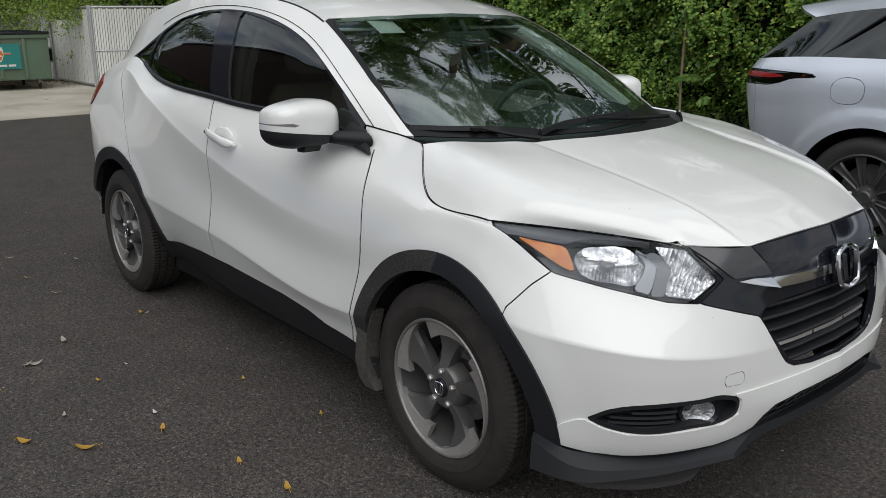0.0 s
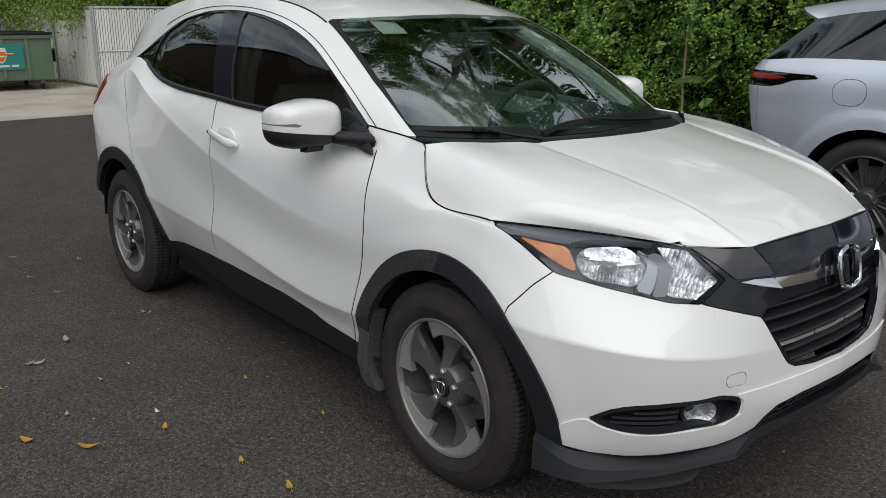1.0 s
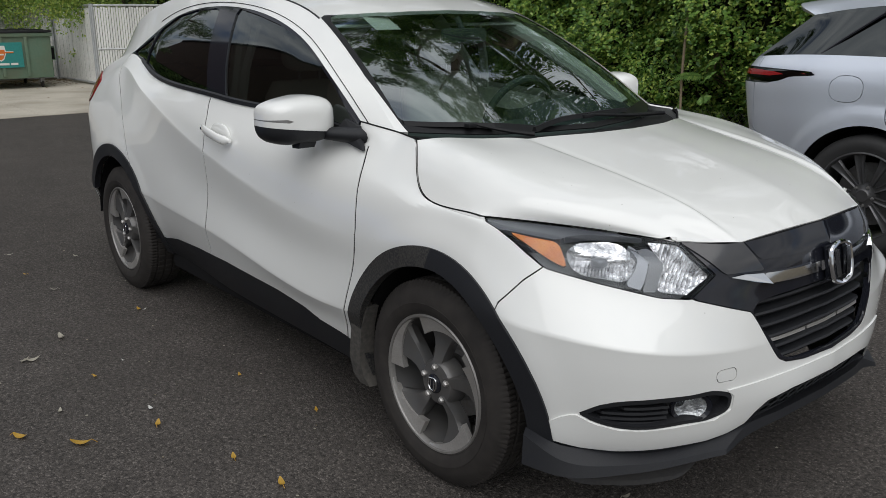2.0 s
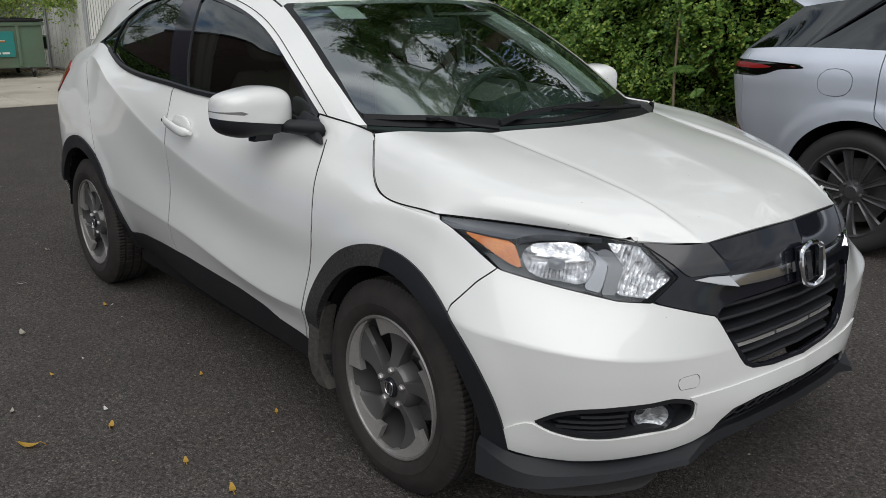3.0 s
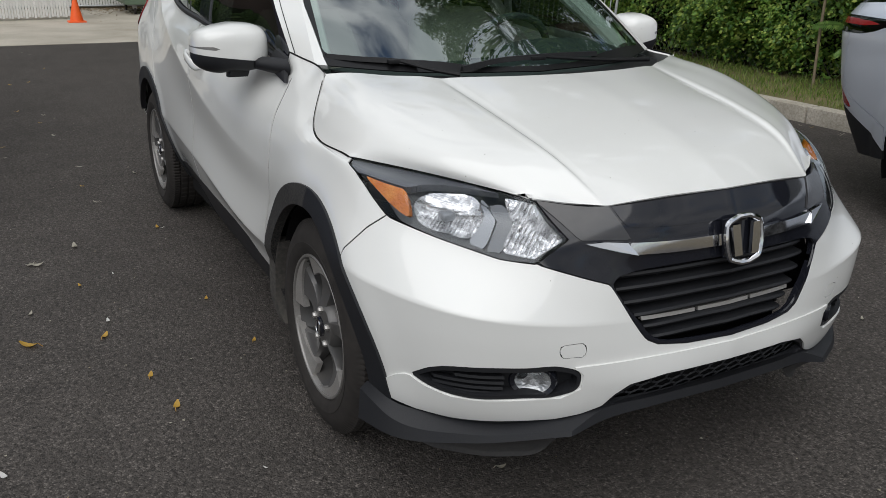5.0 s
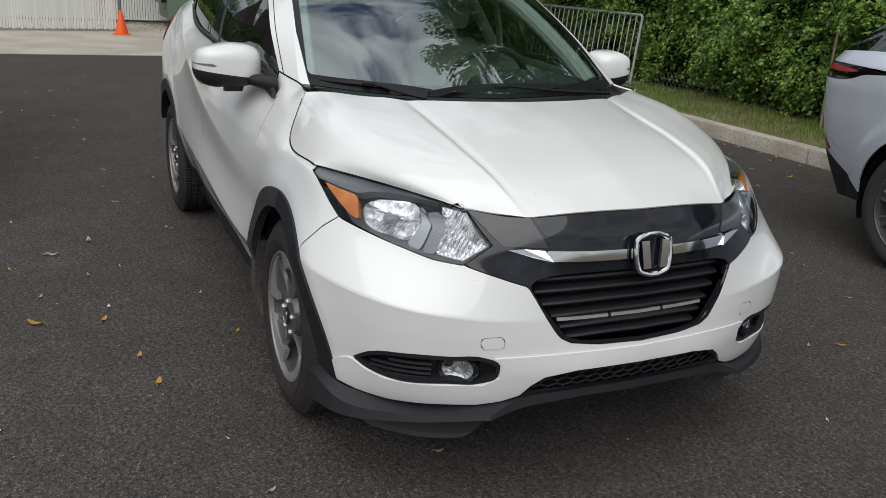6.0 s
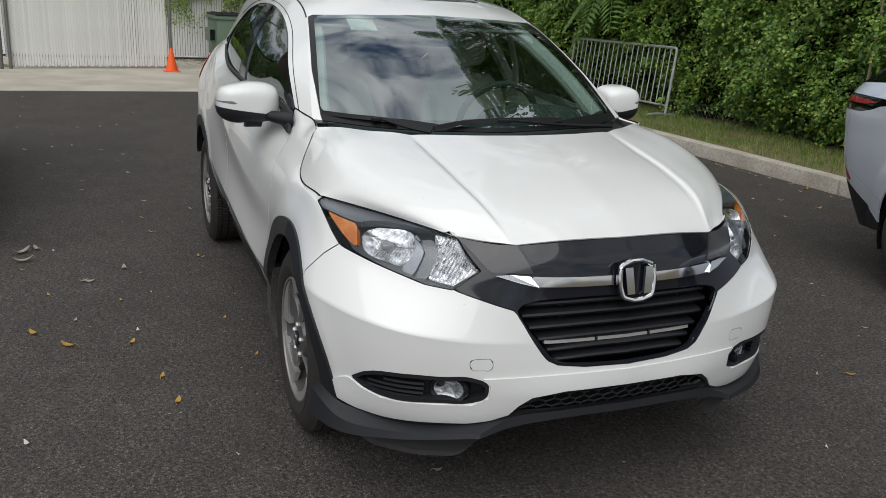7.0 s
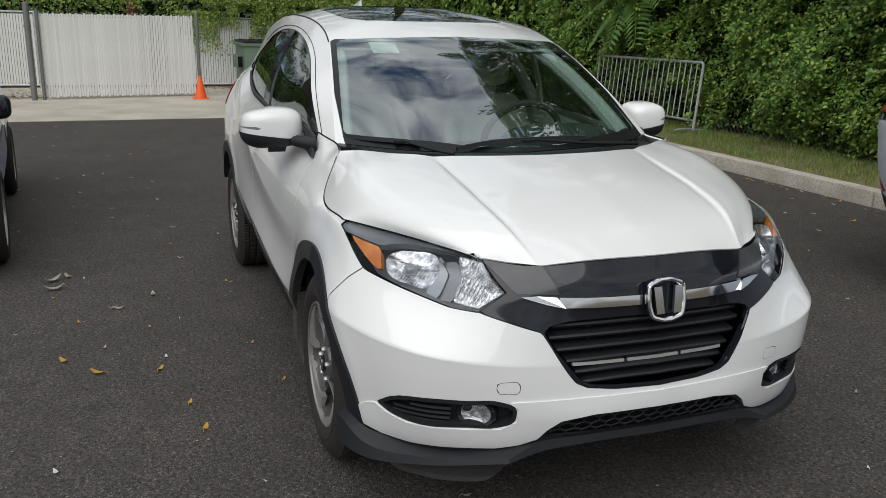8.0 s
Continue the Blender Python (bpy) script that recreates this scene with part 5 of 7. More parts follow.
# pale lining: pillars, headliner, visors, mirror
lining = skin(top_grid[8:, 30:85])
plate("headliner", both(offset(cut(lining, lambda V: V[:, 0] + 1.02)[0], -0.035)), PALE, car, 0.006, "pale headliner")
for sign in (-1, 1):
    bm = bmesh.new()
    tube(bm, [(x - .03, sign * (w - .046), z - .052) for x, w, z in spline(TOP[1], 8)[2:18]], [.036] * 16, 10)
    part("pillar_lining", bm, PALE, car)
    bm = bmesh.new()
    tube(bm, [(-1.44, sign * .70, .80), (-1.46, sign * .715, 1.08), (-1.55, sign * .625, 1.28), (-1.62, sign * .55, 1.42)], .032, 8)
    part("pillar_lining", bm, PALE, car)
    bm = bmesh.new()
    box(bm, (-1.13, sign * .36 - .17, 1.39), (-.98, sign * .36 + .17, 1.402), .005, None)
    part("sun_visor", bm, PALE, car)
    bm = bmesh.new()
    blade(bm, [[(x, sign * w, z), (x, sign * (w - .04), z), (x, sign * (w - .04), z - .45), (x, sign * w, z - .45)] for x, w, z in ((-.66, .715, 1.0), (-1.4, .735, 1.06), (-2.3, .72, 1.11))])
    part("door_lining", bm, TRIMDARK, car)
    bm = bmesh.new()
    blade(bm, [[(x, sign * (w + .003), z + .012), (x, sign * (w - .05), z + .010), (x, sign * (w - .065), z - .07), (x, sign * (w - .02), z - .07)] for x, w, z in ((-.60, .712, 1.005), (-1.0, .725, 1.03), (-1.4, .735, 1.06), (-1.9, .728, 1.085), (-2.3, .715, 1.11))])
    part("door_top_lining", bm, PALE, car)
    bm = bmesh.new()
    blade(bm, [[(-1.43 + .07 * z, sign * (.715 - .32 * max(0, z - .1)), 1.02 + z), (-1.43 + .07 * z, sign * (.70 - .32 * max(0, z - .1)), 1.02 + z), (-1.385 + .07 * z, sign * (.70 - .32 * max(0, z - .1)), 1.02 + z), (-1.385 + .07 * z, sign * (.715 - .32 * max(0, z - .1)), 1.02 + z)] for z in (-.3, 0, .2, .38)])
    part("seat_belt", bm, PALE, car, "pale seat belt")
bm = bmesh.new()
box(bm, (-.80, -.115, 1.325), (-.775, .115, 1.385), .010), tube(bm, [(-.79, 0, 1.37), (-.83, 0, 1.425)], .012, 8)
part("inside_mirror", bm, TRIMDARK, car, "dark inside mirror")
bm = bmesh.new()
box(bm, (-.05, -.06, 0), (.05, .06, .002), .0005, pose(-.895, -.335, 1.405, 0, 27, 0))
part("paper_slip", bm, PALE, car, "pale paper slip behind the glass")

# ---- fences, dumpster, hedge, trees ----
SLAT = shader("white_slats", (0.80, 0.80, 0.77), 0.6, 0, 0, 0, 0.4, (40, 0.3, (0.66, 0.66, 0.63)), (1.5, 0.35, (0.62, 0.61, 0.57)), (), obj=0.07)
WIRE = shader("white_coated_wire", (0.62, 0.62, 0.60), 0.6, 0.1, 0, 0, 0.4, (20, 0.4, (0.45, 0.44, 0.42)))
GALV = shader("galvanised_steel", (0.56, 0.58, 0.59), 0.45, 0.6, 0, 0, 0.5, (30, 0.4, (0.24, 0.25, 0.26)), (4, 0.3, (0.28, 0.27, 0.25)))
GREENPAINT = shader("green_enamel", (0.11, 0.18, 0.125), 0.55, 0, 0.1, 0.2, 0.4, (20, 0.4, (0.15, 0.21, 0.15)), (2.5, 0.6, (0.13, 0.14, 0.09)), (60, 0.2, 0.002))
ORANGE = shader("cone_orange", (0.85, 0.12, 0.02), 0.55, 0, 0, 0, 0.4, (30, 0.3, (0.65, 0.09, 0.02)))
BARK = shader("bark", (0.10, 0.075, 0.05), 0.95, 0, 0, 0, 0.2, (25, 0.6, (0.05, 0.038, 0.027)), (4, 0.4, (0.13, 0.11, 0.085)), (40, 0.8, 0.02))
GATEPOST = shader("weathered_steel_post", (0.20, 0.215, 0.21), 0.6, 0.4, 0, 0, 0.4, (30, 0.4, (0.15, 0.16, 0.155)), (4, 0.4, (0.17, 0.15, 0.12)))
REDPOLE = shader("red_brown_wood", (0.16, 0.055, 0.035), 0.9, 0, 0, 0, 0.2, (20, 0.5, (0.09, 0.035, 0.025)))


def leafy(name, a, b, c):
    """Leaf material: three greens by leaf, some light passing through."""
    m = bpy.data.materials.new(name)
    m.use_nodes = True
    n, l = m.node_tree.nodes, m.node_tree.links
    p = n["Principled BSDF"]
    g, r = n.new("ShaderNodeNewGeometry"), n.new("ShaderNodeValToRGB")
    r.color_ramp.elements[0].color, r.color_ramp.elements[1].color = (*a, 1), (*c, 1)
    r.color_ramp.elements.new(0.6).color = (*b, 1)
    l.new(g.outputs["Random Per Island"], r.inputs[0]), l.new(r.outputs[0], p.inputs["Base Color"])
    p.inputs["Roughness"].default_value, p.inputs["Specular IOR Level"].default_value = 0.38, 0.5
    t, x, o = n.new("ShaderNodeBsdfTranslucent"), n.new("ShaderNodeMixShader"), n["Material Output"]
    x.inputs[0].default_value = 0.34
    l.new(r.outputs[0], t.inputs[0]), l.new(p.outputs[0], x.inputs[1]), l.new(t.outputs[0], x.inputs[2]), l.new(x.outputs[0], o.inputs[0])
    return m


IVY = leafy("ivy_leaves", (0.05, 0.13, 0.026), (0.20, 0.36, 0.066), (0.50, 0.60, 0.13))
CANOPY = leafy("tree_leaves", (0.045, 0.100, 0.024), (0.095, 0.180, 0.042), (0.22, 0.30, 0.07))
GRASSY = leafy("grass_blades", (0.09, 0.17, 0.025), (0.19, 0.29, 0.055), (0.36, 0.36, 0.13))
FROND = leafy("frond_leaves", (0.09, 0.18, 0.04), (0.14, 0.26, 0.06), (0.24, 0.36, 0.09))
VINE = leafy("vine_leaves", (0.10, 0.19, 0.03), (0.24, 0.36, 0.06), (0.46, 0.50, 0.12))
PALEBARK = shader("pale_bark", (0.27, 0.22, 0.15), 0.9, 0, 0, 0, 0.2, (30, 0.6, (0.16, 0.125, 0.085)), (4, 0.5, (0.20, 0.17, 0.12)), (40, 0.5, 0.01))
YELLOW = leafy("fallen_leaves", (0.42, 0.20, 0.03), (0.55, 0.33, 0.05), (0.60, 0.46, 0.16))
DULL = leafy("dry_leaves", (0.30, 0.27, 0.20), (0.42, 0.39, 0.32), (0.24, 0.17, 0.08))
# near-black whose colour carries the shade deep behind the leaves
CORE = shader("foliage_shade", (0.012, 0.016, 0.008), 0.95, 0, 0, 0, 0.1, (12, 0.6, (0.028, 0.034, 0.014)), (), (14, 0.8, 0.08))
rng = np.random.default_rng(5)


def leaf_mesh(name, C, D, U, size, wide, material, parent=None, fold=0.12, label=""):
    """Many small leaves: centres C, tip directions D, face directions U, lengths size."""
    n = len(C)
    D = D / np.linalg.norm(D, axis=1, keepdims=True)
    S = np.cross(D, U)
    S /= np.maximum(np.linalg.norm(S, axis=1, keepdims=True), 1e-6)
    U = np.cross(S, D)
    s = size[:, None]
    pts = [C - D * s * .5, C - D * s * .12 + S * s * wide * .5 + U * s * fold, C + D * s * .5, C - D * s * .12 - S * s * wide * .5 + U * s * fold]
    V = np.stack(pts, 1).reshape(-1, 3)
    k = np.arange(n) * 4
    T = np.concatenate([np.stack([k, k + 1, k + 2], 1), np.stack([k, k + 2, k + 3], 1)])
    me = bpy.data.meshes.new(name)
    me.vertices.add(len(V)), me.vertices.foreach_set("co", V.ravel())
    me.loops.add(len(T) * 3), me.loops.foreach_set("vertex_index", T.ravel().astype(np.int32))
    me.polygons.add(len(T)), me.polygons.foreach_set("loop_start", (np.arange(len(T)) * 3).astype(np.int32))
    me.update(calc_edges=True)
    return link(name, me, material, parent, label)


def some(n, *spread):
    return rng.normal(size=(n, 3)) * np.array(spread)


def hedge_depth(x, z):
    """Where the hedge's face lies: long bulges, then hollows between clumps."""
    return 6.40 - .26 * np.sin(x * 1.7 + z * .8) * np.sin(z * 2.1 + x * .6) - .22 * np.sin(x * 4.3 + 1) * np.sin(z * 3.7) - .16 * np.sin(x * 9.1 + 2 * z) * np.sin(z * 8.3 - x * 2.2) - .12 * (z > .5) - .12 * np.clip(z - .6, 0, 1.5) + .55 * np.clip(.75 - z, 0, .6)


hedge = tagged(new("hedge"), "dense ivy and creeper hedge over a chain-link fence", "hedge", kind="stuff")
# sprays: arching shoots, each with a row of leaves that hang to both sides
for m_, lo, hi, small in ((4600, -12.5, 1.5, .033), (1500, -6.5, -.5, .026)):
    sx, sz = rng.uniform(lo, hi, m_), .18 + 3.0 * rng.beta(1.1, 1.3, m_)
    per = 20
    t_ = np.tile(np.linspace(0, 1, per), m_)
    ax = np.repeat(sx, per)
    az = np.repeat(sz, per)
    turn_ = np.repeat(rng.uniform(-1.2, 1.2, m_), per)
    reach = np.repeat(rng.uniform(.16, .42, m_), per)
    out_ = np.repeat(rng.exponential(.09, m_), per)
    px = ax + reach * t_ * np.sin(turn_)
    pz = az + reach * (.55 * t_ * np.cos(turn_) - .75 * t_**2)
    py = hedge_depth(ax, az) - .05 - out_ * np.sin(t_ * 2.2) + .16 * (1 - t_)
    n = len(px)
    sway = np.where(np.arange(n) % 2 == 0, 1.0, -1.0)
    C = np.stack([px, py, np.maximum(pz, .14)], 1) + rng.normal(size=(n, 3)) * .022
    D = np.stack([sway * .8 + .4 * np.sin(turn_), np.full(n, -.35), -.45 + .3 * rng.normal(size=n)], 1) + some(n, .3, .25, .25)
    leaf_mesh("creeper_leaves", C, D, some(n, .35, .3, .35) + (0, -.75, .95), rng.uniform(small, small * 2.1, n) * np.repeat(rng.uniform(.75, 1.3, m_), per), .66, IVY, hedge)
n = 30000
hx, hz = rng.uniform(-12.5, 1.5, n), .16 + 3.0 * rng.beta(1.15, 1.35, n)
C = np.stack([hx, hedge_depth(hx, hz) + .04 + rng.exponential(.09, n), hz], 1)
leaf_mesh("creeper_leaves", C, some(n, .8, .35, .5) + (0, -.25, -.55), some(n, .5, .35, .5) + (0, -.8, 1.0), rng.uniform(.034, .088, n), .62, IVY, hedge)
n = 9000
hx, hz = rng.uniform(-19, -12.5, n), rng.uniform(.1, 3.2, n)
C = np.stack([hx, hedge_depth(hx, hz) + rng.exponential(.1, n), hz], 1)
leaf_mesh("creeper_leaves", C, some(n, .8, .35, .5) + (0, -.25, -.55), some(n, .45, .3, .45) + (0, -1.0, .5), rng.uniform(.08, .16, n), .8, IVY, hedge)
# bumpy backing sheet, painted dark as the hedge's shaded depth
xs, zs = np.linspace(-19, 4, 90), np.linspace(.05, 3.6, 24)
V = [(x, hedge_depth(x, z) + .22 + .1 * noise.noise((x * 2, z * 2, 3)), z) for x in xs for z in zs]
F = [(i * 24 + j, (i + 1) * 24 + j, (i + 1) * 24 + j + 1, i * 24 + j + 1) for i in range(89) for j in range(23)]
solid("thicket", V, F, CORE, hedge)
stems = bmesh.new()
for k in range(24):
    x = rng.uniform(-9, -2)
    tube(stems, [(x + .15 * math.sin(i * 1.3 + k), float(hedge_depth(x, .1 + i * .25)) - .02, .12 + i * .22) for i in range(5)], rng.uniform(.004, .010), 4)
part("creeper_stems", stems, BARK, hedge)

# chain-link wire showing under the hedge
wire = bmesh.new()
for k in range(70):
    x = -7.2 + k * .085
    for s in (-1, 1):
        tube(wire, [(x, 6.27, .14), (x + s * .16, 6.26, .36)], .0018, 3, ends=False)
tagged(part("chain_link_fence", wire, STEEL, None, smooth=False), "grey chain-link wire fence under the ivy hedge", "fence", kind="stuff")

# slim trunk in the hedge
bm = bmesh.new()
tube(bm, spline([(-3.66, 5.80, .10), (-3.68, 5.80, .8), (-3.66, 5.80, 1.5), (-3.70, 5.82, 2.6)], 5), .015, 8)
sapling = tagged(part("sapling", bm, PALEBARK, None, hard=60), "slim bare grey-brown sapling trunk before the hedge", "sapling")


def frond(base, tip, drop, pairs, size, parent):
    """A compound leaf: a stalk with leaflets on both sides."""
    base, tip = np.array(base, float), np.array(tip, float)
    t = np.linspace(0, 1, pairs * 2 + 1)
    P = base + (tip - base) * t[:, None] - np.array([0, 0, 1]) * drop * (t**2)[:, None]
    axis = (tip - base) / np.linalg.norm(tip - base)
    side = np.cross(axis, [0, -.6, .8])
    side /= np.linalg.norm(side)
    Cs, Ds, sz = [], [], []
    for i in range(2, len(t)):
        for s in (-1, 1):
            L = size * (.55 + .6 * math.sin(math.pi * (.15 + .8 * t[i])))
            d = side * s * .9 + axis * .35 - np.array([0, 0, .35])
            d /= np.linalg.norm(d)
            Cs.append(P[i] + d * L * .5), Ds.append(d), sz.append(L)
    n = len(Cs)
    return np.array(Cs), np.array(Ds), np.tile([0.05, -.6, .8], (n, 1)), np.array(sz), P


def frond_plant(name, label, origin, ends, size):
    bm = bmesh.new()
    parts_ = [frond(origin + np.array(o), e, d, 8, size, None) for o, e, d in ends]
    for p in parts_:
        tube(bm, [tuple(v) for v in p[4]], .006, 5)
    plant = tagged(part(name, bm, FROND, None), label, "shrub")
    for p in parts_:
        tagged(leaf_mesh("frond", p[0], p[1], p[2], p[3], .26, FROND, plant, .05), kind="stuff")
    return plant


frond_plant("shoot", "young tree shoot with long feathery green leaves by the hedge", np.array([-3.45, 5.90, .70]), [((0, 0, 0), (-3.22, 5.66, .92), .12), ((0, 0, .05), (-3.68, 5.68, .86), .12), ((0, 0, -.15), (-3.30, 5.66, .60), .10), ((0, 0, .15), (-3.20, 5.70, 1.08), .14)], .085)
frond_plant("shoot", "hanging feathery branch of a tree above the barrier", np.array([-8.9, 6.0, 2.15]), [((0, 0, 0), (-8.15, 5.55, 1.75), .45), ((0, 0, 0), (-8.70, 5.45, 1.75), .50), ((0, 0, 0), (-9.35, 5.50, 1.70), .45), ((0, 0, .1), (-9.9, 5.6, 1.95), .35), ((0, 0, .15), (-7.9, 5.75, 2.15), .25), ((.1, 0, .2), (-9.0, 5.4, 2.35), .25), ((0, 0, .2), (-9.7, 5.4, 2.35), .25), ((0, 0, .3), (-8.3, 5.5, 2.45), .2)], .27)


# grass blades
n = 26000
gx, gy = rng.uniform(-11, 1.0, n), 4.95 + 1.35 * rng.random(n)
keep = np.array([noise.noise((x * 1.4, y * 2.2, 7)) for x, y in zip(gx, gy)]) > rng.uniform(-.55, .25, n)
gx, gy = gx[keep], gy[keep]
n = len(gx)
gl = rng.uniform(.03, .09, n)
C = np.stack([gx, gy, .135 + gl * .4], 1)
tagged(leaf_mesh("grass", C, some(n, .35, .35, .1) + (0, 0, 1), some(n, 1, 1, .1), gl, .10, GRASSY, None, .0), "short green and straw-coloured grass on the verge", "grass", kind="stuff")


# trees
def tree(name, label, base, height, spread, count, low, leaf=.16, seed=1):
    r = np.random.default_rng(seed)
    t = thing(name, base, label, "tree", "trees behind the fence")
    bm = bmesh.new()
    tube(bm, spline([(0, 0, 0), (.1, -.05, height * .3), (-.05, .1, height * .6), (.05, 0, height * .9)], 5), [.22 - .17 * i / 15 for i in range(16)], 9)
    ends = []
    for k in range(11):
        a, z0 = k * 2.4 + seed, height * (.18 + .06 * k)
        e = np.array([math.cos(a) * spread * r.uniform(.5, .95), math.sin(a) * spread * r.uniform(.5, .95), min(height * .97, z0 + r.uniform(.3, 1.8))])
        tube(bm, spline([(0, 0, z0), tuple(e * (.5, .5, 0) + (0, 0, z0 + .55 * (e[2] - z0))), tuple(e)], 4), [.08 - .065 * i / 8 for i in range(9)], 6)
        ends.append(e)
    part("trunk", bm, BARK, t, hard=60)
    clumps = []
    for e in ends:
        for q in range(9):
            clumps.append(e * r.uniform(.45, 1.08) + r.normal(size=3) * (.5, .5, .45))
    for q in range(50):
        a, rad = r.uniform(0, math.tau), spread * math.sqrt(r.random())
        z = low + (height - low) * r.random()
        rad *= 1 - .6 * max(0, (z - height * .6) / (height * .4))
        clumps.append((rad * math.cos(a), rad * math.sin(a), z))
    clumps = np.array(clumps)
    clumps[:, 2] = np.maximum(clumps[:, 2], low)
    pick = r.integers(0, len(clumps), count)
    v = r.normal(size=(count, 3))
    v /= np.linalg.norm(v, axis=1, keepdims=True)
    C = clumps[pick] + v * (r.uniform(.25, .70, (count, 1)) * (1, 1, .8))
    leaf_mesh("crown", C, r.normal(size=(count, 3)) * (.7, .7, .4) + (0, 0, -.5), v * .6 + r.normal(size=(count, 3)) * .3 + (0, 0, .8), r.uniform(.6, 1.2, count) * leaf, .55, CANOPY, t)
    return t


for k, (x, y, h, s, c, low) in enumerate(((-1.2, 11.2, 19.0, 4.6, 48000, 1.2), (-6.2, 9.4, 24.5, 5.0, 74000, 2.2), (-11.8, 9.8, 24.5, 5.0, 64000, 2.2), (-9.0, 11.4, 27.0, 4.8, 52000, 5.0), (-16.0, 10.8, 16.0, 3.9, 19000, .6), (3.5, 11.6, 15.0, 3.8, 15000, 1.0), (-20.5, 5.8, 12.0, 3.2, 19000, .7), (-22.6, 1.5, 15.0, 3.6, 26000, .5), (-22.6, -3.4, 14.0, 3.5, 24000, .5))):
    tree("tree", "leafy green tree crowding over the white fence" if x < -18 else "tall leafy green tree behind the ivy hedge", (x, y, -.03), h, s, c, low, .15, k + 3)
bm = bmesh.new()
tube(bm, [(-19.25, -1.24, -.03), (-19.25, -1.24, 3), (-19.25, -1.22, 7)], [.13, .12, .10], 12)
tagged(part("utility_pole", bm, REDPOLE, None, hard=60), "red-brown wooden utility pole behind the white fence", "pole")
bank = tagged(new("thicket_bank"), "dark mass of shrubs behind the white fence", "shrubs", kind="stuff")
n = 16000
bx, by, bz = rng.uniform(-20.6, -19.6, n), rng.uniform(-12, 7, n), 3.6 * rng.random(n)
leaf_mesh("shrub_leaves", np.stack([bx, by, bz], 1), some(n, .7, .7, .4) + (0, 0, -.4), some(n, .4, .4, .3) + (.8, 0, .5), rng.uniform(.10, .20, n), .6, CANOPY, bank)
# the same shade-coloured backing behind the shrub leaves
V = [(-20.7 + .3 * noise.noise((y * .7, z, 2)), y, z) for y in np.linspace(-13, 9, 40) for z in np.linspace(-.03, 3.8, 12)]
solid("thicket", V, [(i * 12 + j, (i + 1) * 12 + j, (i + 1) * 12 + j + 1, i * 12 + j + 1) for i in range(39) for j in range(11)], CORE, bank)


# ---- white slatted chain-link fences ----
def slat_fence(name, label, a, b, height, pitch=.058, low=.05, tube_frame=True, brace=False, cat="fence"):
    """A run of upright white slats in wire between a and b, with posts and rails."""
    a, b = Vector((*a, 0)), Vector((*b, 0))
    L, d = (b - a).length, (b - a).normalized()
    f = tagged(new(name), label, cat, kind="structure")
    f.matrix_basis = Matrix.Translation(a) @ Matrix.Rotation(math.atan2(d.y, d.x), 4, "Z")
    bm = bmesh.new()
    for k in range(int(L / pitch)):
        x = pitch * (k + .5)
        tw = .006 * math.sin(k * 1.7)
        box(bm, (x - pitch * .42, -.004 + tw, low + .02 * abs(math.sin(k * 2.3))), (x + pitch * .42, .004 + tw, height - .03 - .015 * abs(math.sin(k * 3.1))))
    if cat == "gate":  # the leaves nearest the yard: slat by slat
        bm.free()
        for k in range(int(L / pitch)):
            bm = bmesh.new()
            if k == 0:
                box(bm, (-pitch * .40, -.004, low), (pitch * .40, .004, height - .035))
                first = part("slat", bm, SLAT, f, smooth=False)
                s_ = first
            else:
                bm.free()
                s_ = new("slat", first.data)
                s_.parent = f
            s_.location = (pitch * (k + .5), .006 * math.sin(k * 1.7), .012 * math.sin(k * 2.3))
    else:
        tagged(part("slats", bm, SLAT, f, smooth=False), kind="stuff")
    bm = bmesh.new()
    step = .085
    for k in range(int((L + height) / step)):
        for s in (-1, 1):
            x0, x1 = k * step - (height if s > 0 else 0), k * step - (0 if s > 0 else height)
            p, q = Vector((x0, 0, low)), Vector((x1, 0, height))
            if s < 0:
                p, q = Vector((k * step, 0, low)), Vector((k * step - height, 0, height))
            t0, t1 = 0.0, 1.0
            dx = q.x - p.x
            for lim, sg in ((0, 1), (L, -1)):
                t = (lim - p.x) / dx
                if (dx > 0) == (sg > 0):
                    t0 = max(t0, t)
                else:
                    t1 = min(t1, t)
            if t1 > t0 + .01:
                for side in (.013,):
                    u, v = p.lerp(q, t0), p.lerp(q, t1)
                    tube(bm, [(u.x, side * s, u.z), (v.x, side * s, v.z)], .0019, 3, ends=False)
    tagged(part("chain_link", bm, WIRE, f, smooth=False), kind="stuff")
    if tube_frame:
        for x in (0, L):
            bm = bmesh.new()
            tube(bm, [(x, 0, .0), (x, 0, height + .03)], .028, 10)
            part("post", bm, GALV, f)
        for z in (height, .06 if not brace else .07) + ((height * .46,) if brace else ()):
            bm = bmesh.new()
            tube(bm, [(0, 0, z), (L, 0, z)], .021, 8)
            part("rail", bm, GALV, f)
    if brace:
        bm = bmesh.new()
        tube(bm, [(.05, .03, height - .05), (L * .62, .03, height * .48)], .008, 6)
        part("brace", bm, GALV, f)
    return f


slat_fence("fence_gate", "open white slatted chain-link gate leaf standing on the concrete", (-15.30, -3.0), (-15.88, -.10), 1.65, .050, tube_frame=False, cat="gate")
slat_fence("fence_gate", "white slatted gate leaf in a grey tube frame with a brace", (-16.15, 3.64), (-15.6, 6.6), 1.60, .050, brace=True, cat="gate")
slat_fence("fence_back", "white slatted chain-link fence overgrown with vines", (-18.62, -14.0), (-18.62, -3.3), 1.66)
slat_fence("fence_back", "white slatted chain-link fence overgrown with vines", (-18.64, -3.25), (-18.64, 3.55), 1.60)
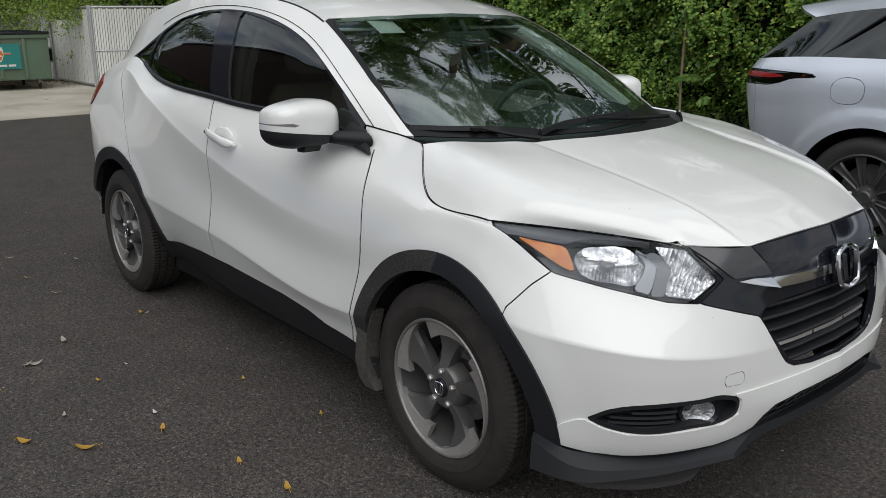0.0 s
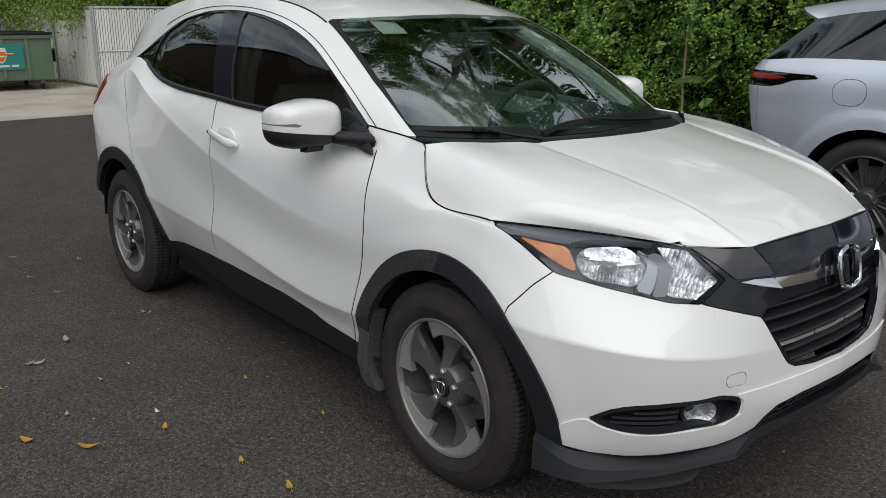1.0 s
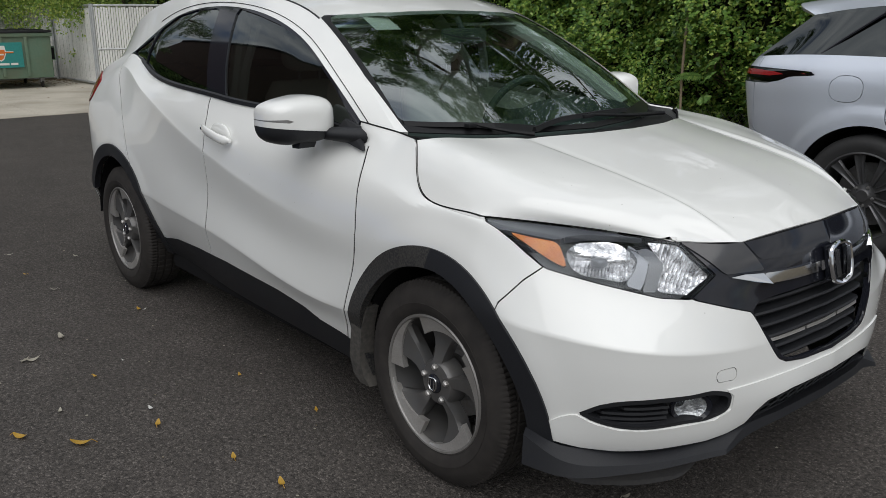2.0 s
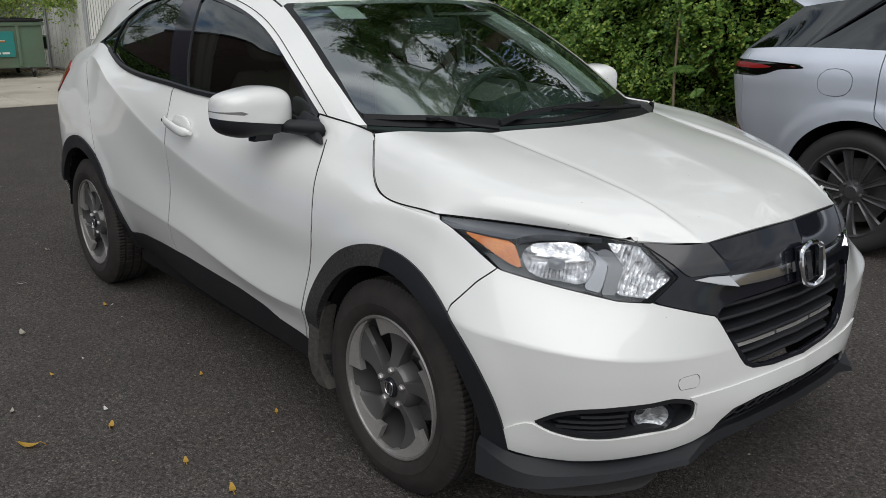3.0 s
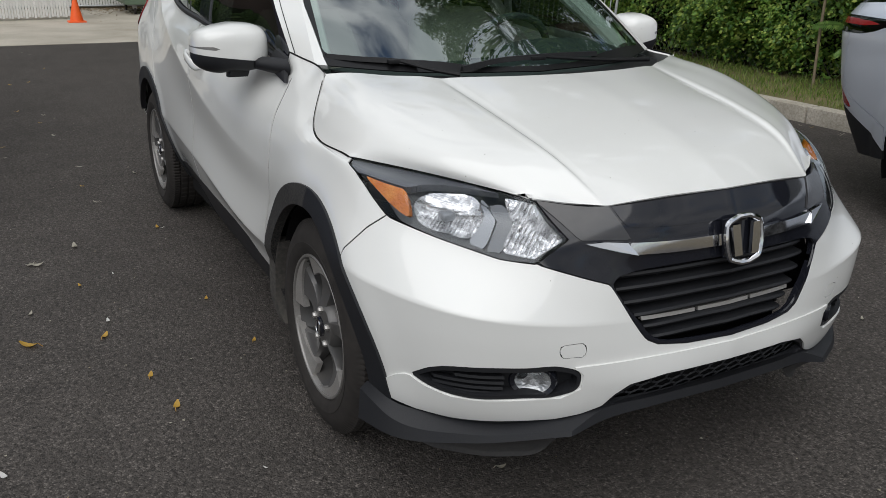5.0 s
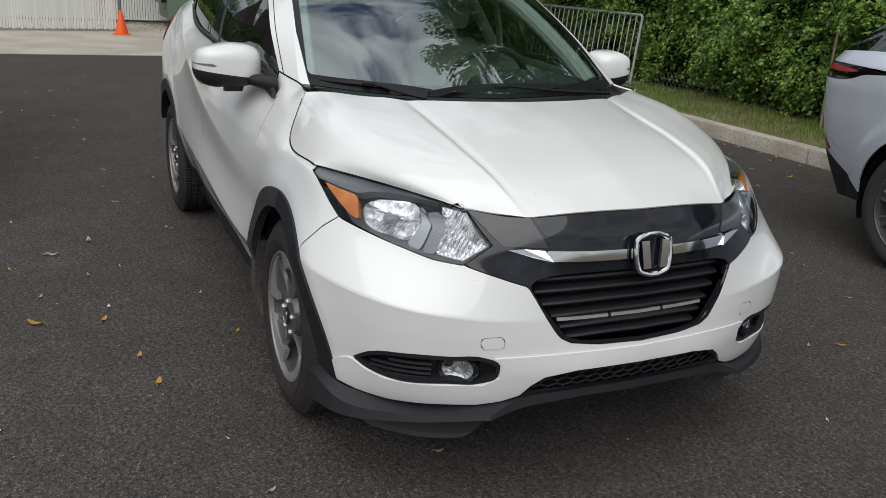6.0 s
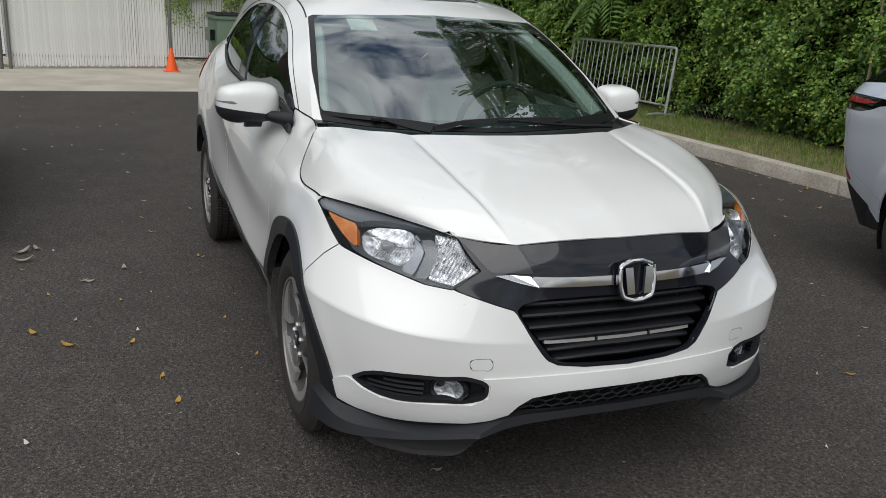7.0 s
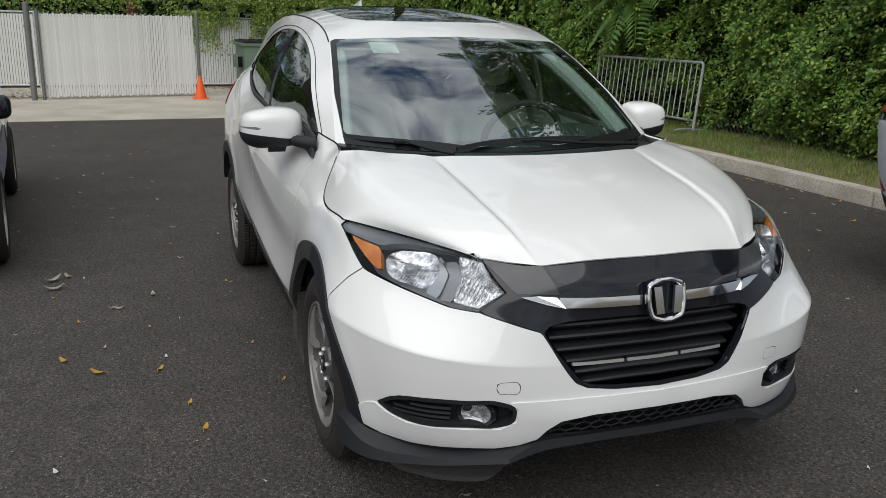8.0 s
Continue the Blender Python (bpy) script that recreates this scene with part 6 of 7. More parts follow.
slat_fence("fence_side", "white slatted chain-link fence beside the dumpster", (-18.6, 3.6), (-16.2, 3.62), 1.60)
for name, label, x, y, r, h in (("gate_post", "tall galvanised steel gate post at the concrete's edge", -15.2, -3.13, .055, 1.78), ("gate_post", "thin galvanised post beside the gate leaf", -15.25, -2.96, .03, 1.66), ("gate_post", "galvanised steel post beside the traffic cone", -15.95, -.02, .035, 1.66)):
    bm = bmesh.new()
    tube(bm, [(x, y, 0), (x, y, h)], r, 14)
    tube(bm, [(x, y, h), (x, y, h + .02), (x, y, h + .035)], [r * 1.12, r * 1.0, r * .3], 14)
    p = tagged(part(name, bm, GATEPOST, None), label, "post")
    for z in (.3, 1.35):
        bm = bmesh.new()
        tube(bm, [(x, y, z), (x, y, z + .05)], r * 1.18, 12)
        part("band", bm, GATEPOST, p)
# vines on the back fence
for (y0, y1, z0, z1, x, n) in ((-.3, 1.0, .55, 1.75, -18.55, 900), (.3, 3.6, 1.1, 2.2, -18.5, 2200), (1.4, 2.3, .5, 1.7, -18.52, 500), (3.5, 4.0, .9, 1.9, -16.9, 450), (-4, 6.5, 1.55, 2.3, -18.7, 4200), (1.6, 4.2, 1.25, 2.3, -18.3, 2600), (2.6, 4.4, .9, 2.2, -16.6, 2600), (.4, 3.5, 1.2, 2.25, -18.25, 3600), (3.2, 3.75, .35, 1.7, -17.4, 700), (2.5, 3.3, .5, 1.8, -18.3, 600)):
    n = int(n * 1.9)
    yy, zz = rng.uniform(y0, y1, n), z1 - (z1 - z0) * rng.beta(1, 2.6, n)
    ok = np.array([noise.noise((y * 2.5, z * 1.2, x)) for y, z in zip(yy, zz)]) > -.12 - .9 * (zz > z1 - .35)
    yy, zz = yy[ok], zz[ok]
    m_ = len(yy)
    tagged(leaf_mesh("vine", np.stack([x + rng.exponential(.05, m_), yy, zz], 1), some(m_, .3, .7, .5) + (0, 0, -.6), some(m_, .3, .3, .3) + (1, 0, .5), rng.uniform(.032, .066, m_), .72, VINE, None), "green creeper hanging over the white fence", "vine", kind="stuff")

# brown leaf litter and dirt along the foot of the fences
LITTER = leafy("leaf_litter", (0.12, 0.075, 0.035), (0.20, 0.13, 0.06), (0.34, 0.24, 0.11))
n = 2600
ly = np.concatenate([rng.uniform(-6.5, -2.9, n // 2), rng.uniform(-.2, 3.6, n - n // 2)])
lx = np.concatenate([-15.5 - rng.exponential(.7, n // 2), -18.5 + rng.exponential(.55, n - n // 2)])
tagged(leaf_mesh("leaf_litter", np.stack([np.maximum(lx, -18.5), ly, np.full(n, .018)], 1), some(n, 1, 1, .08), some(n, .25, .25, 0) + (0, 0, 1), rng.uniform(.03, .075, n), .6, LITTER, None, .1), "brown leaf litter along the foot of the white fence", "leaf litter", kind="stuff")

# traffic cone
cone = thing("traffic_cone", (-15.05, -.08, .004), "bright orange plastic traffic cone on the concrete", "traffic cone")
bm = bmesh.new()
tube(bm, [(0, 0, .02), (0, 0, .06), (0, 0, .44), (0, 0, .46)], [.12, .112, .03, .022], 24)
part("cone", bm, ORANGE, cone, hard=50)
bm = bmesh.new()
box(bm, (-.155, -.155, 0), (.155, .155, .026), .012)
part("base", bm, ORANGE, cone)

# dumpster
bin_ = thing("dumpster", (-17.3, 1.95, .004), "dark green steel dumpster with black lids and a painted sign", "dumpster")
bm = bmesh.new()
box(bm, (-.85, -.95, .20), (.80, .92, 1.02), .02)
part("body", bm, GREENPAINT, bin_)
bm = bmesh.new()
box(bm, (-.89, -.99, 1.0), (.84, .96, 1.075), .015)
part("top_rim", bm, GREENPAINT, bin_)
for y0, y1 in ((-.97, -.02), (.0, .95)):
    bm = bmesh.new()
    box(bm, (-.90, y0, 1.08), (.86, y1, 1.125), .015)
    for k in range(4):
        box(bm, (-.84, y0 + .1 + k * .22, 1.125), (.80, y0 + .16 + k * .22, 1.14), .005)
    part("lid", bm, PLASTIC, bin_, "black plastic lid")
for y in (-.5, 0, .45):
    bm = bmesh.new()
    box(bm, (.80, y - .03, .24), (.835, y + .03, 1.0), .008)
    part("rib", bm, GREENPAINT, bin_)
for s in (-1, 1):
    bm = bmesh.new()
    box(bm, (-.25, .92 if s > 0 else -1.09, .52), (.55, 1.06 if s > 0 else -.95, .80), .01)
    sleeve = part("fork_sleeve", bm, GREENPAINT, bin_)
    # flat plate painted near-black as the shade inside the sleeve
    bm = bmesh.new()
    box(bm, (.552, .94 if s > 0 else -1.07, .545), (.556, 1.04 if s > 0 else -.97, .775))
    part("sleeve_mouth", bm, VOID, sleeve)
for x in (-.6, .62):
    for y in (-.75, .72):
        bm = bmesh.new()
        lathe(bm, [(.0005, -.022), (.06, -.022), (.075, -.015), (.075, .015), (.06, .022), (.0005, .022)], 20)
        bmesh.ops.transform(bm, matrix=pose(x, y, .075), verts=bm.verts)
        c_ = part("caster", bm, RUBBER, bin_)
        bm = bmesh.new()
        box(bm, (x - .05, y - .04, .10), (x + .05, y + .04, .205), .01)
        part("caster_fork", bm, STEEL, c_)
TEAL = shader("teal_sign_paint", (0.03, 0.24, 0.22), 0.5, 0, 0, 0, 0.4, (30, 0.3, (0.03, 0.13, 0.12)))
SIGNORANGE = shader("orange_sign_paint", (0.62, 0.16, 0.03), 0.5, 0, 0, 0, 0.4, (30, 0.3, (0.5, 0.13, 0.03)))
SIGNWHITE = shader("white_sign_paint", (0.7, 0.7, 0.66), 0.5, 0, 0, 0, 0.4, (30, 0.3, (0.55, 0.55, 0.52)))
bm = bmesh.new()
box(bm, (.838, -.20, .42), (.842, .37, .90))
sign_ = part("sign", bm, TEAL, bin_, "teal sign with an orange shield and pale bars")
for mat_, poly in ((SIGNWHITE, [(.05, .84), (-.13, .84), (-.15, .70), (-.10, .58), (-.04, .54), (.02, .58), (.07, .70)]), (SIGNORANGE, [(.04, .765), (-.12, .765), (-.13, .70), (-.09, .60), (-.04, .565), (.01, .60), (.05, .70)])):
    bm = bmesh.new()
    z_ = .844 if mat_ is SIGNWHITE else .847
    bm.faces.new([bm.verts.new((z_, y, z)) for y, z in poly])
    r_ = bmesh.ops.extrude_face_region(bm, geom=bm.faces[:])
    bmesh.ops.translate(bm, vec=(-.002, 0, 0), verts=[v for v in r_["geom"] if isinstance(v, bmesh.types.BMVert)])
    part("shield", bm, mat_, sign_, smooth=False)
for y0, y1, z0, z1, mat_ in ((.05, .20, .725, .735, SIGNWHITE), (.05, .20, .70, .72, SIGNORANGE), (-.10, .02, .66, .69, SIGNWHITE), (-.16, .10, .47, .51, SIGNWHITE), (.13, .26, .47, .51, SIGNWHITE)):
    bm = bmesh.new()
    box(bm, (.846, y0, z0), (.850, y1, z1))
    part("sign_bar", bm, mat_, sign_)

# crowd-control barrier
bar = thing("barrier", (-7.05, 5.9, .14), "galvanised steel crowd barrier leaning by the hedge", "barrier")
bar.matrix_basis = pose(-7.05, 5.88, .135, 5, 0, 180)
bm = bmesh.new()
L_, H_ = 2.75, .95
tube(bm, [(0, 0, .02), (0, 0, H_ - .05), (.006, 0, H_ - .02), (.02, 0, H_ - .006), (.05, 0, H_), (L_ - .05, 0, H_), (L_ - .02, 0, H_ - .006), (L_ - .006, 0, H_ - .02), (L_, 0, H_ - .05), (L_, 0, .02)], .019, 8)
part("outer_tube", bm, GALV, bar)
bm = bmesh.new()
tube(bm, [(0, 0, .16), (L_, 0, .16)], .016, 8)
part("lower_rail", bm, GALV, bar)
for k in range(20):
    bm = bmesh.new()
    x = L_ * (k + 1) / 21
    tube(bm, [(x, 0, .16), (x, 0, H_)], .0085, 6)
    part("upright", bm, GALV, bar)
for x in (.0, L_):
    bm = bmesh.new()
    tube(bm, spline([(x, -.30, .01), (x, -.22, .03), (x, 0, .045), (x, .22, .03), (x, .30, .01)], 4), .017, 8)
    part("foot", bm, GALV, bar)

# long low building across the yard, behind the camera
BRICK = shader("red_brown_brick", (0.10, 0.075, 0.065), 0.9, 0, 0, 0, 0.2, (18, 0.5, (0.10, 0.05, 0.04)), (1.5, 0.4, (0.20, 0.11, 0.08)))
bm = bmesh.new()
box(bm, (-46, -21, -.03), (-15, -12.6, 15.4), .03)
house = tagged(new("building"), "flat-roofed brown brick building across the yard", "building")
part("wall", bm, BRICK, house)
bm = bmesh.new()
box(bm, (-46.2, -21.2, 15.4), (-14.8, -12.4, 15.8), .03)
part("roof_edge", bm, PLASTIC, house)

# ---- the other parked cars ----
def road_wheel(parent, at, R, rim_r, width, spokes, material, out, rubber=RUBBER):
    """A wheel with plain twin-edged spokes; out is the side its face looks to (-1: towards -y)."""
    w = new("wheel")
    w.parent = parent
    w.matrix_basis = pose(*at, 0, 9, 0 if out < 0 else 180)
    h = width / 2
    bm = bmesh.new()
    lathe(bm, [(rim_r - .006, -h * .7), (rim_r + .004, -h * .93), (rim_r + .03, -h), ((R + rim_r) / 2 + .01, -h * 1.02), (R - .02, -h * .93), (R - .002, -h * .75), (R, -h * .3), (R - .007, -h * .28), (R - .007, -h * .2), (R, -h * .18), (R, h * .2), (R - .007, h * .22), (R - .007, h * .3), (R, h * .32), (R - .004, h * .8), (R - .03, h), (rim_r, h * .8)], 96)
    part("tyre", bm, rubber, w, hard=40)
    bm = bmesh.new()
    lathe(bm, [(rim_r + .004, -h * .92), (rim_r - .006, -h * .95), (rim_r - .014, -h * .85), (rim_r - .022, -h * .3), (rim_r - .03, h * .6)], 64)
    rim = part("rim", bm, material, w)
    bm = bmesh.new()
    lathe(bm, [(.0005, -h * .62), (.035, -h * .62), (.045, -h * .55), (.075, -h * .52), (.085, -h * .3)], 32)
    part("rim_hub", bm, material, rim)
    for k in range(spokes):
        bm = bmesh.new()
        rows = []
        for f in np.linspace(0, 1, 7):
            r = .06 + (rim_r - .07) * f
            half = .016 + .012 * f + .012 * f**4
            y0 = -h * (.52 + .12 * math.sin(f * math.pi) + .26 * f**2)
            a0 = math.tau * k / spokes + radians(7) * (1 if k % 2 else -1) * (1 - f) * .5
            rows.append([(r * math.cos(a0 + s * half / r), y0 + dy, r * math.sin(a0 + s * half / r)) for s, dy in ((-1, .012), (-.7, 0), (-.25, .006), (.25, .006), (.7, 0), (1, .012), (.8, .035), (-.8, .035))])
        part("spoke", blade(bm, rows), material, rim, hard=25)
    for k in range(5):
        a = math.tau * k / 5
        bm = bmesh.new()
        lathe(bm, [(.0005, -h * .62), (.009, -h * .61), (.011, -h * .5)], 10)
        bmesh.ops.translate(bm, vec=(.06 * math.cos(a), 0, .06 * math.sin(a)), verts=bm.verts)
        part("lug_nut", bm, STEEL, rim)
    bm = bmesh.new()
    lathe(bm, [(.0005, h * .2), (.09, h * .18), (rim_r * .72, h * .18), (rim_r * .72, h * .4)], 40)
    part("brake_disc", bm, STEEL, w)
    return w


# silver SUV: its tail towards -x, right flank towards the white car; its origin is the rear axle
suv = thing("car", (-.31, 3.725, 0), "silver-grey large SUV with dark glass, parked along the kerb", "car")
SUV_RING = [
    [(-.78, 0, .30), (-.78, .5, .30), (-.66, .80, .31), (-.42, .90, .33), (0, .93, .34), (.45, .92, .27), (1.5, .92, .27), (2.87, .93, .34), (3.5, .7, .30), (3.65, 0, .30)],
    [(-.90, 0, .58), (-.89, .5, .58), (-.80, .82, .58), (-.50, .94, .59), (0, .968, .60), (.45, .95, .58), (1.5, .95, .58), (2.87, .965, .6), (3.62, .72, .55), (3.80, 0, .55)],
    [(-.97, 0, .85), (-.96, .5, .85), (-.88, .81, .85), (-.57, .945, .86), (0, .968, .87), (.45, .955, .87), (1.5, .95, .87), (2.87, .965, .86), (3.6, .7, .8), (3.78, 0, .8)],
    [(-1.0, 0, 1.07), (-.99, .5, 1.07), (-.90, .79, 1.075), (-.57, .93, 1.09), (0, .948, 1.10), (.45, .94, 1.10), (1.5, .935, 1.08), (2.87, .92, 1.0), (3.5, .65, .95), (3.7, 0, .95)],
    [(-.95, 0, 1.15), (-.94, .5, 1.15), (-.86, .745, 1.16), (-.52, .88, 1.185), (0, .90, 1.19), (.45, .895, 1.18), (1.5, .885, 1.15), (2.6, .85, 1.08), (3.3, .6, 1.04), (3.5, 0, 1.04)],
]
SUV_TOP = [
    [(-.86, .745, 1.16), (-.52, .88, 1.185), (0, .90, 1.19), (.45, .895, 1.18), (1.5, .885, 1.15), (2.3, .86, 1.10)],
    [(-.55, .66, 1.425), (-.30, .69, 1.46), (0, .70, 1.485), (.45, .70, 1.515), (1.3, .68, 1.515), (2.2, .82, 1.13)],
    [(-.68, .58, 1.475), (-.30, .59, 1.515), (0, .59, 1.54), (.45, .585, 1.57), (1.3, .57, 1.57), (2.35, .7, 1.14)],
    [(-.74, 0, 1.515), (-.30, 0, 1.565), (0, 0, 1.595), (.45, 0, 1.63), (1.3, 0, 1.63), (2.5, 0, 1.13)],
]
heart = (1.2, 0, .7)
grid = loft(SUV_RING, 14, 8)
rr = np.hypot(grid[..., 0], grid[..., 2] - .37)
grid[..., 1] += .014 * (1 - ramp(rr, .50, .54)) * (grid[..., 1] > .85) * (grid[..., 2] < .95)
s_ring = skin(grid, heart)
for hub_x in (0, 2.87):
    s_ring = cut(s_ring, lambda V: np.hypot(V[:, 0] - hub_x, V[:, 2] - .37) - .425)[1]
s_refl, s_ring = carve(s_ring, [(-.90, .69), (-.84, .69), (-.70, .585), (-.74, .575), (-.80, .60), (-.93, .66)], x_z, .003)
s_low, s_ring = carve(s_ring, [(-1.2, .2), (-1.2, .62), (-.84, .60), (-.70, .545), (-.52, .46), (-.40, .36), (.40, .36), (.5, .40), (2.4, .42), (4, .42), (4, .2)], x_z, .003)
s_lamp, s_ring = carve(s_ring, [(-1.2, 1.097), (-.75, 1.097), (-.29, 1.087), (-.37, 1.068), (-.52, 1.055), (-.60, 1.025), (-.70, 1.004), (-1.2, .998)], x_z, .004)
flap, s_ring = carve(s_ring, rounded([(-.155 - .10 * math.cos(a) * abs(math.cos(a))**-.25, 1.0 + .078 * math.sin(a) * abs(math.sin(a) + 1e-6)**-.25) for a in (math.tau * i / 12 + .1 for i in range(12))], 3), x_z, .003)
s_tail, s_ring = carve(s_ring, [(-1.3, 1.3), (-.78, 1.3), (-.80, 1.0), (-.79, .72), (-.74, .65), (-.42, .52), (-.40, .2), (-1.3, .2)], x_z, .005)
s_door, s_ring = carve(s_ring, [(.085, 1.3), (.09, .9), (.10, .82), (.45, .5), (.5, .2), (1.3, .2), (1.3, 1.3)], x_z, .006)
for S in each_side(s_ring):
    plate("body_side", S, SILVER, suv, .012)
for S in each_side(s_door):
    plate("rear_door", S, SILVER, suv, .012)
plate("rear_bumper", both(s_tail), SILVER, suv, .012)
plate("lower_cladding", both(s_low), PLASTIC, suv, .015, "black plastic lower bumper and sills")
for S in each_side(flap):
    plate("fuel_flap", S, SILVER, suv, .008)
for S in each_side(s_refl):
    plate("reflector", S, RED, suv, .01, "red rear reflector")
for S in each_side(s_lamp):
    lamp = plate("tail_light", S, GREYGLASS, suv, 0, "slim tail light, red strip in dark glass")
    plate("lamp_bowl", offset(S, -.03), VOID, lamp, .01)
inner = carve(s_lamp, [(-1.2, 1.085), (-.8, 1.083), (-.45, 1.080), (-.38, 1.075), (-.56, 1.066), (-.68, 1.050), (-1.2, 1.048)], x_z)[0]
for S in each_side(offset(inner, .002)):
    plate("red_strip", S, RED, suv, .01, "glowing-red plastic strip")
top_s = loft(SUV_TOP, 14, 8, (), (1,))
glass_s = cut(skin(top_s[:9], heart), lambda V: V[:, 0] - 2.2)[0]
for S in each_side(glass_s):
    plate("side_glass", S, GREYGLASS, suv, 0, "dark tinted side glass")
# near-black sheet in place of a cabin, its dimness in the colour
for S in each_side(offset(skin(top_s[:9], heart), -.02)):
    plate("glass_back", S, VOID, suv, .005)
s_screen, s_roof = cut(skin(top_s[8:], heart), lambda V: 1.45 - V[:, 0])
plate("roof", both(s_roof), SILVER, suv, .03, "silver roof with a spoiler over the tailgate")
plate("windshield", both(s_screen), GREYGLASS, suv, 0)
gate = [[(-.55, .66, 1.425), (-.58, .5, 1.44), (-.64, 0, 1.48)], [(-.86, .745, 1.16), (-.94, .5, 1.15), (-.95, 0, 1.15)]]
plate("tailgate_glass", both(skin(loft(gate, 10, 6), heart)), GREYGLASS, suv, 0)
# near-black sheet again, painted as the dim space behind the glass
plate("tailgate_back", both(offset(skin(loft(gate, 10, 6), heart), -.02)), VOID, suv, .005)
bm = bmesh.new()
tube(bm, [(-.365, -.888, 1.195), (-.25, -.836, 1.294), (-.10, -.758, 1.417), (0, -.706, 1.50)], .009, 6)
part("pillar_strip", bm, PIANO, suv)
hood_s = [[(3.5, 0, 1.04), (3.0, 0, 1.10), (2.45, 0, 1.13)], [(3.3, .6, 1.04), (2.9, .62, 1.08), (2.35, .68, 1.13)], [(2.75, .84, 1.07), (2.6, .85, 1.08), (2.25, .86, 1.12)]]
plate("hood", both(skin(loft(hood_s, 8, 6), heart)), SILVER, suv, .012)
for sgn in (-1, 1):
    for hx in (0, 2.87):
        road_wheel(suv, (hx, sgn * .845, .368), .368, .268, .255, 10, NIGHTALLOY, sgn, NEWRUBBER)
        bm = bmesh.new()
        lathe(bm, [(.43, -.06), (.435, .3), (.05, .31)], 32, radians(-20), radians(220))
        bmesh.ops.transform(bm, matrix=pose(hx, sgn * .85, .37, 0, 0, 0 if sgn < 0 else 180), verts=bm.verts)
        part("arch_liner", bm, VOID, suv)
bm = bmesh.new()
box(bm, (-.6, -.7, .28), (3.4, .7, .5), .02)
part("underbody", bm, VOID, suv)

# blue hatchback beyond the bay, nose the same way
blue = thing("car", (-3.0, -3.04, 0), "blue compact hatchback with silver wheels, parked alongside", "car", turn=5.0)
SHRINK = np.array([.93, .965, .92])


def shrunk(S):
    return S[0] * SHRINK, S[1], S[2]


b_ring = ring
for hub in (FRONT_HUB, REAR_HUB):
    b_ring = cut(b_ring, arch(hub, .40))[1]
b_low, b_ring = carve(b_ring, LOWER, q_z)
b_door = carve(b_ring, DOOR_EDGE + PILLAR_EDGE[::-1], x_z, .006)
b_door, b_ring = b_door
for S in each_side(shrunk(b_ring)):
    plate("body_side", S, BLUE, blue, .012)
for S in each_side(shrunk(b_door)):
    plate("front_door", S, BLUE, blue, .012)
plate("sill", both(shrunk(b_low)), PLASTIC, blue, .012)
plate("hood", both(shrunk(hood_skin)), BLUE, blue, .012)
plate("roof", both(shrunk(join(skin(top_grid[:9]), roof_skin, sunroof))), BLUE, blue, .012)
plate("windshield", both(shrunk(join(screen, screen_edge))), GREYGLASS, blue, 0)
for S in each_side(shrunk(glass_skin)):
    plate("side_glass", S, GREYGLASS, blue, 0)
for sgn in (-1, 1):
    for hx in (0, -2.43):
        road_wheel(blue, (hx, sgn * .745, .305), .305, .205, .20, 7, BRIGHT, sgn)
    S = superquad((-.86, .82, .90), (.07, .10, .085), .6, .7)
    S = S if sgn > 0 else mirrored(S)
    m_ = solid("door_mirror", S[0], S[2], PIANO, blue, "black door mirror", N=S[1])
    bm = bmesh.new()
    tube(bm, [(-.80, sgn * .68, .89), (-.84, sgn * .76, .89)], .025, 8)
    part("mirror_arm", bm, PIANO, m_)
bm = bmesh.new()
box(bm, (-2.9, -.66, .22), (.5, .66, .42), .02)
part("underbody", bm, VOID, blue)

# ---- fallen leaves and grit on the asphalt ----
def fallen(at, size, turn, material, curl, label):
    n = 7
    bm = bmesh.new()
    top = []
    for i in range(n):
        f = i / (n - 1)
        w = size * .21 * math.sin(math.pi * min(1, f * .9 + .06))**.8
        z = curl * (f - .5)**2 * size * 2
        top.append([(size * (f - .5), -w, z + curl * w), (size * (f - .5), 0, z + .002), (size * (f - .5), w, z + curl * w * .7)])
    vs = [[bm.verts.new(p) for p in r] for r in top]
    for a, b in zip(vs, vs[1:]):
        for k in range(2):
            bm.faces.new((a[k], a[k + 1], b[k + 1], b[k]))
    tube(bm, [(size * .48, 0, curl * .25 * size * 2), (size * .72, size * .06, .004)], .0012, 4)
    ob = tagged(part("fallen_leaf", bm, material, None), label, "leaf", "leaves on the asphalt")
    ob.matrix_basis = pose(at[0], at[1], .003, 0, 0, turn)
    return ob


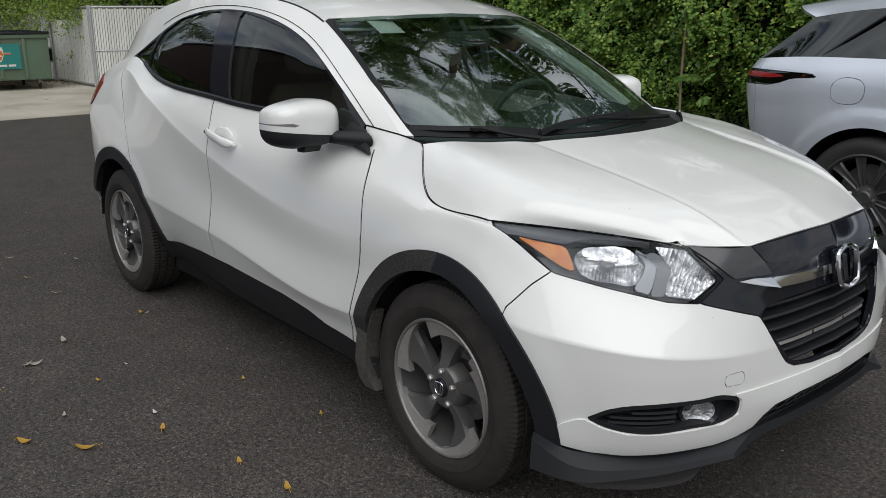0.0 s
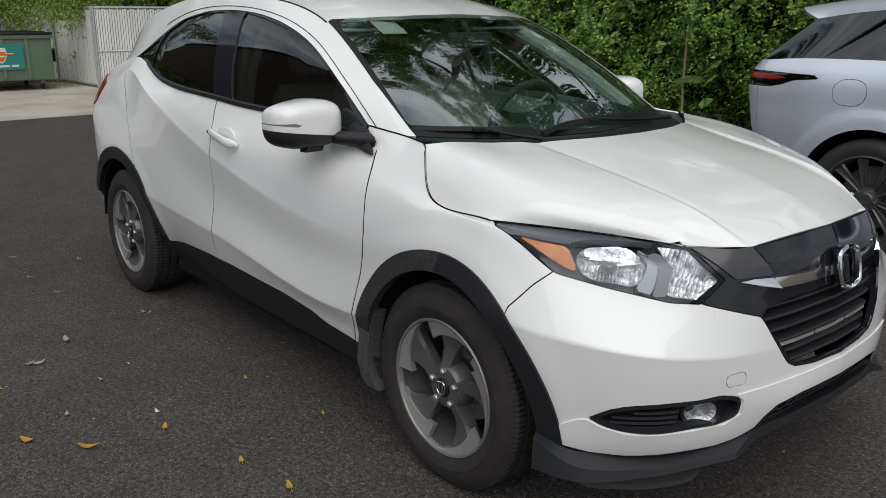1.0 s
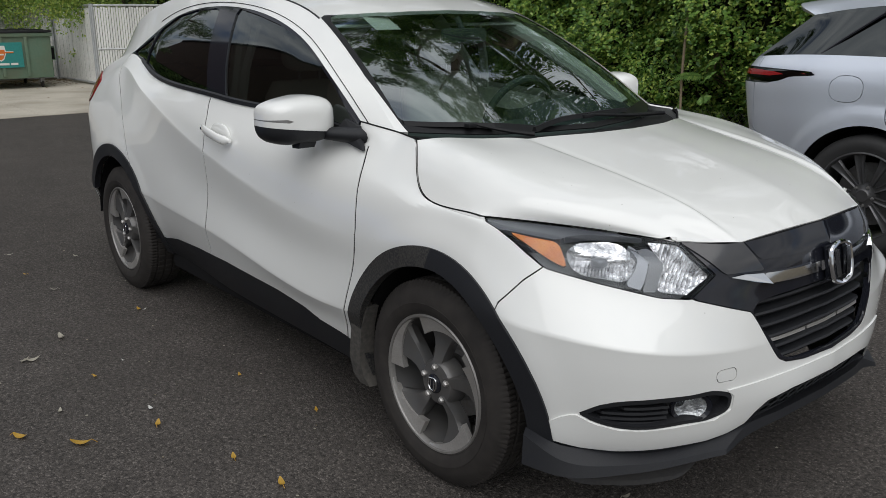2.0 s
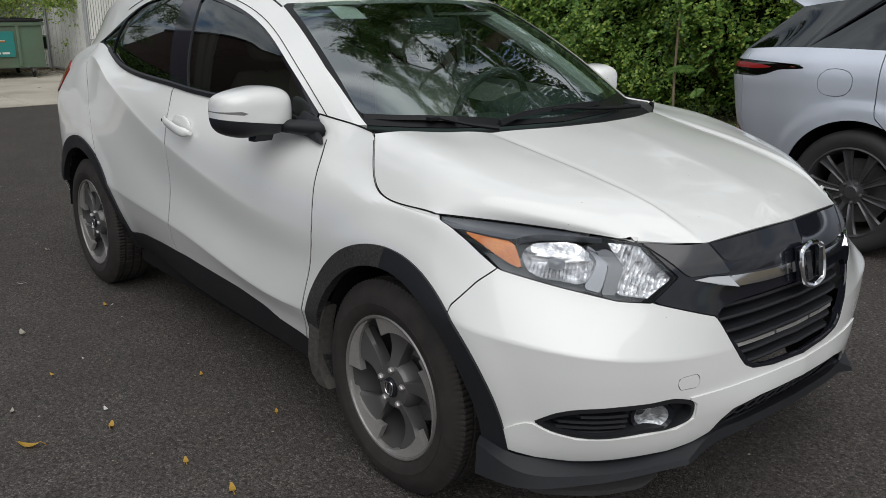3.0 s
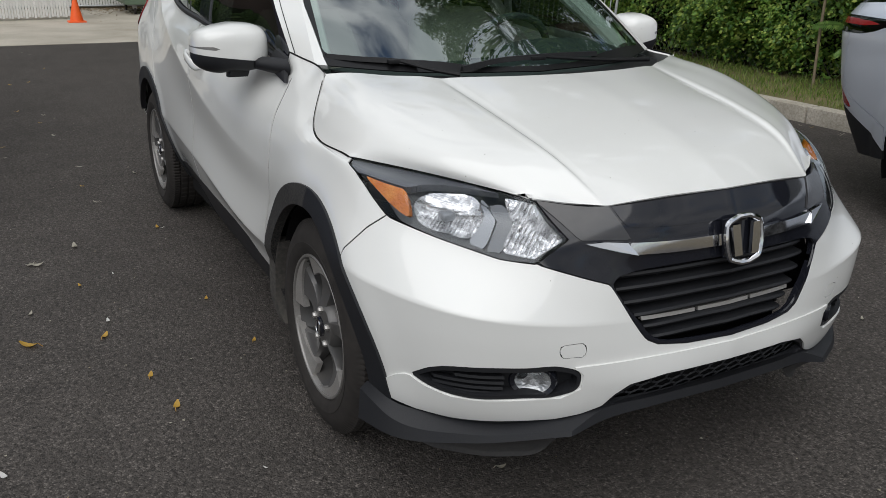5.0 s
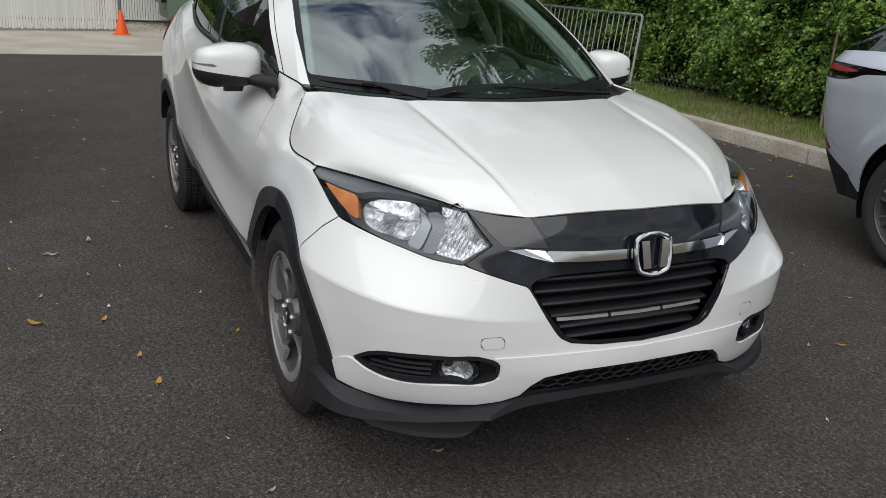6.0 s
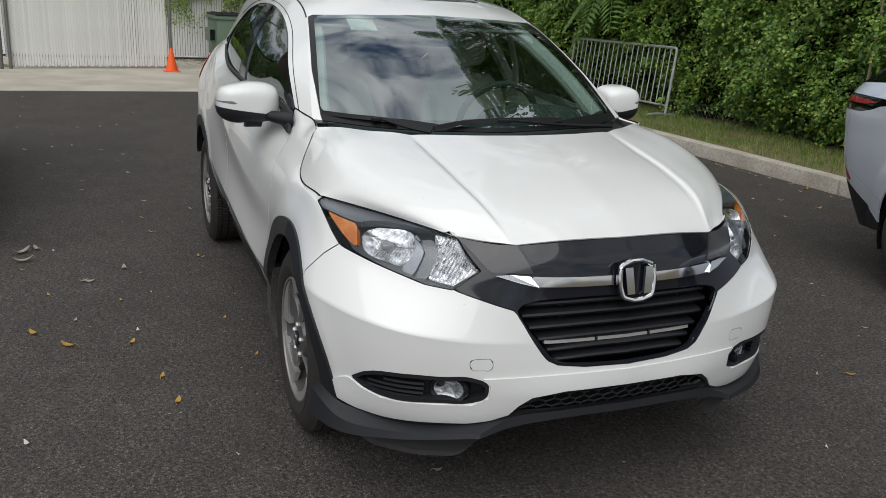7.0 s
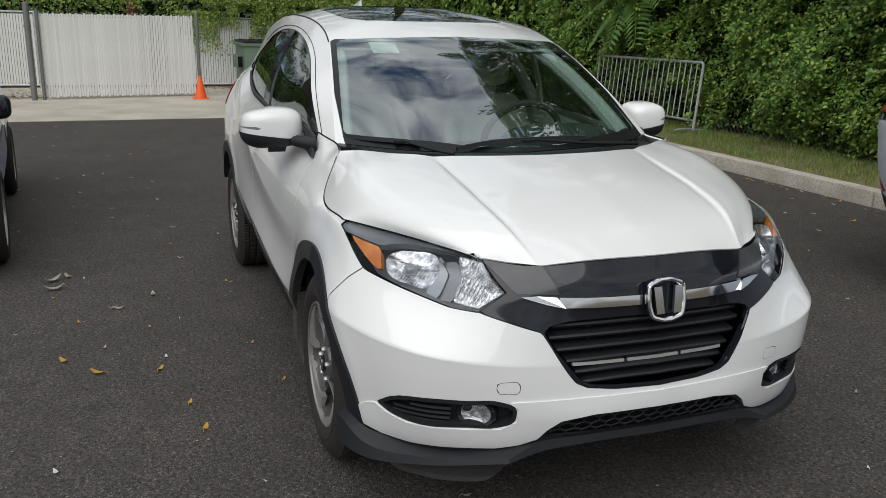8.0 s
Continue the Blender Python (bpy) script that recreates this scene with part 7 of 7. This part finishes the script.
CHALK = leafy("white_scraps", (0.62, 0.61, 0.57), (0.72, 0.71, 0.68), (0.52, 0.50, 0.45))
for x, y, s in ((-2.50, -1.74, .026), (-1.07, -1.33, .034), (-.10, -1.73, .038), (-2.18, -.92, .022), (-1.60, -1.24, .018), (.18, -1.06, .014), (.76, .98, .022), (-2.86, 3.80, .03), (-.81, 2.45, .02), (-1.77, 3.05, .02)):
    fallen((x, y), s, rng.uniform(0, 360), CHALK, .5, "small white scrap lying on the asphalt")
YELLOW_LABEL, PALE_LABEL = "small yellow fallen leaf lying on the asphalt", "pale dry leaf scrap lying on the asphalt"
for x, y, s in ((-2.14, -1.88, .03), (-1.68, -1.73, .034), (-1.51, -1.39, .03), (-1.15, -1.77, .06), (-.96, -1.62, .075), (-.93, -1.36, .045), (-.53, -1.26, .04), (-.28, -1.22, .05), (-1.13, -.93, .034), (-.65, -.86, .032), (-3.21, -1.21, .03), (-2.20, -.94, .04), (-4.34, 4.62, .06), (-4.09, 4.66, .06), (-3.32, 4.66, .065), (-3.11, 4.64, .075), (-2.43, 4.12, .065)):
    fallen((x, y), s, rng.uniform(0, 360), YELLOW, .5, YELLOW_LABEL)
for x, y, s in ((-2.49, -1.91, .11), (-2.31, -1.89, .11), (-2.05, -1.36, .06), (-1.85, -1.54, .06), (-1.58, -2.01, .02), (-2.55, -1.83, .07), (-4.24, 4.60, .045), (-3.60, 4.66, .05), (-2.75, 4.01, .045), (-2.23, 3.58, .04), (-.61, 2.34, .022), (.24, 1.45, .03), (.48, -.45, .032), (.51, -1.0, .03), (-1.27, -1.60, .034), (-1.87, -1.57, .045), (-3.41, -.87, .035), (-2.81, -1.17, .04)):
    fallen((x, y), s, rng.uniform(0, 360), DULL, .6, PALE_LABEL)
for k in range(84):
    if k < 56:
        x, y = rng.uniform(-10.8, -3.3), rng.uniform(-3.6, -.95)
    elif k < 74:
        x, y = rng.uniform(-6.0, -1.6), 4.72 - rng.exponential(.35)
    else:
        x, y = rng.uniform(-2.4, 1.2), rng.uniform(1.2, 2.6)
    mt = YELLOW if rng.random() < .38 else DULL
    fallen((x, y), rng.uniform(.018, .042), rng.uniform(0, 360), mt, rng.uniform(.3, .8), YELLOW_LABEL if mt is YELLOW else PALE_LABEL)
n = 1700
gx, gy = rng.uniform(-9, 2.4, n), rng.uniform(-3.5, 4.6, n)
C = np.stack([gx, gy, np.full(n, .004)], 1)
tagged(leaf_mesh("grit", C, some(n, 1, 1, .05), some(n, .2, .2, 0) + (0, 0, 1), rng.uniform(.004, .014, n), .7, DULL, None, .1), "pale crumbs and grit strewn over the asphalt", "grit", kind="stuff")
